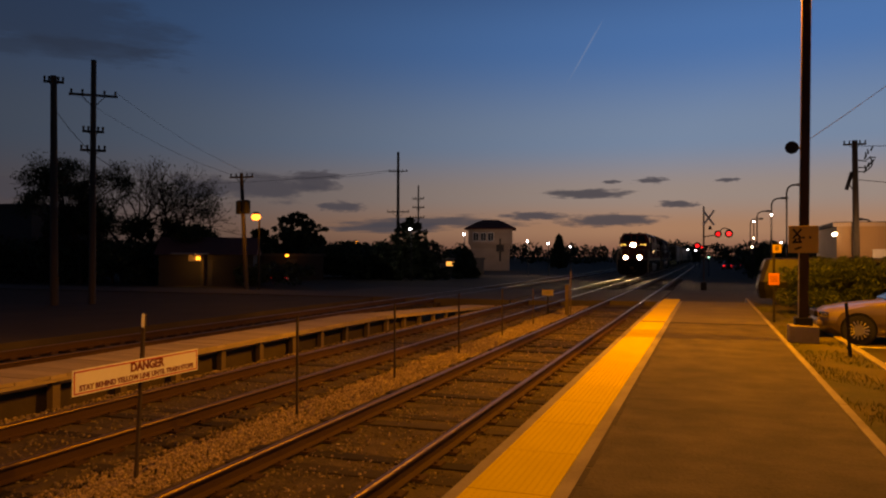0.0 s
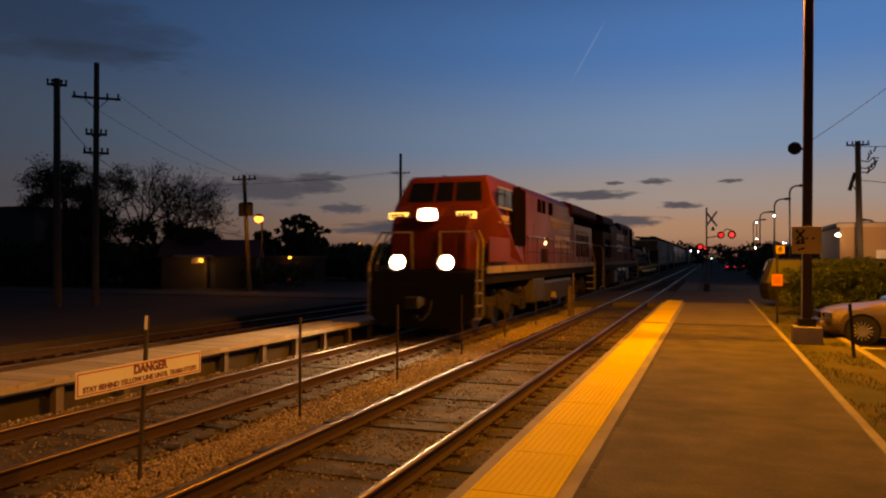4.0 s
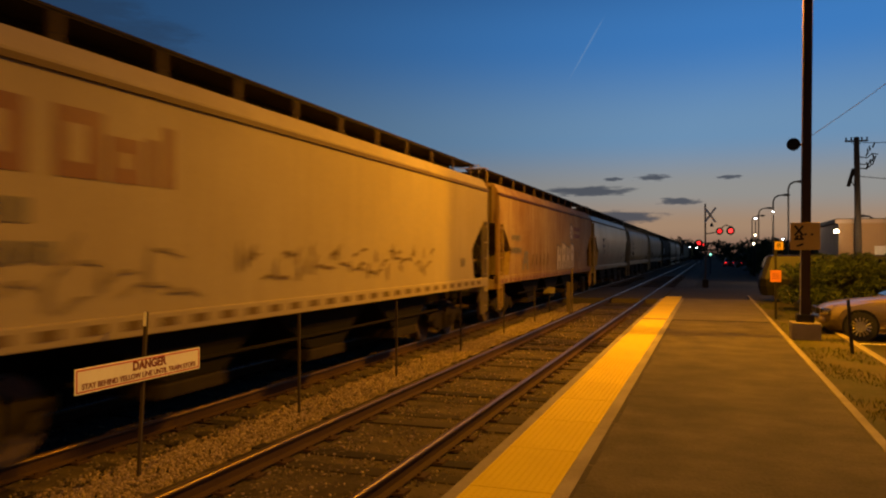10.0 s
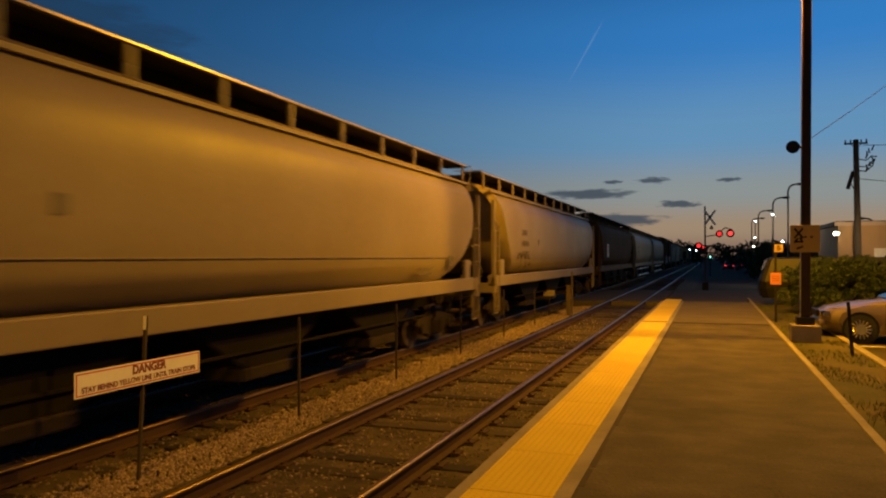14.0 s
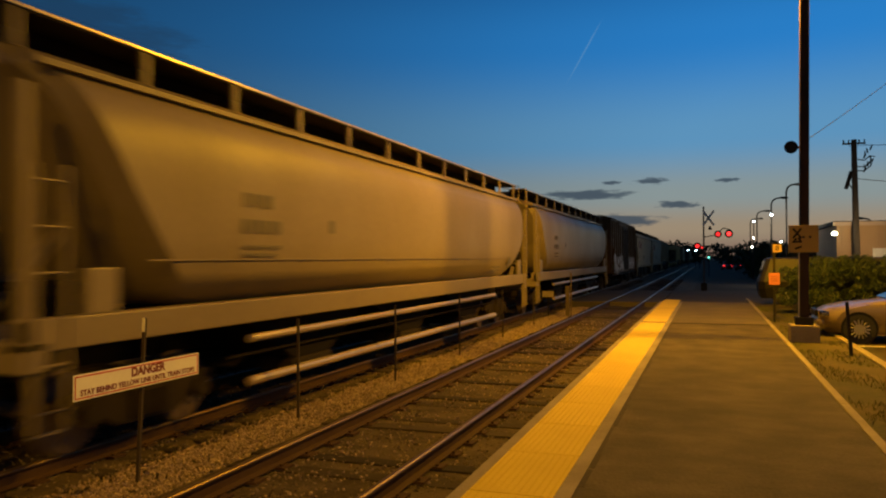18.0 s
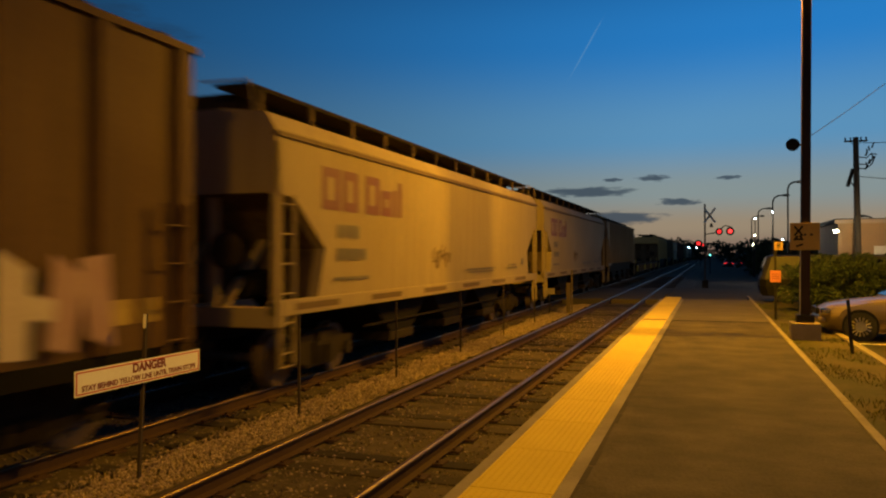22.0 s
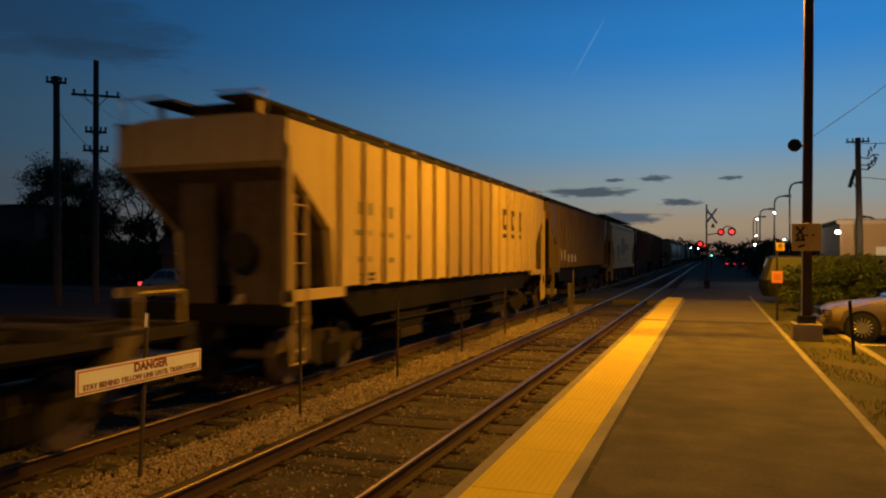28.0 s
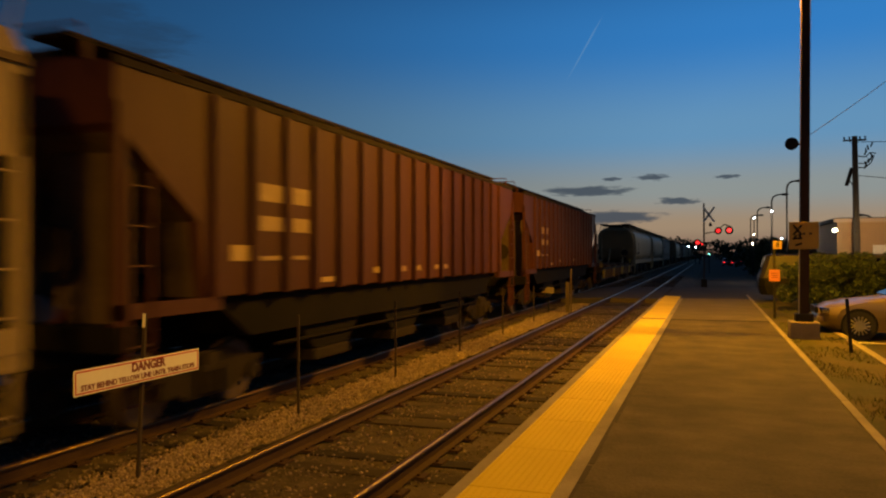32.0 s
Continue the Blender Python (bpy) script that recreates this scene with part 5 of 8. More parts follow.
# fill light added for the tower wall; no lamp stands here
lamp("tower_light", (-30.5, 113.0, 4.2), 110, (1.0, 0.72, 0.5), 0.3)


# ---- houses and sheds on the far side ----
def house(x, y, w, d, h, wall, label, turn=0, lit=(), roof=None, base=-0.42, flat=False):
    b = thing("building", (x, y, base), label, "building", "buildings behind the railway", turn=turn)
    bm = B()
    box(bm, -w / 2, w / 2, -d / 2, d / 2, -0.2, h)
    part("wall", bm, wall, b)
    bm = B()
    if flat:
        box(bm, -w / 2 - 0.15, w / 2 + 0.15, -d / 2 - 0.15, d / 2 + 0.15, h, h + 0.25)
    else:
        prism(bm, [(-d / 2 - 0.4, h), (d / 2 + 0.4, h), (0, h + d * 0.28)], "x", -w / 2 - 0.3, w / 2 + 0.3)
    part("roof", bm, roof or roof_tile, b)
    for wx, wz, ww, wh in lit:
        bm = B()
        box(bm, wx - ww / 2, wx + ww / 2, -d / 2 - 0.03, -d / 2 + 0.02, wz, wz + wh)
        part("window", bm, window_glow, b, "lit window")
    bm = B()
    box(bm, -0.45, 0.45, -d / 2 - 0.03, -d / 2 + 0.02, -0.2, 2.0)
    part("door", bm, dark_wall, b)
    return b


house(-66.1, 56.0, 16.2, 8, 6.8, dark_wall, "dark flat-roofed brick building", 0, flat=True, roof=dark_wall)
house(-37.6, 50.6, 7, 5, 2.4, brown_wall, "low house with an amber porch lamp", 30)
house(-39.3, 66.2, 6, 5, 2.3, brown_wall, "small brown shed with a lamp over its door", 28, flat=True, roof=dark_wall)
house(-30.1, 92.0, 6, 4, 1.9, dark_wall, "low dark shed with lit windows", 18, ((-1.2, 1.1, 1.1, 0.55), (0.6, 1.1, 1.3, 0.55)), flat=True, roof=dark_wall)
station = house(15.6, 55.5, 16.5, 9, 4.25, brick_tan, "tan brick building lit by a wall lamp", 0, roof=dark_wall, flat=True)
bm = B()
box(bm, -8.46, 8.46, -4.68, -4.652, 4.22, 4.46)
part("fascia", bm, stucco, station, "pale boarded fascia")
bm = B()
box(bm, -6.33, -5.2, -4.56, -4.5, 2.33, 2.85)
part("wall_sign", bm, placard_white, station, "pale wall sign")
for k in range(9):
    bm = B()
    box(bm, -8.0 + k * 1.9, -7.9 + k * 1.9, -4.54, -4.5, 0, 4.2)
    part("pilaster", bm, brick_tan, station)


def wall_lamp(x, y, z, material, r, label, watts, colour, reach=0.0):
    w = thing("wall_lamp", (x, y, z), label, "wall lamp", "wall lamps")
    bm = B()
    ball(bm, (0, 0, 0), r, 12, 0.7)
    part("globe", bm, material, w, "glowing globe")
    bm = B()
    rod(bm, (0, 0.0, r * 0.5), (0, 0.6, r * 0.8), 0.03, 6)
    part("bracket", bm, dark_steel, w)
    # reach moves the light off its globe, to wash the wall evenly
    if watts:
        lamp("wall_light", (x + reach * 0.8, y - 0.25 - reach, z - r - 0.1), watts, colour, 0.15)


# this light stands well apart from its globe to brighten the wall
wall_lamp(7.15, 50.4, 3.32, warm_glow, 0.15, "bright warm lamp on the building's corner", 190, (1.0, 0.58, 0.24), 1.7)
wall_lamp(-36.16, 47.2, 1.72, amber_glow, 0.18, "amber porch lamp under the eaves", 30, (1.0, 0.55, 0.1))
# pale panels added to give the lamp's lit patch on the dark house
porch = thing("porch", (-36.9, 47.35, -0.42), "pale panels and post shaping the lamp's lit patch", "porch")
bm = B()
box(bm, -1.15, 0.9, -0.9, 0.9, 2.42, 2.54)
part("soffit", bm, stucco, porch)
bm = B()
box(bm, -1.1, 0.50, 0.42, 0.50, 1.90, 2.42)
part("lit_wall", bm, stucco, porch)
bm = B()
box(bm, 0.52, 0.66, 0.60, 0.74, 0.0, 2.42)
part("post", bm, end_grime_shade, porch)
wall_lamp(-37.95, 62.8, 1.93, amber_glow, 0.18, "amber lamp over a shed door", 6, (1.0, 0.5, 0.1))
wall_lamp(-54.3, 51.5, 4.04, amber_glow, 0.2, "small orange lamp on the dark building", 0, SODIUM)


# ---- clouds and a vapour trail, far off ----
def cloud_material(name, colour, dens):
    m = bpy.data.materials.new(name)
    m.use_nodes = True
    n, l = m.node_tree.nodes, m.node_tree.links
    n.clear()
    out, mix, tr, em = n.new("ShaderNodeOutputMaterial"), n.new("ShaderNodeMixShader"), n.new("ShaderNodeBsdfTransparent"), n.new("ShaderNodeEmission")
    em.inputs["Color"].default_value = (*colour, 1)
    co, gr, mp = n.new("ShaderNodeTexCoord"), n.new("ShaderNodeTexGradient"), n.new("ShaderNodeMapping")
    gr.gradient_type = "SPHERICAL"
    mp.inputs["Location"].default_value, mp.inputs["Scale"].default_value = (-1, -1, 0), (2, 2, 0)
    l.new(co.outputs["UV"], mp.inputs[0])
    l.new(mp.outputs[0], gr.inputs[0])
    oi = n.new("ShaderNodeObjectInfo")
    nm = n.new("ShaderNodeMapping")
    nm.inputs["Scale"].default_value = (2.2, 1.6, 1)
    l.new(co.outputs["UV"], nm.inputs[0])
    l.new(oi.outputs["Random"], nm.inputs["Location"])
    nz = n.new("ShaderNodeTexNoise")
    nz.noise_dimensions = "4D"
    nz.inputs["Scale"].default_value, nz.inputs["Detail"].default_value, nz.inputs["Roughness"].default_value = 2.6, 9, 0.62
    l.new(nm.outputs[0], nz.inputs["Vector"])
    sc = n.new("ShaderNodeMath")
    sc.operation = "MULTIPLY"
    sc.inputs[1].default_value = 20
    l.new(oi.outputs["Random"], sc.inputs[0])
    l.new(sc.outputs[0], nz.inputs["W"])
    ad = n.new("ShaderNodeMath")
    ad.operation = "MULTIPLY_ADD"
    ad.inputs[1].default_value = 1.5
    l.new(nz.outputs["Fac"], ad.inputs[0])
    l.new(gr.outputs["Fac"], ad.inputs[2])
    mr = n.new("ShaderNodeMapRange")
    mr.interpolation_type = "SMOOTHSTEP"
    mr.inputs["From Min"].default_value, mr.inputs["From Max"].default_value, mr.inputs["To Max"].default_value = 1.02, 1.42, dens
    l.new(ad.outputs[0], mr.inputs[0])
    edge = n.new("ShaderNodeMapRange")
    edge.inputs["From Max"].default_value = 0.18
    l.new(gr.outputs["Fac"], edge.inputs[0])
    mu = n.new("ShaderNodeMath")
    mu.operation = "MULTIPLY"
    l.new(mr.outputs[0], mu.inputs[0])
    l.new(edge.outputs[0], mu.inputs[1])
    l.new(mu.outputs[0], mix.inputs["Fac"])
    l.new(tr.outputs[0], mix.inputs[1])
    l.new(em.outputs[0], mix.inputs[2])
    l.new(mix.outputs[0], out.inputs["Surface"])
    return m


cloud_grey = cloud_material("dusk_cloud", (0.050, 0.056, 0.074), 0.9)
cloud_dark = cloud_material("dark_cloud", (0.016, 0.026, 0.046), 0.45)
trail_white = cloud_material("vapour_trail", (0.20, 0.28, 0.40), 0.28)
FAR = 2600.0
HEAD = radians(19.56)


def sky_card(name, bearing, rise, width, height, material, label, roll=0.0):
    """A thin sheet of cloud far away: bearing and rise of its middle in degrees from the camera's axis."""
    a = HEAD - radians(bearing)
    at = Vector((-math.sin(a) * math.cos(radians(rise)), math.cos(a) * math.cos(radians(rise)), math.sin(radians(rise)))) * FAR
    mesh = bpy.data.meshes.new(name)
    w, h = math.tan(radians(width / 2)) * FAR, math.tan(radians(height / 2)) * FAR
    mesh.from_pydata([(-w, -h, 0), (w, -h, 0), (w, h, 0), (-w, h, 0)], [], [(0, 1, 2, 3)])
    uv = mesh.uv_layers.new(name="UVMap")
    for k, c in enumerate(((0, 0), (1, 0), (1, 1), (0, 1))):
        uv.data[k].uv = c
    mesh.materials.append(material)
    ob = new(name, mesh)
    ob.matrix_basis = look(at, at * 2 - Vector((0, 0, 0)), roll)
    ob.visible_shadow = False
    return tagged(ob, label, "cloud", "clouds", "structure")


def degs(px, py):
    return math.degrees(math.atan((px - 784) / 1331.0)), math.degrees(math.atan((451 - py) / 1331.0 * math.cos(math.atan((px - 784) / 1331.0))))


for px, py, w, h, dark in ((1040, 339, 190, 34, 0), (1156, 315, 90, 22, 0), (1205, 357, 100, 24, 0), (1075, 386, 240, 46, 0), (950, 380, 160, 30, 0), (470, 330, 280, 90, 0), (360, 330, 160, 80, 0),
                           (565, 308, 130, 34, 0), (605, 364, 110, 40, 0), (560, 325, 120, 50, 0), (1293, 314, 60, 14, 0), (30, 330, 160, 70, 0), (780, 390, 420, 46, 0), (70, 30, 640, 130, 1), (130, 88, 460, 60, 1), (690, 400, 300, 40, 0), (1085, 318, 50, 14, 0)):
    b, e = degs(px, py)
    sky_card("cloud", b, e, w / 20.5, h / (21.5 if dark else 28.0), cloud_dark if dark else cloud_grey, "thin dark grey dusk cloud")
b, e = degs(1040, 84)
sky_card("vapour_trail", b, e, 8.4, 0.22, trail_white, "faint pale vapour trail", 60)


# ---- the freight train ----
def bogie(car, y, half=0.9, z=0.0, r=0.42, wide=1.02):
    """A two-axle truck centred at y: side frames, springs, bolster and two wheelsets."""
    t = thing("bogie")
    t.parent = car
    t.location = (0, y, z)
    for s in (-1, 1):
        bm = B()
        prism(bm, [(-half - 0.28, 0.50), (-half + 0.16, 0.36), (-0.42, 0.22), (0.42, 0.22), (half - 0.16, 0.36), (half + 0.28, 0.50), (half + 0.26, 0.62),
                   (half - 0.1, 0.66), (0.45, 0.80), (-0.45, 0.80), (-half + 0.1, 0.66), (-half - 0.26, 0.62)], "x", s * wide - 0.06, s * wide + 0.06)
        part("side_frame", bm, truck_brown, t)
        bm = B()
        for q in (-0.2, 0.0, 0.2):
            rod(bm, (s * wide + s * 0.07, q, 0.28), (s * wide + s * 0.07, q, 0.62), 0.075, 8)
        part("spring", bm, truck_brown, t)
        for q in (-half, half):
            bm = B()
            rod(bm, (s * (wide + 0.02), q, r), (s * (wide + 0.13), q, r), 0.12, 10)
            part("bearing_cap", bm, truck_brown, t)
    bm = B()
    box(bm, -1.15, 1.15, -0.16, 0.16, 0.55, 0.78)
    part("bolster", bm, truck_brown, t)
    for q in (-half, half):
        bm = B()
        for s in (-1, 1):
            rod(bm, (s * 0.70, 0, 0), (s * 0.83, 0, 0), r, 20)
            rod(bm, (s * 0.66, 0, 0), (s * 0.70, 0, 0), r + 0.03, 20)
            for k in range(6):
                a = k * math.pi / 3
                rod(bm, (s * 0.83, 0.24 * math.cos(a), 0.24 * math.sin(a)), (s * 0.845, 0.24 * math.cos(a), 0.24 * math.sin(a)), 0.035, 5)
        rod(bm, (-0.66, 0, 0), (0.66, 0, 0), 0.08, 8)
        w = part("wheelset", bm, wheel_steel, t)
        w.location = (0, q, r)
        w["roll"] = r
    return t


def coupler(car, y, d):
    bm = B()
    box(bm, -0.10, 0.10, min(y, y + d * 0.5), max(y, y + d * 0.5), 0.78, 0.98)
    box(bm, -0.19, 0.19, min(y + d * 0.42, y + d * 0.66), max(y + d * 0.42, y + d * 0.66), 0.73, 1.03, bevel=0.04)
    part("coupler", bm, truck_brown, car)
    bm = B()
    pipe(bm, [(0.3, y, 0.9), (0.32, y + d * 0.25, 0.6), (0.22, y + d * 0.55, 0.42), (0.12, y + d * 0.64, 0.55)], 0.025, 6)
    part("brake_hose", bm, black_paint, car)


def ladder(car, x, y, z0, z1, material, out=0.08, along=0.36, axis="y"):
    bm = B()
    s = 1 if x > 0 else -1
    for q in (0, along):
        a, b = ((x + s * out, y + q, z0), (x + s * out, y + q, z1)) if axis == "y" else ((x + q, y, z0), (x + q, y, z1))
        box(bm, a[0] - 0.03, a[0] + 0.03, a[1] - 0.012, a[1] + 0.012, z0, z1)
    z = z0 + 0.15
    while z < z1:
        if axis == "y":
            rod(bm, (x + s * out, y, z), (x + s * out, y + along, z), 0.014, 5)
        else:
            rod(bm, (x, y, z), (x + along, y, z), 0.014, 5)
        z += 0.42
    part("ladder", bm, material, car)


def roof_walk(car, L, z, material, hatch_z, w=0.62, lip=None, trough=0.598):
    """Wide grating walks on posts along both roof edges, with the long hatch trough between."""
    for s in (-1, 1):
        out = s * (w + 0.20)
        bm = B()
        box(bm, min(s * (trough + 0.002), out), max(s * (trough + 0.002), out), -0.08, L + 0.08, z - 0.05, z)
        board = part("running_board", bm, truck_brown, car)
        # strip whose colour paints the glint along the walk's edge
        bm = B()
        box(bm, min(out, out + s * 0.012), max(out, out + s * 0.012), -0.08, L + 0.08, z - 0.028, z + 0.004)
        part("edge_lip", bm, lip or truck_brown, board, "strip along the walk's edge, tan where a glint is painted")
        for k in range(12):
            y = 0.25 + k * (L - 0.5) / 11
            bm = B()
            box(bm, s * (w + 0.18) - 0.025, s * (w + 0.18) + 0.025, y - 0.04, y + 0.04, hatch_z - 0.14, z - 0.05)
            part("board_post", bm, material if lip else end_grime_shade, car)
    bm = B()
    box(bm, -trough, trough, 0.35, L - 0.35, hatch_z - 0.12, z - 0.02, bevel=0.05)
    part("roof_hatch", bm, truck_brown, car, "long dark trough hatch on the roof")
    for k in range(8):
        y = 1.1 + k * (L - 2.2) / 7
        bm = B()
        box(bm, -trough * 0.9, trough * 0.9, y - 0.03, y + 0.03, z - 0.05, z + 0.02)
        part("hatch_clamp", bm, material, car)
    for y, d in ((-0.15, -1), (L + 0.15, 1)):
        for s in (-1, 1):
            bm = B()
            tube(bm, [(s * 1.25, y + d * -0.1, hatch_z - 0.25), (s * 1.25, y + d * 0.05, z + 0.0), (s * 0.45, y + d * 0.05, z + 0.02)], 0.016, 5)
            part("grab_iron", bm, material, car)


def bars(car, side, rows, material, name="lettering"):
    """Plain painted bars: rows of y0, y1, z0, z1 on the car's side at half width x."""
    for x, y0, y1, z0, z1 in rows:
        bm = B()
        box(bm, min(x, x + side * 0.006), max(x, x + side * 0.006), y0, y1, z0, z1)
        part(name, bm, material, car)


def hopper_under(car, L, material, zs, bays=3):
    """Outlet bays under the sill, centre sill and brake gear."""
    span = L - 7.0
    for k in range(bays):
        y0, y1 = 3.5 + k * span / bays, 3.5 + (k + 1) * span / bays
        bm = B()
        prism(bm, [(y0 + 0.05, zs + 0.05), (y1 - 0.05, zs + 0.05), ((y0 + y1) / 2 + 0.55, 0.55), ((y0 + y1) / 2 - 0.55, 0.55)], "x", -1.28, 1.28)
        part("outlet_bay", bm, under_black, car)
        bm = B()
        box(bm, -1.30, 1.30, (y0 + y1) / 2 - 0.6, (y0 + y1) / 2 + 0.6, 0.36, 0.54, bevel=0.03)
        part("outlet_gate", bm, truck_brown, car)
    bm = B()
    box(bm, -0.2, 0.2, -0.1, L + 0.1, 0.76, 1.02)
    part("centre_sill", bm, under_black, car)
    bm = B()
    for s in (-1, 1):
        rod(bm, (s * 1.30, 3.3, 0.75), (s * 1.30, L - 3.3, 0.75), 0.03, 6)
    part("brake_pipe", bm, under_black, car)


def covered_hopper(kind, L, paint, label, extras=None):
    """A covered grain hopper from y = 0 to L, rails at z = 0. kind: flat, round or ribbed."""
    car = thing("covered_hopper", (0, 0, 0), label, "freight wagon", "wagons of the freight train")
    W = 1.55
    if kind == "curved":
        bm = B()
        rows = [(1.40, 1.49, 1.2, L - 1.2), (1.8, 1.535, 1.32, L - 1.32), (2.13, 1.55, 1.42, L - 1.42), (2.5, 1.552, 0.94, L - 0.94), (2.84, 1.547, 0.5, L - 0.5), (2.90, 1.545, 0.02, L - 0.02), (3.15, 1.525, 0, L),
                (3.4, 1.487, 0, L), (3.6, 1.443, 0, L), (3.72, 1.41, 0, L), (3.80, 1.38, 0, L), (4.02, 1.25, 0, L), (4.10, 0.75, 0, L)]
        levels(bm, rows)
        part("body", bm, paint, car, smooth=True)
        for s in (-1, 1):
            bm = B()
            box(bm, s * 1.41 - 0.035, s * 1.41 + 0.045, 0, L, 3.685, 3.75)
            part("eave_rail", bm, hopper_brown, car, "dark band below the roof edge")
            bm = B()
            box(bm, s * (W - 0.14), s * (W + 0.01), 0.0, L, 1.17, 1.40, bevel=0.02)
            part("side_sill", bm, paint, car)
        roof_walk(car, L, 4.43, paint, 4.14, 0.95)
        zs = 1.2
    elif kind == "flat":
        bm = B()
        levels(bm, [(1.40, W - 0.02, 1.2, L - 1.2), (2.13, W - 0.01, 1.42, L - 1.42), (2.84, W, 0.5, L - 0.5), (2.90, W, 0.02, L - 0.02), (3.72, W, 0, L), (3.76, W - 0.03, 0, L),
                    (3.80, W - 0.03, 0, L), (4.02, W - 0.16, 0, L), (4.10, 0.75, 0, L)])
        part("body", bm, paint, car)
        for s in (-1, 1):
            bm = B()
            box(bm, s * W - 0.035, s * W + 0.035, 0, L, 3.685, 3.75)
            part("eave_rail", bm, hopper_red if paint == hopper_rusty else hopper_brown, car, "dark band below the roof edge")
            bm = B()
            box(bm, s * (W - 0.14), s * (W + 0.01), 0.0, L, 1.17, 1.40, bevel=0.02)
            part("side_sill", bm, paint, car)
        roof_walk(car, L, 4.43, paint, 4.14, 0.95)
        zs = 1.2
    elif kind == "round":
        bm = B()
        rows = []
        for k in range(15):
            a = k / 14
            z = 1.50 + a * 2.58
            w = 1.545 * (1 - abs(2 * ((z - 2.72) / 2.75)) ** 4.4 * (0.40 if z > 2.72 else 0.27))
            e = 2.35 - 1.95 * min(1, (a * 1.06)) ** 0.75 if a < 0.9 else 0.35
            r = 0.34 + 2.0 * max(0.0, 1 - a / 0.52) ** 1.7 + 0.16 * max(0.0, a - 0.7) / 0.3
            rows.append((z, w, e, L - r))
        rows.append((4.16, 0.72, 0.35, L - 0.35))
        levels(bm, rows, 0.22)
        part("body", bm, paint, car, smooth=True)
        for s in (-1, 1):
            bm = B()
            box(bm, s * (W - 0.20), s * W, 0.0, L, 1.20, 1.50, bevel=0.02)
            part("side_sill", bm, hopper_brown if paint == hopper_dark else paint, car)
            for z, x0 in ((2.02, 1.540),):
                bm = B()
                box(bm, s * x0 - 0.02, s * x0 + 0.002, 1.6, L - 1.6, z - 0.01, z + 0.01)
                part("weld_seam", bm, paint, car)
            bm = B()
            box(bm, s * 1.30 - 0.05, s * 1.30 + 0.05, 0.35, L - 0.35, 3.86, 3.92)
            part("eave_rail", bm, paint, car)
            for y in (0.75, L - 1.15):
                bm = B()
                box(bm, s * (W - 0.10), s * (W - 0.02), y, y + 0.40, 1.5, 1.95, bevel=0.02)
                part("end_post", bm, paint, car)
        # the tan strip's painted glint is for cream wagons only
        roof_walk(car, L, 4.40, paint, 4.14, 0.98, pipe_tan if paint == hopper_cream else hopper_brown)
        zs = 1.25
    else:
        bm = B()
        levels(bm, [(1.52, W - 0.06, 1.45, L - 1.45), (2.42, W - 0.05, 1.32, L - 1.32), (3.38, W - 0.05, 0.0, L), (3.95, W - 0.05, 0.0, L), (4.0, W - 0.05, 0, L), (4.08, 0.9, 0, L)])
        part("body", bm, paint, car)
        n = 17
        for s in (-1, 1):
            for k in range(n):
                y = 1.62 + k * (L - 3.24) / (n - 1)
                top = 3.97
                bm = B()
                box(bm, min(s * (W - 0.06), s * (W + 0.02)), max(s * (W - 0.06), s * (W + 0.02)), y - 0.06, y + 0.06, 1.50, top, bevel=0.015)
                part("side_post", bm, paint, car)
            bm = B()
            box(bm, min(s * (W - 0.07), s * (W - 0.03)), max(s * (W - 0.07), s * (W - 0.03)), 0.0, L, 3.975, 4.06)
            part("eave_rail", bm, truck_brown, car)
            bm = B()
            box(bm, s * (W - 0.12), s * W, 0.0, 1.7, 1.36, 1.52)
            box(bm, s * (W - 0.12), s * W, L - 1.7, L, 1.36, 1.52)
            part("side_sill", bm, paint, car)
        # belly blackened with the shade under the wagon
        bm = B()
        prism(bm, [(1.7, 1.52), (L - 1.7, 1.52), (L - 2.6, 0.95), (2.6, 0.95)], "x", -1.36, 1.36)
        part("slope_sheet", bm, under_black, car, "sloping belly of the wagon, its shade in the black")
        roof_walk(car, L, 4.36, paint, 4.10, 0.70, truck_brown, 0.40)
        zs = 1.25
    hopper_under(car, L, paint, zs)
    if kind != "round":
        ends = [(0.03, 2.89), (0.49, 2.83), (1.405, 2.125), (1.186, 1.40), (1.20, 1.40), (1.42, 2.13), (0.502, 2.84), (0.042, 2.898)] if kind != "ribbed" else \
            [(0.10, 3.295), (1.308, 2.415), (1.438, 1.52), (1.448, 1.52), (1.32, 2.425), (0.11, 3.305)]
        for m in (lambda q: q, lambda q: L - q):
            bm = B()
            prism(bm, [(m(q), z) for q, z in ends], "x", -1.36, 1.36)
            part("end_sheet", bm, end_grime_shade, car, "brown end sheet, grime and shade in one colour")
            # darker panel over the paint, for ends that lie in shade
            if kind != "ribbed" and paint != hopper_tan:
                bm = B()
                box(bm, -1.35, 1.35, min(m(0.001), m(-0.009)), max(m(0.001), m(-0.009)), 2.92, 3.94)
                part("end_sheet", bm, end_grime_shade, car, "brown end sheet, grime and shade in one colour")
    # end frames: corner posts, ladders, end sill, platform and brake wheel
    for y, d in ((0.0, 1), (L, -1)):
        bm = B()
        box(bm, -W, W, min(y, y + d * 0.28), max(y, y + d * 0.28), 1.02, 1.30, bevel=0.02)
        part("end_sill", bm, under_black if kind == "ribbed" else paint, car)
        for s in (-1, 1):
            if kind == "ribbed" and s < 0:
                continue
            bm = B()
            box(bm, s * (W - 0.09), s * W, min(y, y + d * 0.09), max(y, y + d * 0.09), 1.3, 3.6)
            part("corner_post", bm, paint, car)
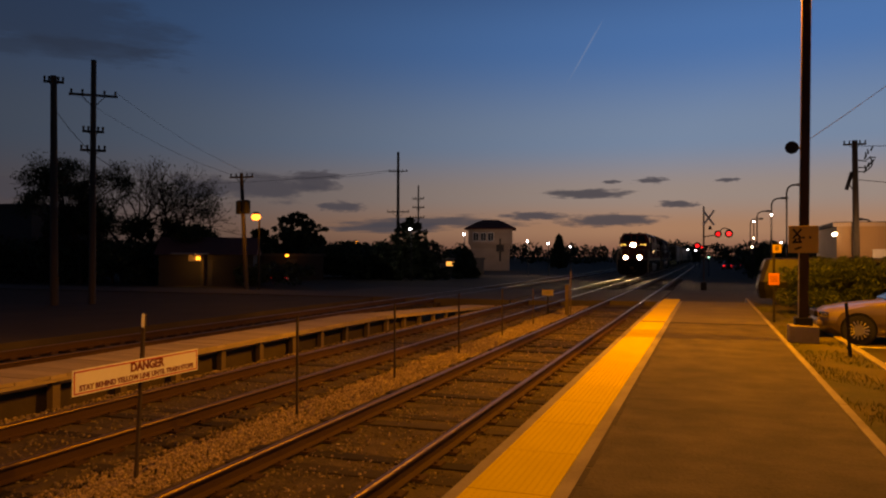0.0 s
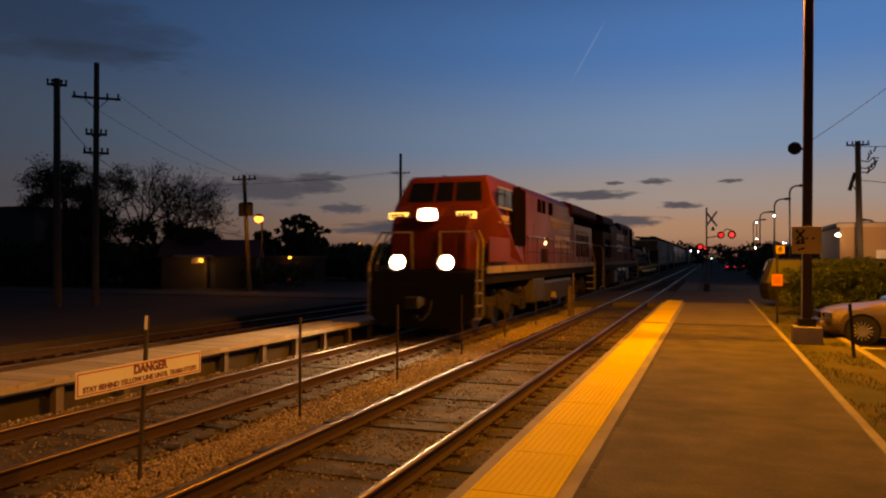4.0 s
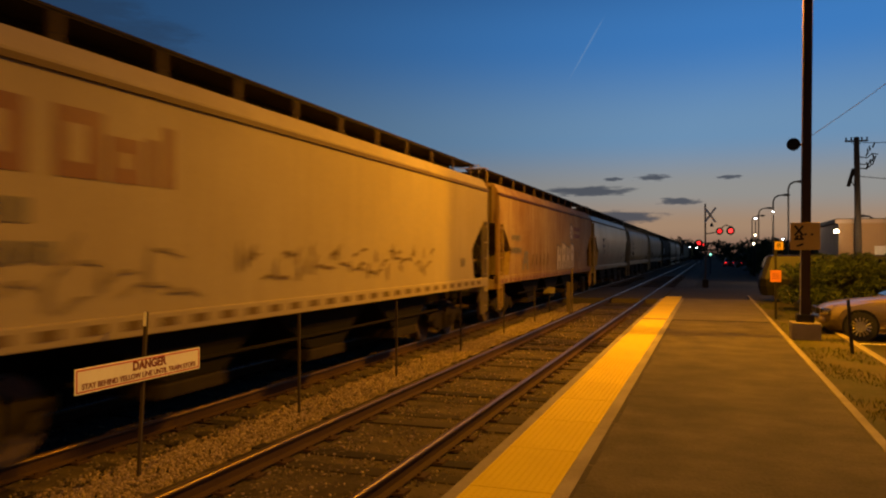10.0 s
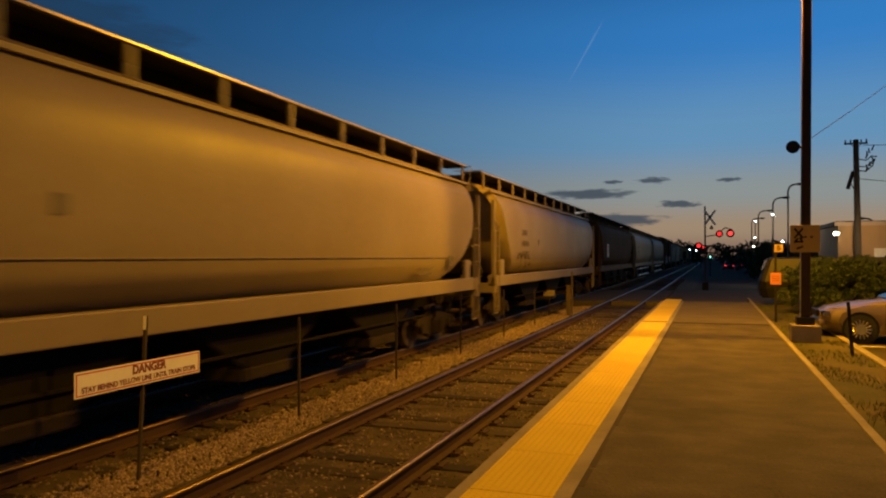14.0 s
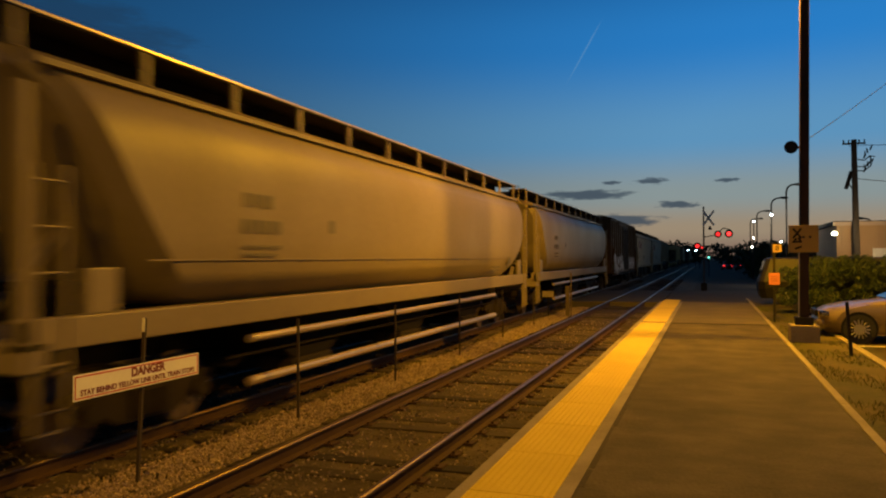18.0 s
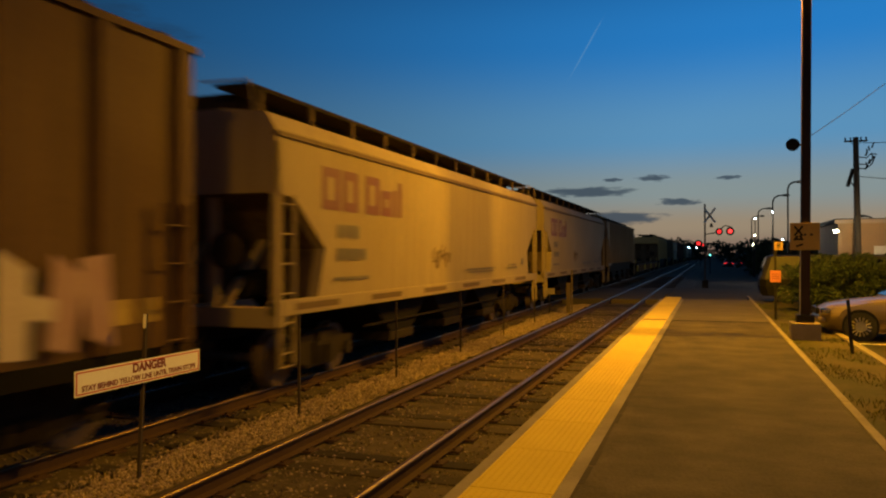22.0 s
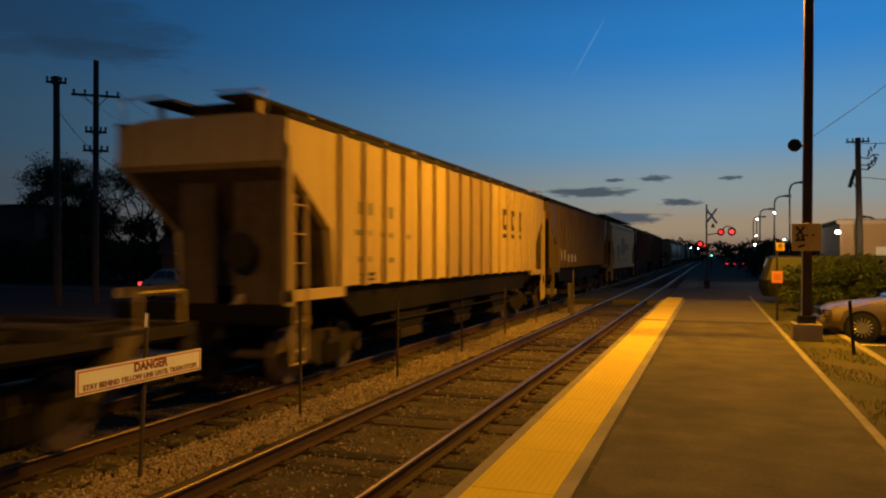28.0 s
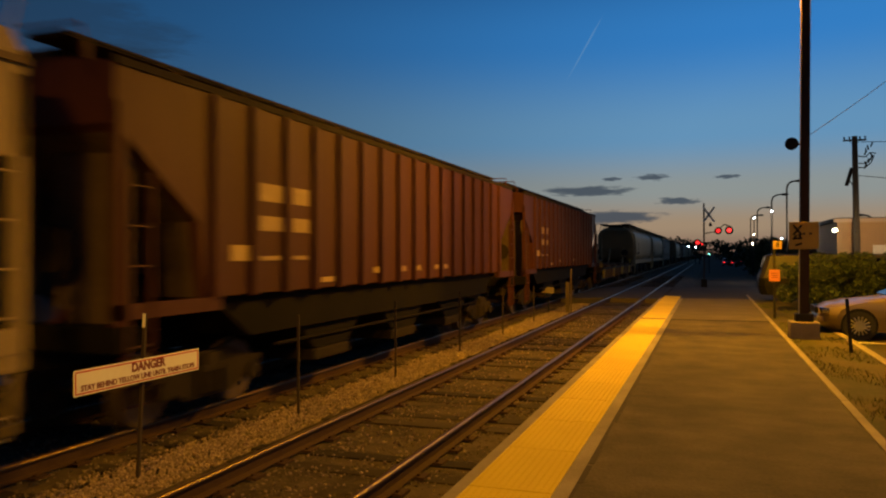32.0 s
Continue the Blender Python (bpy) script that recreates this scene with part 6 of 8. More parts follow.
            ladder(car, s * (W - 0.06), y + (0.12 if d > 0 else -0.48), 0.5, 2.9, paint, 0.05)
            bm = B()
            prism(bm, [(y + d * 0.12, 1.28), (y + d * 0.24, 1.28), (y + d * 1.55, 2.45), (y + d * 1.45, 2.5)], "x", s * 0.55 - 0.06, s * 0.55 + 0.06)
            part("end_brace", bm, paint, car)
            if kind in ("flat", "curved"):
                bm = B()
                box(bm, s * 0.42 - 0.07, s * 0.42 + 0.07, min(y + d * 0.10, y + d * 0.20), max(y + d * 0.10, y + d * 0.20), 1.3, 2.86)
                part("end_upright", bm, paint, car)
            bm = B()
            pipe(bm, [(s * (W - 0.05), y + d * 0.1, 1.1), (s * (W - 0.05), y + d * 0.14, 0.45), (s * (W - 0.05), y + d * 0.5, 0.45), (s * (W - 0.05), y + d * 0.55, 1.1)], 0.018, 5)
            part("stirrup_step", bm, paint, car)
        if kind != "ribbed":
            ladder(car, -1.45, y - d * 0.03, 1.35, 3.9, paint, axis="x", along=0.4)
        else:
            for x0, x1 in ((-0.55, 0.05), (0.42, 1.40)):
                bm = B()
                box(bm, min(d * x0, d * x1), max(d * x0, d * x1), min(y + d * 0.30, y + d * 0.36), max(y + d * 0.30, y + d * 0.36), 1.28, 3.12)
                part("end_plate", bm, end_grime_shade, car, "dark brown upright plate at the wagon's end")
        coupler(car, y, -d)
        bogie(car, y + d * 2.1)
    bm = B()
    rod(bm, (0.75, -0.02, 2.1), (0.75, -0.06, 2.1), 0.26, 16)
    part("brake_wheel", bm, truck_brown, car)
    bm = B()
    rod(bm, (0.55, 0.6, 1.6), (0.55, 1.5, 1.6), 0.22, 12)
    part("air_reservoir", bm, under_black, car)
    if extras:
        extras(car, L, W)
    return car


def digits(car, side, x, y0, y1, z0, z1, n, material, name="stencil"):
    """A row of n plain upright blocks, where small writing stands that cannot be read."""
    step = (y1 - y0) / n
    for k in range(n):
        cut = 0.12 * (z1 - z0) * (k % 3 == 1)
        bars(car, side, [(x, y0 + k * step, y0 + (k + 0.74) * step, z0 + cut, z1)], material, name)


def red_blocks(car, s, x, paint):
    # plain hollow blocks where the faded red lettering stands
    y = 1.30
    for w, h in ((0.60, 0.66), (0.54, 0.66), (0.0, 0), (0.58, 0.66), (0.44, 0.46), (0.16, 0.50), (0.16, 0.66)):
        if w:
            bars(car, s, [(x, y, y + w, 2.74, 2.74 + h)], lettering_red)
            if w > 0.3:
                bars(car, s, [(x + s * 0.003, y + 0.15, y + w * 0.64, 2.89, 2.74 + h - 0.15)], paint, "lettering_gap")
            y += w + 0.09
        else:
            y += 0.22
    digits(car, s, x, 1.80, 2.62, 2.30, 2.52, 4, grey_letter)
    digits(car, s, x, 1.80, 2.90, 1.94, 2.14, 6, grey_letter)


def sill_dashes(car, s, W, L, n, material):
    for k in range(n):
        y = 0.5 + k * (L - 1.0) / n
        bars(car, s, [(s * (W + 0.011), y, y + 0.52 * (L - 1.0) / n, 1.24, 1.34)], material, "sill_dash")


def scribble(car, W, material, label, seed, count, y0, y1, z0, z1, tall):
    """A worn tag of thin slanting strokes and short bows."""
    gr = random.Random(seed)
    for k in range(count):
        y, z = y0 + (y1 - y0) * (k + gr.uniform(0.1, 0.9)) / count, gr.uniform(z0, z1)
        h, a = gr.uniform(0.5, 1.0) * tall, gr.choice((gr.uniform(-0.25, 0.35), gr.uniform(1.0, 1.7)))
        dy, dz = 0.5 * h * math.cos(a), 0.5 * h * math.sin(a)
        ny, nz = -0.024 * math.sin(a), 0.024 * math.cos(a)
        by, bz = gr.uniform(0.5, 2.5) * ny, gr.uniform(0.5, 2.5) * nz
        bm = B()
        prism(bm, [(y - dy - ny, z - dz - nz), (y + by - ny, z + bz - nz), (y + dy, z + dz), (y + by + ny, z + bz + nz), (y - dy + ny * 0.5, z - dz + nz * 0.5)], "x", W - 0.001, W + 0.003 + 0.0004 * (k % 5))
        part("graffiti", bm, material, car, label)


def cp_marks(car, L, W):
    for x, s in ((W + 0.002, 1), (-W - 0.002, -1)):
        red_blocks(car, s, x, hopper_tan)
        digits(car, s, x, 1.7, 3.0, 1.62, 1.68, 8, grey_letter)
        digits(car, s, x, L - 4.0, L - 2.8, 1.62, 1.67, 6, grey_letter)
        bars(car, s, [(x, L - 2.3, L - 2.05, 1.72, 1.92)], grey_letter, "stencil")
        sill_dashes(car, s, W, L, 6, hopper_brown)
    scribble(car, W, hopper_brown, "worn thin painted scribble", 6, 13, 6.2, 7.4, 1.86, 2.12, 0.44)
    bars(car, 1, [(W + 0.003, 8.6, 11.2, 1.66, 1.69), (W + 0.002, 8.7, 11.0, 1.58, 1.61), (W + 0.002, 12.6, 13.6, 1.72, 1.75)], grey_letter, "stencil")


def tagged_marks(car, L, W):
    for x, s in ((W + 0.002, 1), (-W - 0.002, -1)):
        red_blocks(car, s, x, hopper_grey)
        bars(car, s, [(x, L - 2.3, L - 2.05, 1.72, 1.92)], grey_letter, "stencil")
        sill_dashes(car, s, W, L, 30, hopper_brown)
    scribble(car, W, graffiti_faint, "faded grey painted tag", 16, 20, 1.7, 4.8, 1.55, 2.15, 0.55)
    scribble(car, W, hopper_brown, "faded dark bowed strokes of a tag", 17, 34, 5.6, 12.8, 1.68, 2.08, 0.42)
    scribble(car, W, hopper_brown, "faded dark bowed strokes of a tag", 18, 12, 5.9, 12.4, 1.98, 2.1, 0.34)


def stencil_marks(car, L, W):
    for x, s in ((W + 0.001, 1), (-W - 0.001, -1)):
        digits(car, s, x, 3.3, 4.0, 2.70, 2.88, 4, grey_letter)
        digits(car, s, x, 3.25, 4.2, 2.36, 2.54, 6, grey_letter)
        digits(car, s, x, 3.3, 4.2, 2.16, 2.21, 8, grey_letter)
        digits(car, s, x, 3.3, 4.1, 2.06, 2.10, 7, grey_letter)
        bars(car, s, [(x, 5.6, 5.75, 2.42, 2.62), (x, L - 2.5, L - 2.2, 1.85, 2.05)], grey_letter, "stencil")
        digits(car, s, x, L - 4.4, L - 3.4, 1.75, 1.80, 7, grey_letter)
        digits(car, s, x, L - 4.3, L - 3.5, 1.66, 1.70, 6, grey_letter)


def bowed_marks(car, L, W):
    stencil_marks(car, L, W)
    # three bows of a dark tag and the grime below it
    for k in range(3):
        bm = B()
        pts = [(2.95 + 0.5 * k + 0.24 * math.cos(q), 1.95 + 0.20 * math.sin(q)) for q in (math.pi * (1 - j / 9) for j in range(10))]
        tube(bm, [(W - 0.006, y, z) for y, z in pts], 0.014, 5)
        part("graffiti", bm, dark_wood, car, "dark bowed painted strokes")
    scribble(car, W - 0.012, dark_wood, "dark painted strokes", 31, 8, 2.9, 4.5, 1.66, 1.86, 0.26)


def rusty_marks(car, L, W):
    x = W + 0.002
    digits(car, 1, x, 1.5, 2.6, 2.42, 2.60, 5, grey_letter)
    digits(car, 1, x, 1.45, 2.75, 2.04, 2.22, 6, grey_letter)
    # a row of tall pale letters with dark outlines
    for k in range(4):
        y, q = 8.55 + k * 0.98, 0.10 * (k % 2)
        shapes = [[(y, 1.42), (y + 0.26, 1.42), (y + 0.40, 2.30 + q), (y + 0.12, 2.34 + q)], [(y + 0.50, 1.42), (y + 0.78, 1.42), (y + 0.84, 2.26 + q), (y + 0.60, 2.30 + q)],
                  [(y + 0.2, 1.76), (y + 0.66, 1.72), (y + 0.70, 1.96), (y + 0.24, 2.0)]] + ([[(y + 0.16, 2.14 + q), (y + 0.70, 2.10 + q), (y + 0.72, 2.30 + q), (y + 0.2, 2.36 + q)]] if k % 2 else [])
        for j, pts in enumerate(shapes):
            cy, cz = sum(p[0] for p in pts) / 4, sum(p[1] for p in pts) / 4
            for grow, mat, out in ((0.07, grey_letter, 0.0), (0.0, graffiti_pale, 0.003)):
                bm = B()
                prism(bm, [(p[0] + math.copysign(grow, p[0] - cy), p[1] + math.copysign(grow, p[1] - cz)) for p in pts], "x", x + out + 0.0005 * j, x + out + 0.003 + 0.0005 * j)
                part("graffiti", bm, mat, car, "tall pale painted tag with dark edges")
    scribble(car, W, grey_letter, "dark tangled painted strokes", 41, 14, 12.6, 14.3, 1.6, 2.2, 0.4)
    # a dark angular tag
    for pts in ([(2.78, 1.50), (3.02, 1.50), (3.42, 2.12), (3.12, 2.12)], [(3.22, 2.12), (3.66, 2.12), (3.62, 1.98), (3.3, 1.98)], [(3.40, 2.0), (3.62, 2.0), (3.66, 1.52), (3.44, 1.52)], [(3.05, 1.72), (3.5, 1.72), (3.5, 1.82), (3.1, 1.82)]):
        bm = B()
        prism(bm, pts, "x", x, x + 0.004)
        part("graffiti", bm, grey_letter, car, "dark angular painted tag")
    for k in range(5):
        bm = B()
        prism(bm, [(4.2 + k * 0.62, 1.62), (4.34 + k * 0.62, 1.62), (4.44 + k * 0.62, 2.0 + 0.05 * (k % 2)), (4.30 + k * 0.62, 2.02)], "x", x, x + 0.004)
        part("graffiti", bm, hopper_brown, car, "faint painted strokes")
    # a round emblem with a pale field, and two faded red lines beside it
    for r, mat, out in ((0.40, grey_letter, 0.0), (0.29, graffiti_pale, 0.003), (0.13, grey_letter, 0.006)):
        bm = B()
        prism(bm, [(11.75 + r * 0.95 * math.cos(q), 2.95 + r * math.sin(q)) for q in (2 * math.pi * j / 24 for j in range(24))], "x", x + out, x + out + 0.003)
        part("emblem", bm, mat, car, "faded round emblem")
    for z in (3.02, 2.72):
        digits(car, 1, x, 12.35, 13.9, z, z + 0.16, 7, lettering_red, "lettering")
    for k in range(34):
        bars(car, 1, [(W + 0.012, 0.2 + k * L / 34, 0.2 + k * L / 34 + 0.24, 1.20, 1.30)], lettering_red, "sill_stripe")


def placard_marks(car, L, W):
    for x, s in ((W + 0.002, 1), (-W - 0.002, -1)):
        bars(car, s, [(x, 3.2, 3.95, 2.0, 2.75)], placard_white, "placard")
        bars(car, s, [(x + s * 0.003, 3.3, 3.85, 2.55, 2.62), (x + s * 0.003, 3.3, 3.85, 2.3, 2.36)], grey_letter, "stencil")


def piped(car, L, W):
    stencil_marks(car, L, W)
    for s in (-1, 1):
        for z, r in ((0.98, 0.055), (0.42, 0.065)):
            bm = B()
            rod(bm, (s * 1.44, 3.6, z), (s * 1.44, L - 3.6, z), r, 10)
            part("unloading_pipe", bm, pipe_tan, car, "long shiny unloading pipe")


def big_marks(car, L, W):
    for x, s in ((W + 0.022, 1), (-W - 0.022, -1)):
        for k in range(3):
            y = L - 5.6 + k * 0.98
            bars(car, s, [(x - s * 0.07, y, y + 0.52, 2.75, 3.35), (x - s * 0.07, y, y + 0.55, 2.52, 2.64)], dark_wood)
            bars(car, s, [(x - s * 0.067, y + 0.15, y + 0.40, 2.90, 3.18)], hopper_yellow, "lettering_gap")
        for k, (w, z) in enumerate(((0.55, 2.72), (0.45, 2.70), (0.6, 2.36), (0.5, 2.34), (0.4, 2.33), (0.5, 1.9), (0.5, 1.88))):
            y = (2.3, 3.3, 2.2, 3.25, 4.2, 2.3, 3.3)[k]
            bars(car, s, [(x - s * 0.07, y, y + w, z, z + (0.22 if k < 2 else 0.1))], grey_letter, "stencil")
        bars(car, s, [(x - s * 0.07, 2.4, 2.95, 1.66, 1.72), (x - s * 0.07, 2.4, 2.95, 1.58, 1.62)], black_paint, "stencil")


def red_marks(car, L, W):
    for x, s in ((W + 0.022, 1), (-W - 0.022, -1)):
        for y, w, z, h in ((2.6, 0.62, 2.75, 0.24), (3.45, 0.45, 2.75, 0.24), (2.6, 0.62, 2.35, 0.2), (3.45, 0.45, 2.35, 0.2), (2.6, 0.5, 1.95, 0.06), (3.45, 0.4, 1.95, 0.06)):
            bars(car, s, [(x - s * 0.07, y, y + w, z, z + h)], boxcar_letter, "stencil")
        bars(car, s, [(x - s * 0.07, 1.95, 2.4, 1.95, 2.15), (x - s * 0.07, 4.3, 4.7, 1.60, 1.68)], sign_yellow, "stencil")
        for y in (6.2, 7.5, 8.3, 9.4, 10.0):
            bars(car, s, [(x - s * 0.07, y, y + 0.22, 1.7, 1.8)], boxcar_letter, "stencil")


def patch_marks(car, L, W):
    for x, s in ((W + 0.002, 1), (-W - 0.002, -1)):
        bars(car, s, [(x, 2.75, 4.2, 1.84, 2.62), (x, 5.13, 7.07, 2.03, 3.14), (x, 7.07, 9.35, 2.33, 2.80)], patch_grey, "repaint_patch")
        bars(car, s, [(x + s * 0.003, 2.85, 4.1, 2.32, 2.40), (x + s * 0.003, 2.85, 4.1, 1.90, 2.10)], grey_letter, "stencil")
        digits(car, s, x, 2.75, 4.5, 1.70, 1.75, 9, grey_letter)
        digits(car, s, x, 2.75, 4.4, 1.58, 1.63, 8, grey_letter)
        digits(car, s, x, 5.4, 9.2, 1.72, 1.76, 12, grey_letter)
        digits(car, s, x, 5.4, 7.6, 1.63, 1.67, 8, grey_letter)
        bars(car, s, [(x, 4.5, 4.62, 2.1, 2.4), (x, L - 2.0, L - 1.75, 1.8, 2.0)], grey_letter, "stencil")


def white_marks(car, L, W):
    for x, s in ((W + 0.022, 1), (-W - 0.022, -1)):
        for k in range(5):
            bars(car, s, [(x - s * 0.07, 2.3 + k * 0.75, 2.85 + k * 0.75, 1.72 if k > 1 else 1.80, 2.05 if k > 1 else 2.25)], placard_white, "stencil")


def faint_marks(car, L, W):
    for x, s in ((W - 0.046, 1), (-W + 0.046, -1)):
        for k in range(3):
            bars(car, s, [(x, 3.3 + k * 1.0, 3.75 + k * 1.0, 2.25, 2.38), (x, 3.3 + k * 1.0, 3.7 + k * 1.0, 1.78, 1.88)], hopper_brown, "stencil")
    scribble(car, W - 0.047, hopper_brown, "faint dark painted strokes", 51, 26, 3.2, 11.5, 1.62, 2.30, 0.36)


def boxcar(L):
    car = thing("boxcar", (0, 0, 0), "rust-brown ribbed steel boxcar covered in pale graffiti", "freight wagon", "wagons of the freight train")
    W = 1.55
    bm = B()
    box(bm, -W + 0.05, W - 0.05, 0, L, 1.0, 4.36)
    part("body", bm, boxcar_brown, car)
    bm = B()
    prism(bm, [(-W, 4.36), (W, 4.36), (W, 4.44), (0.9, 4.61), (0, 4.66), (-0.9, 4.61), (-W, 4.44)], "y", -0.05, L + 0.05)
    part("roof", bm, boxcar_brown, car)
    for k in range(14):
        bm = B()
        y = 0.5 + k * (L - 1) / 13
        prism(bm, [(-W, 4.44), (-0.9, 4.62), (0, 4.67), (0.9, 4.62), (W, 4.44), (W, 4.47), (0.9, 4.655), (0, 4.705), (-0.9, 4.655), (-W, 4.47)], "y", y - 0.04, y + 0.04)
        part("roof_rib", bm, boxcar_brown, car)
    d0, d1 = 6.45, 9.35
    for s in (-1, 1):
        for k in range(14):
            y = 0.47 + k * 1.16
            if d0 - 0.3 < y < d1:
                continue
            bm = B()
            box(bm, min(s * (W - 0.06), s * (W + 0.03)), max(s * (W - 0.06), s * (W + 0.03)), y - 0.07, y + 0.07, 1.05, 4.36, bevel=0.015)
            part("side_post", bm, boxcar_brown, car)
        bm = B()
        box(bm, s * (W - 0.02) - 0.045, s * (W - 0.02) + 0.045, d0, d1, 1.12, 4.14, bevel=0.015)
        door = part("door", bm, boxcar_dark, car, "sliding steel door with locking bars")
        for z in (1.6, 2.2, 2.85, 3.45, 3.85):
            bm = B()
            box(bm, s * (W + 0.035) - 0.02, s * (W + 0.035) + 0.02, d0 + 0.1, d1 - 0.1, z - 0.05, z + 0.05)
            part("door_rib", bm, boxcar_dark, door)
        for y in (d0 + 0.35, d0 + 1.1, d0 + 1.9, d0 + 2.65):
            bm = B()
            rod(bm, (s * (W + 0.07), y, 1.2), (s * (W + 0.07), y, 3.95), 0.022, 6)
            part("lock_bar", bm, truck_brown, door)
        bm = B()
        box(bm, s * W - 0.04, s * W + 0.06, d0 - 3.1, d1 + 0.2, 1.02, 1.10)
        box(bm, s * W - 0.04, s * W + 0.06, d0 - 3.1, d1 + 0.2, 4.15, 4.23)
        part("door_track", bm, boxcar_brown, car)
        bm = B()
        box(bm, s * (W - 0.1), s * W, 0, L, 0.86, 1.04)
        part("side_sill", bm, under_black, car)
    for y, d in ((0.0, -1), (L, 1)):
        for k in range(9):
            bm = B()
            z = 1.25 + k * 0.33
            box(bm, -W + 0.12, W - 0.12, min(y, y + d * 0.055), max(y, y + d * 0.055), z, z + 0.17, bevel=0.02)
            part("end_corrugation", bm, boxcar_brown, car)
        coupler(car, y, d)
        bogie(car, y - d * 2.0)
        for s in (-1, 1):
            ladder(car, s * (W - 0.02), y + (0.2 if d < 0 else -0.6), 0.95, 2.6, boxcar_brown, 0.07)
    bm = B()
    box(bm, -0.2, 0.2, 0.0, L, 0.74, 1.0)
    box(bm, -1.3, 1.3, 4.0, L - 4.0, 0.82, 1.0)
    part("centre_sill", bm, under_black, car)
    x = W + 0.034
    # plain light blocks where the road's initials stand
    for y in (0.85, 1.88, 3.05):
        bars(car, 1, [(W - 0.048, y, y + 0.15, 3.02, 3.62), (W - 0.048, y + 0.15, y + 0.52, 3.48, 3.62), (W - 0.048, y + 0.15, y + 0.52, 3.02, 3.16)], boxcar_letter)
    bars(car, 1, [(W - 0.048, 0.8, 1.45, 2.45, 2.58), (W - 0.048, 1.85, 2.5, 2.45, 2.58), (W - 0.048, 3.0, 3.7, 2.45, 2.56), (W - 0.048, 0.1, 0.36, 2.9, 2.96), (W - 0.048, 0.1, 0.36, 3.1, 3.16)], boxcar_letter, "stencil")
    bars(car, 1, [(W - 0.048, 5.72, 5.9, 2.2, 2.42)], placard_white, "placard")
    bars(car, 1, [(W - 0.048, 14.35, 14.8, 1.32, 1.58), (W - 0.048, 14.95, 15.2, 1.32, 1.58)], flat_yellow, "painted_patch")
    # a tall pale tag in block strokes, a green patch before it and a pink tag beyond the door
    strokes = [((0.75, 2.12), (1.1, 2.24), (1.75, 2.22), (2.15, 1.98), (2.30, 1.60), (1.95, 1.55), (1.6, 1.70), (0.95, 1.66)),
               ((1.35, 1.66), (1.75, 1.66), (1.70, 1.05), (1.25, 1.05)),
               ((1.80, 1.55), (2.35, 1.60), (2.75, 0.98), (2.65, 0.86), (2.1, 1.0), (1.9, 1.3)),
               ((2.75, 2.05), (3.15, 2.0), (3.05, 1.1), (2.6, 1.08)), ((3.1, 1.98), (3.55, 2.02), (3.6, 1.6), (3.15, 1.5)),
               ((3.1, 1.45), (3.7, 1.3), (3.75, 0.98), (3.05, 1.0)), ((3.85, 2.08), (4.4, 2.08), (4.5, 1.15), (4.0, 1.12)),
               ((4.6, 2.15), (4.95, 2.2), (5.0, 1.7), (4.6, 1.6)), ((4.55, 1.55), (5.2, 1.6), (5.3, 1.12), (4.7, 1.08)),
               ((5.35, 2.1), (5.8, 2.15), (5.75, 1.3), (5.3, 1.25)), ((5.8, 1.6), (6.3, 1.75), (6.2, 1.15), (5.7, 1.12)), ((6.3, 1.4), (6.5, 1.45), (6.5, 1.1), (6.25, 1.1))]
    for k, pts in enumerate(strokes):
        bm = B()
        prism(bm, pts, "x", x, x + 0.004 + 0.001 * (k % 3))
        part("graffiti", bm, graffiti_pale, car, "pale block-stroke painted tag")
    for y, z, w in ((2.2, 1.0, 0.24), (3.2, 1.12, 0.18), (3.5, 1.1, 0.15), (4.9, 1.2, 0.18), (6.0, 1.2, 0.16), (1.2, 1.18, 0.5)):
        bm = B()
        blob(bm, y, z, x + 0.007, w, 0.09, int(y * 10), n=9)
        part("graffiti", bm, lettering_red, car, "red painted fill")
    for k, (y, z, w, h) in enumerate(((0.45, 1.42, 0.5, 0.34), (0.95, 1.4, 0.3, 0.42))):
        bm = B()
        blob(bm, y, z, x + 0.002 * k, w, h, 70 + k)
        part("graffiti", bm, graffiti_green, car, "dull green painted patch")
    for k in range(9):
        bm = B()
        y = 10.15 + k * 0.5
        lean = 0.12 * math.sin(k * 2.1)
        prism(bm, [(y, 1.15 + 0.05 * (k % 3)), (y + 0.34, 1.12), (y + 0.36 + lean, 2.05 - 0.07 * (k % 4)), (y + lean, 2.1 - 0.05 * (k % 3))], "x", x, x + 0.005)
        part("graffiti", bm, graffiti_pink if k % 3 else graffiti_pale, car, "pink and white painted tag")
        if k % 2:
            bm = B()
            prism(bm, [(y - 0.25, 1.5), (y + 0.1, 1.42), (y + 0.12, 1.62), (y - 0.22, 1.72)], "x", x, x + 0.007)
            part("graffiti", bm, graffiti_pale, car, "pink and white painted tag")
    return car


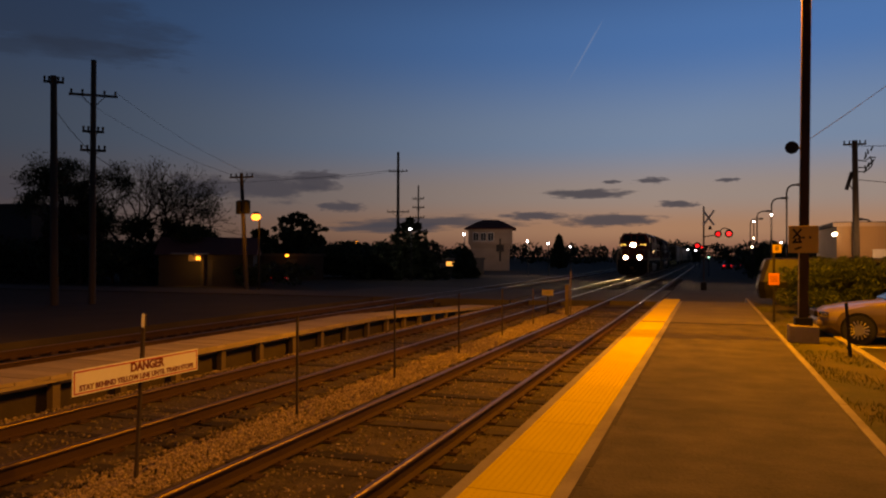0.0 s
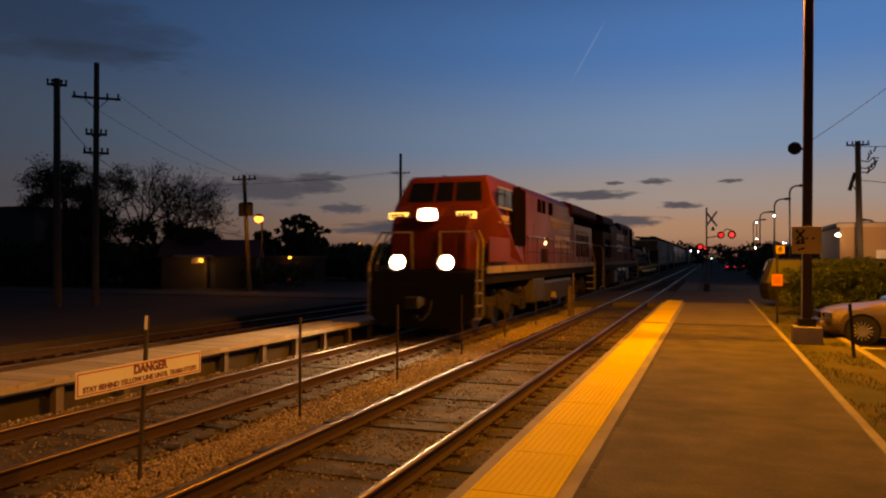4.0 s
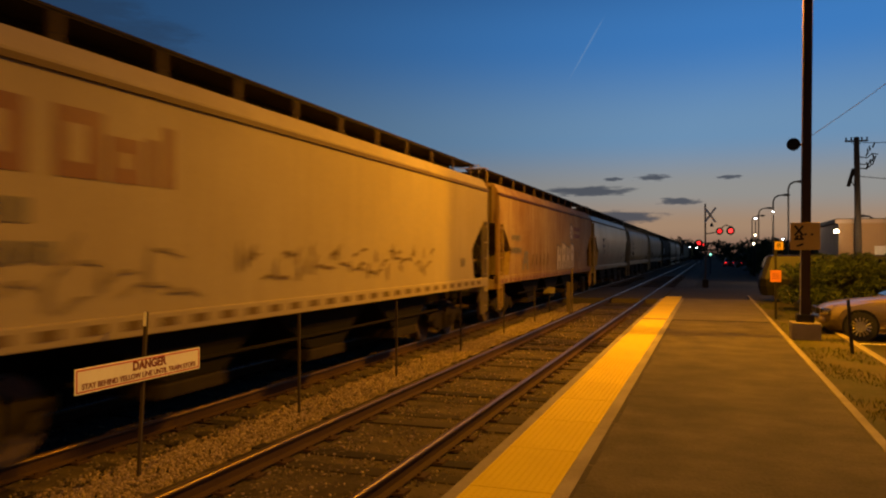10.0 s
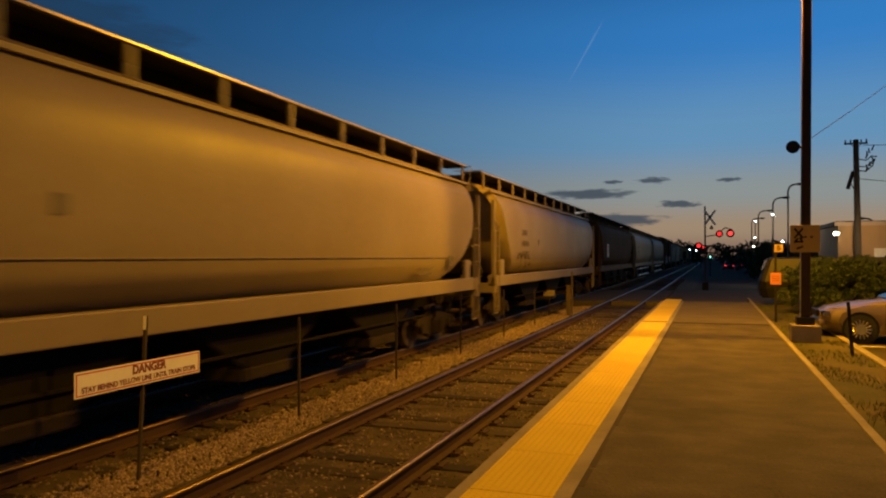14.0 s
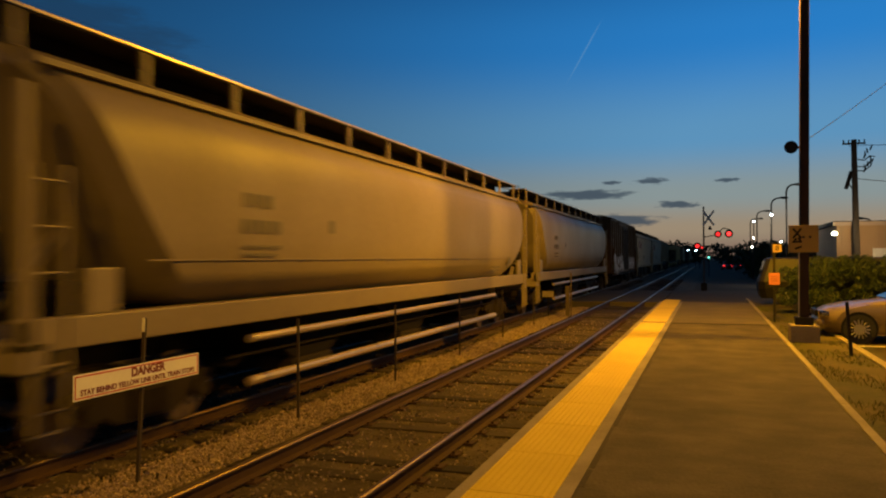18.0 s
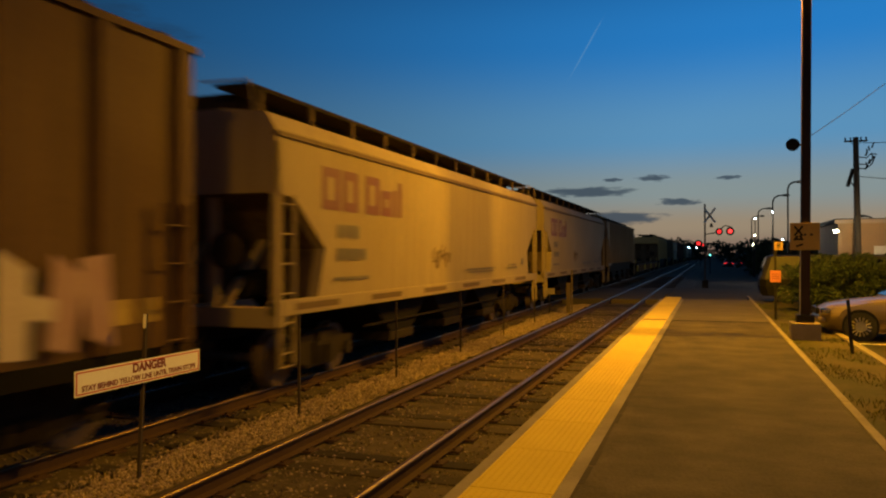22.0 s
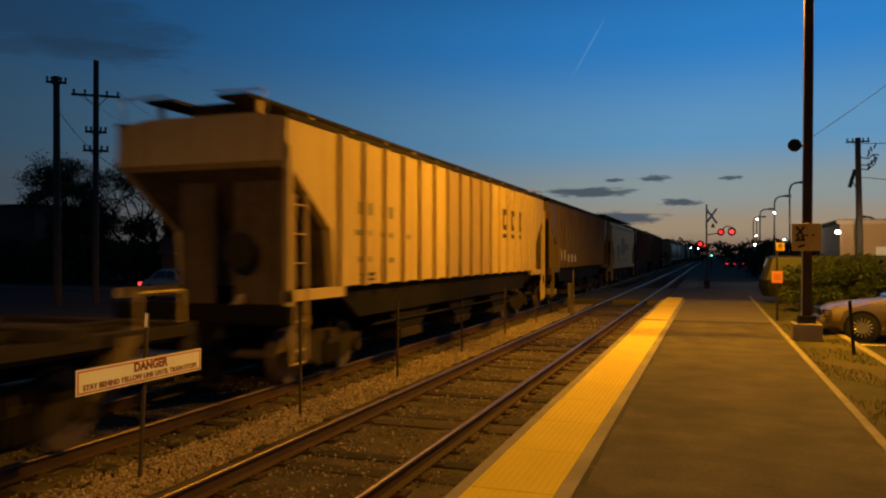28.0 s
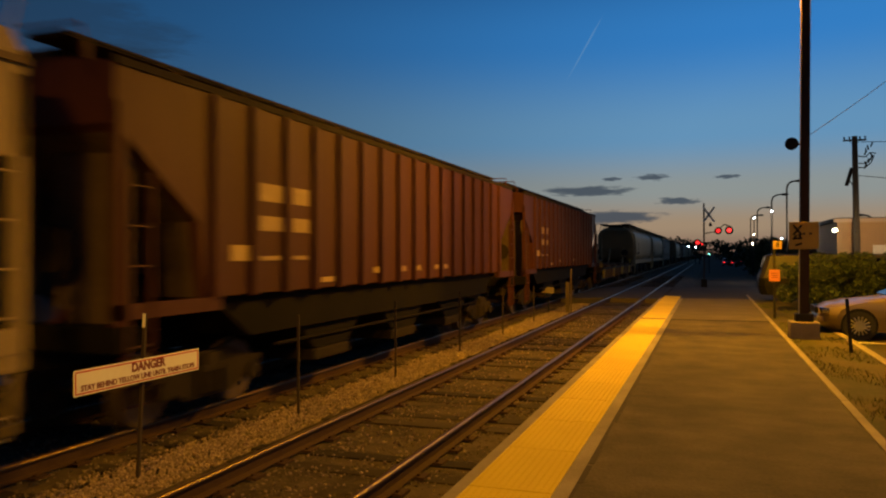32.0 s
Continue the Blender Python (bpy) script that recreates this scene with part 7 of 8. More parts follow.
def flatcar(L, label, loaded, paint=None):
    car = thing("flatcar", (0, 0, 0), label, "freight wagon", "wagons of the freight train")
    W = 1.5
    paint = paint or flat_yellow
    bm = B()
    box(bm, -W + 0.06, W - 0.06, 0.1, L - 0.1, 1.05, 1.20)
    part("deck", bm, dark_wood, car, "dark worn plank deck")
    for s in (-1, 1):
        bm = B()
        if not loaded:
            box(bm, s * (W + 0.02) - 0.05, s * (W + 0.02) + 0.05, 0.1, L - 0.1, 1.12, 1.24)
        else:
            prism(bm, [(0.1, 1.24), (L - 0.1, 1.24), (L - 0.1, 0.98), (L - 2.6, 0.96), (L - 4.2, 0.74), (4.2, 0.74), (2.6, 0.96), (0.1, 0.98)], "x", s * (W + 0.02) - 0.05, s * (W + 0.02) + 0.05)
        part("side_sill", bm, paint, car)
        for k in range(int(L / 0.95) if loaded else 0):
            bm = B()
            y = 0.7 + k * 0.95
            box(bm, s * (W + 0.09) - 0.035, s * (W + 0.09) + 0.035, y - 0.07, y + 0.07, 0.98, 1.16, bevel=0.012)
            part("stake_pocket", bm, truck_brown, car)
    bm = B()
    box(bm, -0.25, 0.25, 0.0, L, 0.70, 1.02)
    for k in range(7):
        y = 3 + k * (L - 6) / 6
        box(bm, -1.3, 1.3, y - 0.08, y + 0.08, 0.85, 1.04)
    part("centre_sill", bm, under_black, car)
    for y, d in ((0.0, -1), (L, 1)):
        bm = B()
        box(bm, -W, W, min(y, y - d * 0.2), max(y, y - d * 0.2), 0.94, 1.26)
        part("end_sill", bm, paint, car)
        coupler(car, y, d)
        bogie(car, y - d * 2.1)
        bm = B()
        for s in (-1, 1):
            pipe(bm, [(s * 1.45, y - d * 0.2, 1.0), (s * 1.45, y - d * 0.2, 0.45), (s * 1.45, y - d * 0.6, 0.45), (s * 1.45, y - d * 0.6, 1.0)], 0.018, 5)
        part("stirrup_step", bm, paint, car)
    if loaded:
        # a rail-handling machine chained to the deck: long frame, roller table, cab and canopy
        for z0, z1, x in ((2.34, 2.52, 0.85), (2.34, 2.52, -0.85), (1.58, 1.72, 0.9), (1.58, 1.72, -0.9)):
            bm = B()
            box(bm, x - 0.09, x + 0.09, 5.0, 16.6, z0, z1, bevel=0.015)
            part("long_beam", bm, machine_black, car, "dark oily steel beam")
        for k in range(16):
            bm = B()
            y = 5.3 + k * 0.72
            rod(bm, (-0.8, y, 2.12), (0.95, y, 2.12), 0.13, 12)
            part("roller", bm, machine_black, car)
        bm = B()
        box(bm, -0.75, 0.75, 5.1, 16.4, 1.75, 2.0)
        part("roller_bed", bm, machine_black, car)
        bm = B()
        levels(bm, [(2.52, 0.85, 5.1, 10.6), (2.66, 0.85, 5.3, 10.4), (2.82, 0.6, 7.2, 10.0)])
        part("engine_house", bm, machine_black, car, "grimy dark engine cover")
        bm = B()
        levels(bm, [(2.52, 0.85, 11.9, 14.0), (3.02, 0.85, 11.9, 14.0), (3.06, 0.92, 11.8, 14.1), (3.10, 0.92, 11.8, 14.1)])
        cabin = part("machine_cab", bm, machine_black, car, "dark square operator cab")
        bm = B()
        box(bm, 0.85, 0.862, 12.2, 13.5, 2.62, 2.96)
        part("cab_window", bm, glass_dark, cabin)
        bm = B()
        levels(bm, [(2.52, 0.8, 14.2, 15.9), (2.92, 0.8, 14.2, 15.9)])
        part("control_box", bm, machine_black, car)
        bm = B()
        levels(bm, [(2.92, 0.9, 14.1, 16.5), (3.0, 0.9, 14.1, 16.6), (3.06, 0.85, 14.2, 16.5)])
        part("canopy", bm, loco_black, car, "sooty dark red sheet canopy")
        bm = B()
        box(bm, 0.80, 0.815, 15.5, 15.85, 2.55, 2.82)
        part("data_plate", bm, placard_white, car)
        for y, t in ((16.3, 1.35), (13.2, 0.55), (10.2, 0.55), (5.6, -0.9)):
            for x in (-0.95, 0.95):
                bm = B()
                prism(bm, [(y - 0.09, 2.4), (y + 0.09, 2.4), (y + t + 0.12, 1.2), (y + t - 0.12, 1.2)], "x", x - 0.06, x + 0.06)
                part("leg", bm, machine_black, car)
        for y, w in ((8.2, 0.7), (10.6, 0.9), (13.0, 0.6), (14.3, 0.8), (6.2, 0.8)):
            bm = B()
            levels(bm, [(1.2, 0.95, y, y + w), (1.45, 0.95, y + 0.05, y + w - 0.05), (1.58, 0.9, y + 0.2, y + w - 0.2)])
            part("timber_block", bm, dark_wood, car, "worn timber chocks")
        for y in (7.6, 9.6, 12.0):
            bm = B()
            rod(bm, (0.80, y, 1.56), (1.02, y, 1.56), 0.34, 16)
            part("road_wheel", bm, machine_black, car)
    else:
        for k in range(9):
            bm = B()
            y = 1.8 + k * (L - 3.6) / 8
            box(bm, -W - 0.05, W + 0.08, y - 0.14, y + 0.14, 1.20, 1.34, bevel=0.02)
            part("cross_bearer", bm, end_grime_shade if k % 2 else truck_brown, car)
        for k in range(14):
            for s in (-1, 1):
                bm = B()
                y = 1.2 + k * (L - 2.4) / 13
                prism(bm, [(y - 0.30, 0.62), (y - 0.06, 0.62), (y + 0.24, 1.20), (y - 0.02, 1.20)], "x", min(s * (W - 0.04), s * (W + 0.08)), max(s * (W - 0.04), s * (W + 0.08)))
                part("outrigger", bm, hopper_brown if k % 4 else flat_yellow, car, "worn slanting bracket")
        bm = B()
        for s in (-1, 1):
            box(bm, s * 0.9 - 0.1, s * 0.9 + 0.1, 0.6, L - 0.6, 1.2, 1.30)
        part("deck_rail", bm, truck_brown, car)
        for y in (0.5, L - 0.8):
            bm = B()
            pipe(bm, [(1.4, y, 1.2), (1.4, y, 1.62), (1.4, y + 0.7, 1.62), (1.4, y + 0.7, 1.2)], 0.02, 6)
            part("hand_hold", bm, flat_yellow, car)
    return car


def locomotive(red, label, lit, hood_red=None):
    """A six-axle diesel, nose at y = 0, rear at y = 21.4, rails at z = 0."""
    car = thing("locomotive", (0, 0, 0), label, "locomotive", "locomotives of the freight train")
    L = 21.4
    hood_red = hood_red or red
    cab_end, hood_end, wing = (13.9, 15.0, 14.1) if lit else (11.65, 16.9, 16.7)
    bm = B()
    box(bm, -1.45, 1.45, 0.3, L - 0.3, 1.30, 1.66, bevel=0.03)
    part("underframe", bm, under_black, car)
    bm = B()
    box(bm, -1.53, 1.53, 0.9, L - 0.9, 1.66, 1.71)
    part("walkway", bm, dark_steel, car)
    for s in (-1, 1):
        n = 12
        for k in range(n):
            bm = B()
            y0 = 1.2 + k * (L - 2.4) / n
            box(bm, s * 1.54 - 0.012, s * 1.54 + 0.012, y0, y0 + (L - 2.4) / n - 0.10, 1.60, 1.80)
            part("sill_stripe", bm, loco_cream if lit else stripe_faded, car)
    # wide nose and cab, one shell
    bm = B()
    prism(bm, [(0.80, 1.7), (0.78, 2.75), (0.95, 3.12), (2.02, 3.50), (2.32, 4.30), (2.6, 4.40), (5.9, 4.40), (5.9, 1.7)], "x", -1.46, 1.46)
    for v in bm.verts:
        if v.co.y < 1.2:
            v.co.x *= 0.74
        elif v.co.z > 4.2:
            v.co.x *= 0.80
    bmesh.ops.bevel(bm, geom=list(bm.edges), offset=0.06, segments=2, profile=0.6, affect="EDGES")
    cab = part("cab", bm, red, car)
    bm = B()
    box(bm, 0.30, 0.80, 0.755, 0.80, 1.8, 2.6, bevel=0.01)
    part("nose_door", bm, red, cab)
    for x0, x1 in ((-1.12, -0.34), (-0.26, 0.26), (0.34, 1.12)):
        bm = B()
        vs = [bm.verts.new(p) for p in ((x0, 2.06, 3.62), (x1, 2.06, 3.62), (x1 * 0.93, 2.27, 4.18), (x0 * 0.93, 2.27, 4.18))]
        bm.faces.new(vs)
        bmesh.ops.solidify(bm, geom=bm.faces[:], thickness=0.03)
        part("windshield", bm, glass_dark, cab)
    for s in (-1, 1):
        for y, w in ((2.55, 0.62), (3.30, 0.70)):
            bm = B()
            box(bm, s * 1.45 - 0.03, s * 1.45 + 0.02, y, y + w, 3.50, 4.02, bevel=0.008)
            win = part("side_window", bm, glass_dark, cab)
            for z in (3.47, 4.04):
                bm = B()
                box(bm, s * 1.465 - 0.02, s * 1.465 + 0.018, y - 0.04, y + w + 0.04, z - 0.03, z + 0.02)
                part("window_frame", bm, galvanised, win)
        # flat panel on the cab wall, blackened as a doorway's shade
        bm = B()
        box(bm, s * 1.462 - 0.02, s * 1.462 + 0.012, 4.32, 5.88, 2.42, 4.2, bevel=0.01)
        part("cab_door_recess", bm, loco_void, cab, "flat black panel with a doorway's shade in its colour")
        bm = B()
        box(bm, s * 1.462 - 0.02, s * 1.462 + 0.008, 1.6, 3.9, 1.9, 2.6, bevel=0.01)
        part("side_hatch", bm, red, cab)
        bars(car, s, [(s * 1.465, 2.6, 3.9, 3.02, 3.06), (s * 1.465, 2.9, 3.7, 3.1, 3.26)], loco_letter, "number_bar")
        bm = B()
        box(bm, s * 0.98 - 0.26, s * 0.98 + 0.26, 1.93, 2.06, 3.50, 3.68)
        nb = part("number_board", bm, number_glow if lit else black_paint, cab, "glowing number board" if lit else "")
        nb.location = (0, -0.9, -0.42)
        for q in range(4):
            bm = B()
            box(bm, s * 0.98 - 0.21 + q * 0.11, s * 0.98 - 0.13 + q * 0.11, 1.922, 1.928, 3.53, 3.65)
            part("number_bar", bm, black_paint, nb)
    # equipment cabinet, engine hood and radiator wings
    bm = B()
    prism(bm, [(-1.44, 1.7), (1.44, 1.7), (1.44, 4.12), (1.25, 4.36), (-1.25, 4.36), (-1.44, 4.12)], "y", 5.9, cab_end)
    eq = part("equipment_cabinet", bm, red, car)
    for s in (-1, 1):
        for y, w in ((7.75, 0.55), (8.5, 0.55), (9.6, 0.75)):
            # black plates paint the dark inside the louvres
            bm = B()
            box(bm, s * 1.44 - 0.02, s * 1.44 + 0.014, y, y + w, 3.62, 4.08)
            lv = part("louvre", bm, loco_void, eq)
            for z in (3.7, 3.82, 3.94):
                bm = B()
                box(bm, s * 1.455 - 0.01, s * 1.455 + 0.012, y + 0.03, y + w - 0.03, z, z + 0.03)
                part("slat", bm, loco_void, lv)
        for y, w, z0, z1 in ((6.1, 0.9, 1.9, 3.2), (7.1, 0.9, 1.9, 3.2), (8.3, 1.2, 1.85, 2.35), (9.7, 0.9, 1.85, 3.0), (10.7, 1.3, 1.85, 3.0)):
            bm = B()
            box(bm, s * 1.44 - 0.02, s * 1.44 + 0.008, y, y + w, z0, z1, bevel=0.01)
            part("cabinet_door", bm, under_black if w == 1.2 else red, eq)
    bm = B()
    prism(bm, [(-1.44, 1.7), (1.44, 1.7), (1.44, 3.75), (1.15, 4.12), (-1.15, 4.12), (-1.44, 3.75)], "y", cab_end, hood_end)
    hood = part("engine_hood", bm, red, car)
    bm = B()
    prism(bm, [(-1.42, 1.7), (1.42, 1.7), (1.42, 3.5), (1.1, 3.58), (-1.1, 3.58), (-1.42, 3.5)], "y", hood_end, 20.5)
    part("radiator_hood", bm, hood_red, car)
    # black band sets the wing's shadow into the colour
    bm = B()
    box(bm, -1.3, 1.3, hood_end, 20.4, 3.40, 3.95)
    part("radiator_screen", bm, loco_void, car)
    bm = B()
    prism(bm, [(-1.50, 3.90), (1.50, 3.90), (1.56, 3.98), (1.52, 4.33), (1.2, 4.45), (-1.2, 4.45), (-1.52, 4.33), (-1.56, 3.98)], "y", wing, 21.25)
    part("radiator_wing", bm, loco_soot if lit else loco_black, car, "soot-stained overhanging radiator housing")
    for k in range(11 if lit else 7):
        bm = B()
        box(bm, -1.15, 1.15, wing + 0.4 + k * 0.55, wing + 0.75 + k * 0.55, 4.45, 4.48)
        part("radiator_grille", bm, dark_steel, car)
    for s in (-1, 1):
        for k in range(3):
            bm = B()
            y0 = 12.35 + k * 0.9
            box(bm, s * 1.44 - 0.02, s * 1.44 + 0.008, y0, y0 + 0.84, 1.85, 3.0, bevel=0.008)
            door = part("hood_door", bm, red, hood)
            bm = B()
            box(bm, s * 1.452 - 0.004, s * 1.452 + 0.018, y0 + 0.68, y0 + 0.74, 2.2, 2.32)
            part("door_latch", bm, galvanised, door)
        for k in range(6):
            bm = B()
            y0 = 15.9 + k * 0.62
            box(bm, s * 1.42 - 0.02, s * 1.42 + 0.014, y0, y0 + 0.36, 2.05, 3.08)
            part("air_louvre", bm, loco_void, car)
            bm = B()
            box(bm, s * 1.42 - 0.02, s * 1.42 + 0.014, y0 + 0.05, y0 + 0.25, 3.15, 3.25)
            part("vent_cap", bm, loco_soot, car)
        # plain cream blocks where the road name stands
        y = 10.05
        for w in (0.50, 0.42, 0.42, 0.46, 0.42, 0.44, 0.14, 0.42, 0.42):
            rows = [(s * 1.449, y, y + 0.12, 3.15, 3.58), (s * 1.449, y + w - 0.12, y + w, 3.15, 3.50), (s * 1.449, y + 0.12, y + w - 0.12, 3.42, 3.56)] if w > 0.3 else [(s * 1.449, y, y + w, 3.15, 3.58)]
            bars(car, s, rows, loco_letter)
            y += w + 0.055
        y = 10.75
        for w in (0.52, 0.14, 0.46, 0.14, 0.50, 0.52, 0.52):
            rows = [(s * 1.456, y, y + 0.13, 2.42, 2.88), (s * 1.456, y + 0.13, y + w, 2.72, 2.88), (s * 1.456, y + 0.13, y + w, 2.42, 2.53)] if w > 0.3 else [(s * 1.456, y, y + w, 2.42, 2.88)]
            bars(car, s, rows, loco_letter)
            y += w + 0.07
        bm = B()
        blob(bm, 14.75 if lit else 15.15, 3.0, s * 1.449 if s > 0 else -1.455, 0.42, 0.55, 5)
        part("emblem", bm, end_grime_shade, car)
        # handrails
        for k in range(11):
            bm = B()
            y0 = 5.9 + k * 1.44
            rod(bm, (s * 1.53, y0, 1.7), (s * 1.53, y0, 2.72), 0.014, 6)
            part("handrail_post", bm, red, car)
        bm = B()
        tube(bm, [(s * 1.53, 5.9, 2.72), (s * 1.53, 13.0, 2.72), (s * 1.53, 20.4, 2.72)], 0.017, 8)
        part("handrail", bm, handrail_worn, car, "worn shiny handrail", smooth=True)
        bm = B()
        box(bm, s * 1.442 - 0.008, s * 1.442 + 0.008, 6.0, hood_end - 0.05, 2.195, 2.225)
        part("belt_rail", bm, loco_black, car)
        # end steps with pale grab handles
        for y, d in ((0.55, 1), (L - 0.55, -1)):
            for k in range(4):
                bm = B()
                box(bm, s * 1.32 - 0.2, s * 1.32 + 0.2, y - 0.2, y + 0.2, 0.42 + k * 0.33, 0.46 + k * 0.33)
                part("step", bm, galvanised, car)
            bm = B()
            for q in (-0.24, 0.24):
                pipe(bm, [(s * 1.52, y + q, 0.45), (s * 1.52, y + q, 1.75), (s * 1.45, y + q + d * 0.35, 2.45), (s * 1.3, y + q + d * 0.4, 2.75)], 0.026, 6)
            part("grab_handle", bm, loco_cream, car)
        bm = B()
        pipe(bm, [(s * 0.4, 0.62, 1.7), (s * 0.4, 0.62, 2.7), (s * 1.25, 0.62, 2.7)], 0.024, 6)
        pipe(bm, [(s * 0.4, L - 0.62, 1.7), (s * 0.4, L - 0.62, 2.7), (s * 1.25, L - 0.62, 2.7)], 0.024, 6)
        part("end_rail", bm, loco_cream, car)
        # fuel tank and air reservoirs
        for y0, y1 in ((9.0, 11.1), (11.65, 13.65)) if not lit else ():
            bm = B()
            rod(bm, (s * 1.20, y0, 1.18), (s * 1.20, y1, 1.18), 0.29, 24)
            part("air_reservoir", bm, reservoir_paint, car, smooth=True)
        bm = B()
        box(bm, s * 1.22 - 0.25, s * 1.22 + 0.25, 6.95, 8.75, 0.5, 1.3, bevel=0.03)
        part("equipment_box", bm, tank_grey, car)
        if not lit:
            bm = B()
            box(bm, s * 1.22 - 0.25, s * 1.22 + 0.25, 13.85, 15.5, 0.45, 1.22, bevel=0.03)
            part("equipment_box", bm, tank_grey, car)
        bm = B()
        rod(bm, (s * 0.68, 0.28, 1.90), (s * 0.68, 0.52, 1.90), 0.19, 18)
        for f in [f for f in bm.faces if f.calc_center_median().y < 0.29]:
            bm.faces.remove(f)
        housing = part("ditch_light", bm, black_paint, car)
        bm = B()
        rod(bm, (s * 0.68, 0.42, 1.90), (s * 0.68, 0.435, 1.90), 0.17, 18)
        part("lens", bm, headlight_glow if lit else glass_dark, housing, "glowing ditch light lens" if lit else "")
    bm = B()
    if not lit:
        prism(bm, [(-1.35, 0.95), (-1.42, 0.8), (-1.30, 0.42), (-0.9, 0.28), (0.9, 0.28), (1.30, 0.42), (1.42, 0.8), (1.35, 0.95)], "y", 8.9, 14.2)
    else:
        prism(bm, [(-1.42, 1.18), (-1.46, 1.1), (-1.40, 0.42), (-0.9, 0.28), (0.9, 0.28), (1.40, 0.42), (1.46, 1.1), (1.42, 1.18)], "y", 8.8, 14.4)
    part("fuel_tank", bm, tank_grey if lit else under_black, car)
    bm = B()
    for x in (-0.09, 0.09):
        rod(bm, (x, 0.80 + x * 0.01, 3.18), (x, 0.845 + x * 0.01, 3.18), 0.14, 18)
    part("headlight", bm, headlight_glow if lit else glass_dark, car, "glowing twin headlight" if lit else "")
    bm = B()
    box(bm, -0.29, 0.29, 0.70, 0.90, 3.33, 3.36)
    box(bm, -0.29, 0.29, 0.70, 0.90, 3.00, 3.03)
    box(bm, -0.29, -0.26, 0.70, 0.90, 3.03, 3.33)
    box(bm, 0.26, 0.29, 0.70, 0.90, 3.03, 3.33)
    part("headlight_visor", bm, black_paint, car)
    bm = B()
    box(bm, -0.3, 0.3, 0.90, 1.7, 2.98, 3.38, bevel=0.04)
    part("headlight_housing", bm, red, car)
    bm = B()
    box(bm, 1.445, 1.475, 8.9, 9.15, 2.50, 2.62)
    part("step_light", bm, marker_glow, car, "small glowing side lamp")
    bm = B()
    box(bm, 0.9, 1.05, L - 1.12, L - 1.08, 1.95, 2.05)
    part("rear_marker", bm, marker_glow, car)
    for y, d in ((0.25, -1), (L - 0.25, 1)):
        bm = B()
        prism(bm, [(-1.45, 1.35), (1.45, 1.35), (1.45, 0.5), (1.1, 0.18), (-1.1, 0.18), (-1.45, 0.5)], "y", min(y, y - d * 0.12), max(y, y - d * 0.12))
        part("pilot", bm, under_black, car)
        coupler(car, y, d)
    bm = B()
    rod(bm, (0, 9.0, 4.35), (0, 9.0, 4.52), 0.22, 12)
    box(bm, -0.5, 0.5, 11, 12.4, 4.15, 4.30)
    part("exhaust", bm, dark_steel, car)
    bm = B()
    box(bm, 0.2, 0.5, 4.2, 4.9, 4.40, 4.52)
    rod(bm, (-0.5, 4.0, 4.45), (-0.5, 3.5, 4.48), 0.06, 8)
    part("horn", bm, dark_steel, car)
    # two three-axle trucks
    for yc in (4.4, 17.0):
        t = thing("bogie")
        t.parent = car
        t.location = (0, yc, 0)
        for s in (-1, 1):
            bm = B()
            prism(bm, [(-2.75, 0.72), (-2.4, 0.45), (-1.6, 0.42), (-1.2, 0.62), (-0.75, 0.62), (-0.4, 0.42), (0.4, 0.42), (0.75, 0.62), (1.2, 0.62), (1.6, 0.42), (2.4, 0.45), (2.75, 0.72),
                       (2.6, 0.95), (1.2, 0.86), (0.0, 1.02), (-1.2, 0.86), (-2.6, 0.95)], "x", s * 1.12 - 0.07, s * 1.12 + 0.07)
            part("side_frame", bm, truck_brown, t)
            for q in (-2.0, 0.0, 2.0):
                bm = B()
                box(bm, s * 1.2 - 0.09, s * 1.2 + 0.09, q - 0.24, q + 0.24, 0.32, 0.72, bevel=0.04)
                part("axle_box", bm, truck_brown, t)
            for q in (-1.0, 1.0):
                bm = B()
                rod(bm, (s * 1.22, q, 0.52), (s * 1.22, q, 0.90), 0.10, 10)
                rod(bm, (s * 1.2, q + 0.3, 1.0), (s * 1.2, q + 0.75, 1.0), 0.09, 10)
                part("spring", bm, truck_brown, t)
        for q in (-2.0, 0.0, 2.0):
            bm = B()
            for s in (-1, 1):
                rod(bm, (s * 0.70, 0, 0), (s * 0.83, 0, 0), 0.53, 20)
            rod(bm, (-0.7, 0, 0), (0.7, 0, 0), 0.1, 8)
            w = part("wheelset", bm, wheel_steel, t)
            w.location = (0, q, 0.53)
            w["roll"] = 0.53
    return car


# consist, front to rear: (where each starts, and ends, along the track at 0 s)
GREY = "pale grey flat-sided covered grain hopper with faded red lettering"
train = []


def add(car, start, reverse=None):
    """reverse: the wagon's length, where it runs tail first."""
    train.append((car, start if reverse is None else start + reverse, 0 if reverse is None else 180))
    return car


add(locomotive(loco_red, "red diesel locomotive with glowing headlights at the head of the train", True), 76.9)
second = add(locomotive(loco_red_faded, "faded red diesel locomotive running tail first", False, loco_black), 100.6, 21.4)
add(flatcar(22.9, "yellow-sided flatcar carrying dark track machinery", True), 122.8)
cp_a = add(covered_hopper("flat", 17.0, hopper_grey, GREY, tagged_marks), 147.8)
add(covered_hopper("flat", 17.5, hopper_rusty, "rust-streaked tan covered hopper with faded graffiti", rusty_marks), 165.85)
add(covered_hopper("curved", 16.3, hopper_gloss, "glossy tan covered grain hopper with stencilled marks", stencil_marks), 184.45)
round_a = add(covered_hopper("round", 19.0, hopper_cream, "cream round-sided covered hopper with grimy belly", bowed_marks), 201.8)
add(copy_thing(round_a, Matrix()), 222.2)
dark_round = add(covered_hopper("round", 18.4, hopper_dark, "dark brown round-sided covered hopper with white placard", placard_marks), 243.2)
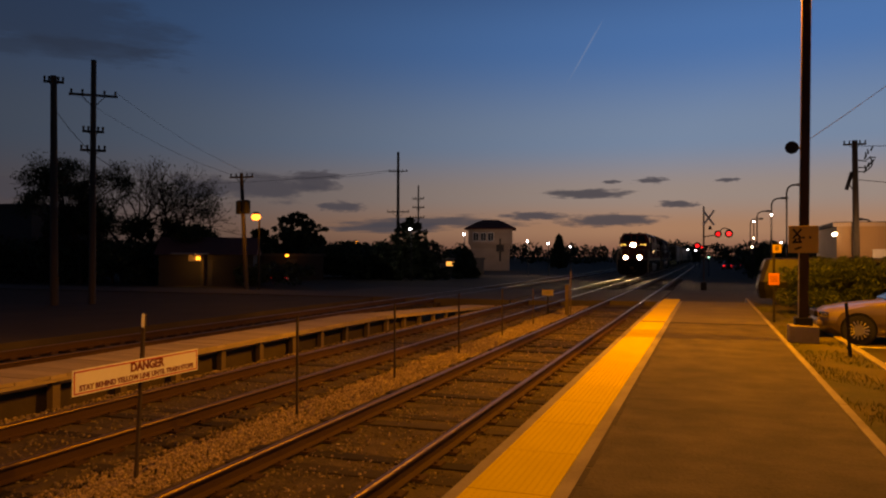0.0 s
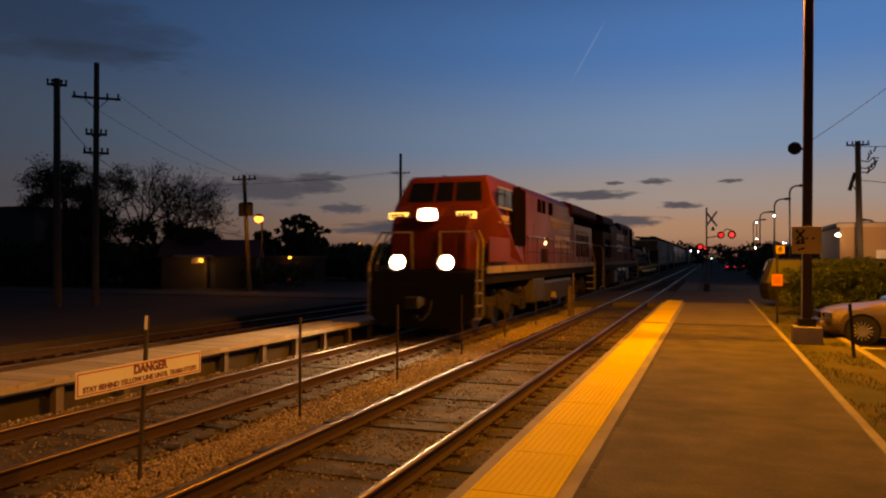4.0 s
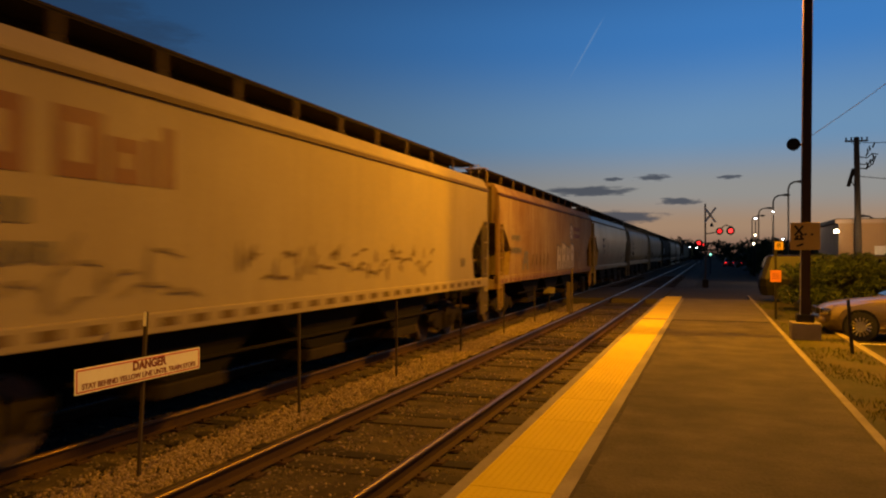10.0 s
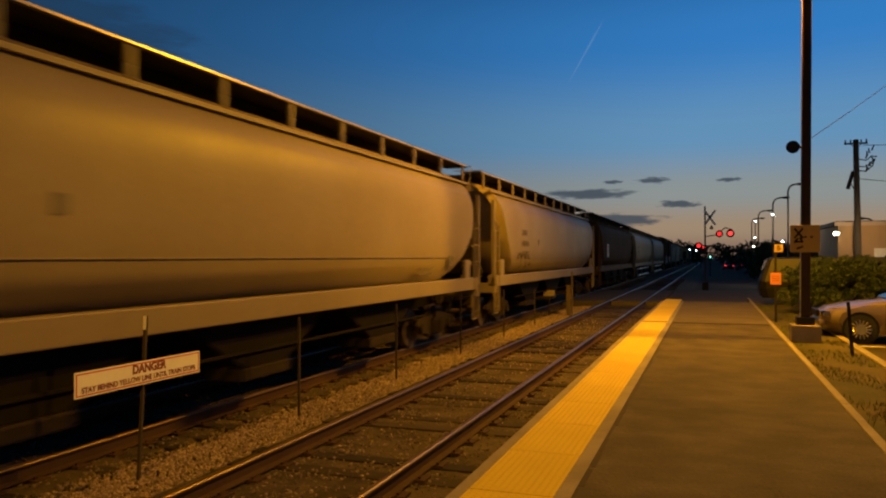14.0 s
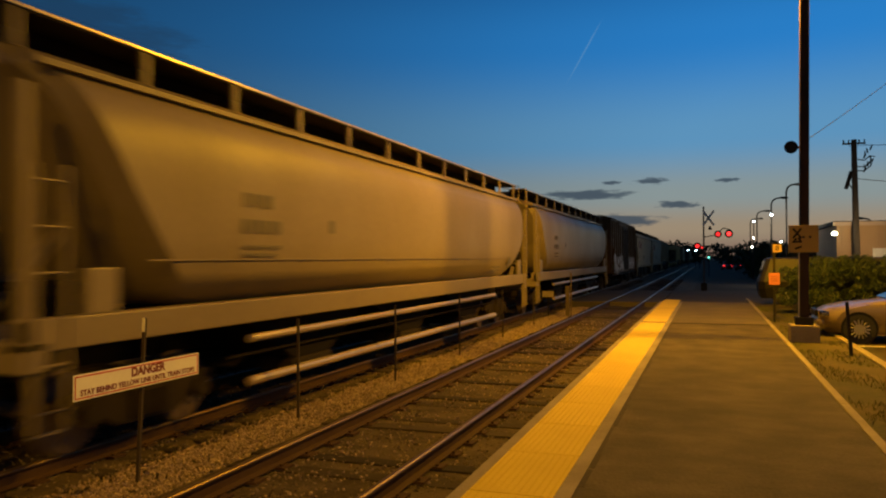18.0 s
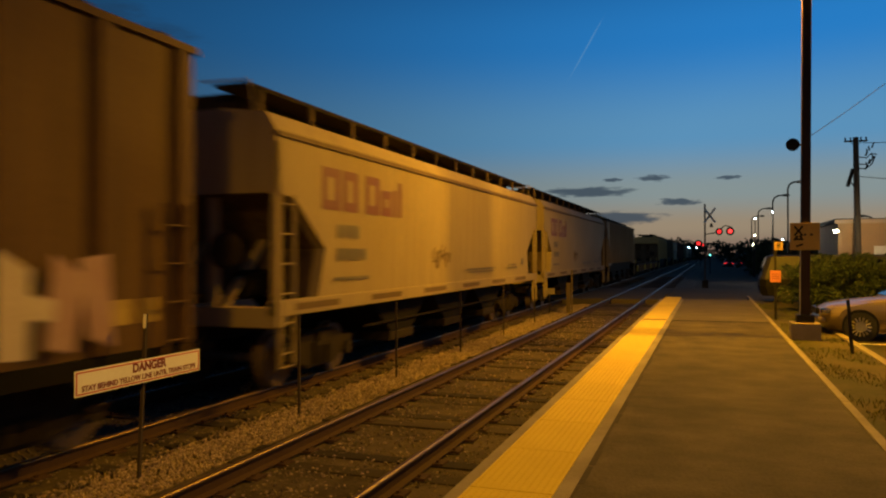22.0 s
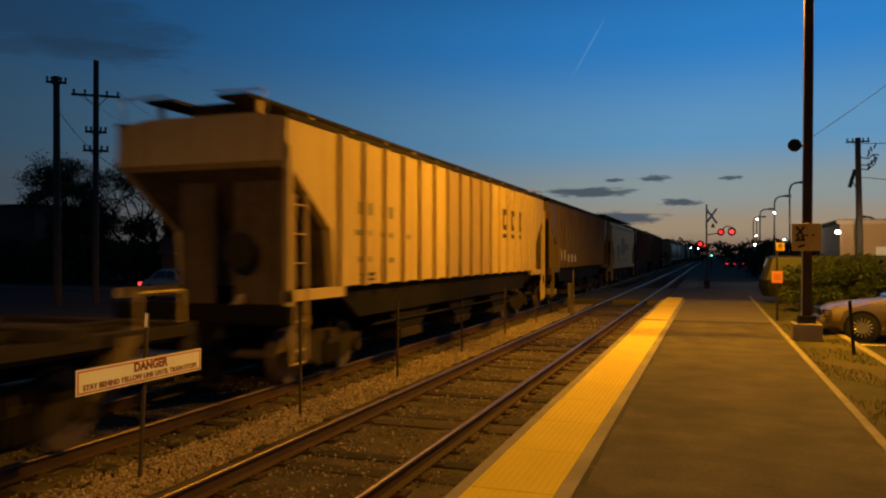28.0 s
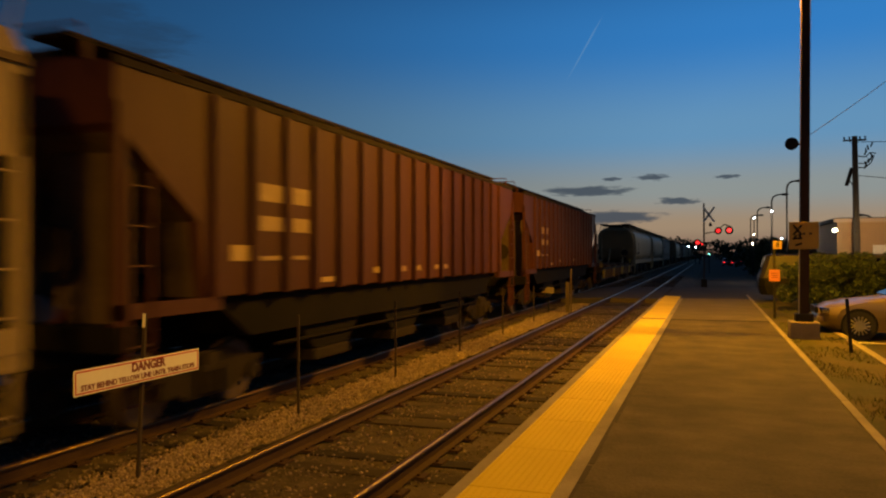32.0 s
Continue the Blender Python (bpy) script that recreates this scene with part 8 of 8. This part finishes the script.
round_b = add(covered_hopper("round", 19.2, hopper_cream, "cream round-sided covered hopper with long unloading pipes", piped), 263.2)
add(copy_thing(round_b, Matrix()), 283.8)
add(boxcar(15.8), 305.3)
cp_b = add(covered_hopper("flat", 16.5, hopper_tan, "pale tan flat-sided covered hopper with faded red lettering", cp_marks), 322.8)
add(copy_thing(cp_b, Matrix()), 340.5)
ribbed_tan = add(covered_hopper("ribbed", 16.9, hopper_tan, "tan ribbed covered hopper with dark belly", faint_marks), 358.4)
add(flatcar(26.9, "long empty low flatcar with rusty bearers and yellow fittings", False, truck_brown), 376.8)
add(covered_hopper("ribbed", 17.3, hopper_yellow, "faded yellow ribbed covered hopper with dark block lettering", big_marks), 405.7)
ribbed_brown = add(covered_hopper("ribbed", 16.3, hopper_brown, "brown ribbed covered hopper with white stencils", white_marks), 424.1)
add(covered_hopper("flat", 13.9, hopper_warm, "short cream covered hopper with grey repainted patches", patch_marks), 442.2)
ribbed_red = add(covered_hopper("ribbed", 16.3, hopper_red, "oxide-red ribbed covered hopper with white stencils", red_marks), 457.2)
add(copy_thing(ribbed_red, Matrix()), 475.0)
add(flatcar(18.0, "empty low flatcar with rusty bearers", False, truck_brown), 493.4)
tail = [round_a, round_a, cp_a, ribbed_brown, round_a, dark_round, cp_a, cp_b, round_a, round_a, ribbed_tan, cp_a]
y = 513.2
for model in tail:
    add(copy_thing(model, Matrix()), y)
    y += 20.4


# ---- movement ----
def travel(t):
    """How far the train has come, in metres."""
    x = (t - 16) / 16
    return 1.0467 * (214.40943 * x - 4.50360 * x * x + 1.10034 * x ** 3 + 220.0134)


def roll(car, start, turn):
    """Turn the wheels by the way that the wagon has come, while they run past the platform."""
    for w in car.children_recursive:
        if "roll" not in w:
            continue
        r, side = w["roll"], -1 if turn else 1
        along = start + side * (w.parent.location.y + w.location.y)
        steps = [k for k in range(0, 961) if 2.0 < along - travel(k / 30) < 46.0]
        if not steps:
            continue
        first = travel(steps[0] / 30)
        rows = [(k / 30, pose(*w.location, side * math.degrees((travel(k / 30) - first) / r), 0, 0)) for k in steps]
        if steps[0]:
            rows.insert(0, (0, rows[0][1]))
        if steps[-1] < 960:
            rows.append((32, rows[-1][1]))
        walk(w, rows)


def motions():
    for car, start, turn in train:
        walk(car, [(t, pose(TRACK_2, start - travel(t), -0.07, 0, 0, turn)) for t in (0, 4, 8, 12, 16, 20, 24, 28, 32)])
        roll(car, start, turn)
    walk(waiting_car, [(0, pose(-62, 37.4, -0.08, 0, 0, 78)), (16, pose(-62, 37.4, -0.08, 0, 0, 78)), (20, pose(-45, 33.7, -0.09, 0, 0, 78)), (24, pose(-30, 30.5, -0.12, 0, 0, 77)),
                       (26.3, pose(-23.9, 29.2, -0.12, 0, 0, 75)), (27.5, pose(-23.4, 29.1, -0.12, 0, 0, 74)), (28.5, pose(-23.2, 29.05, -0.12, 0, 0, 74)), (32, pose(-22.9, 28.95, -0.12, 0, 0, 74))])


motions()
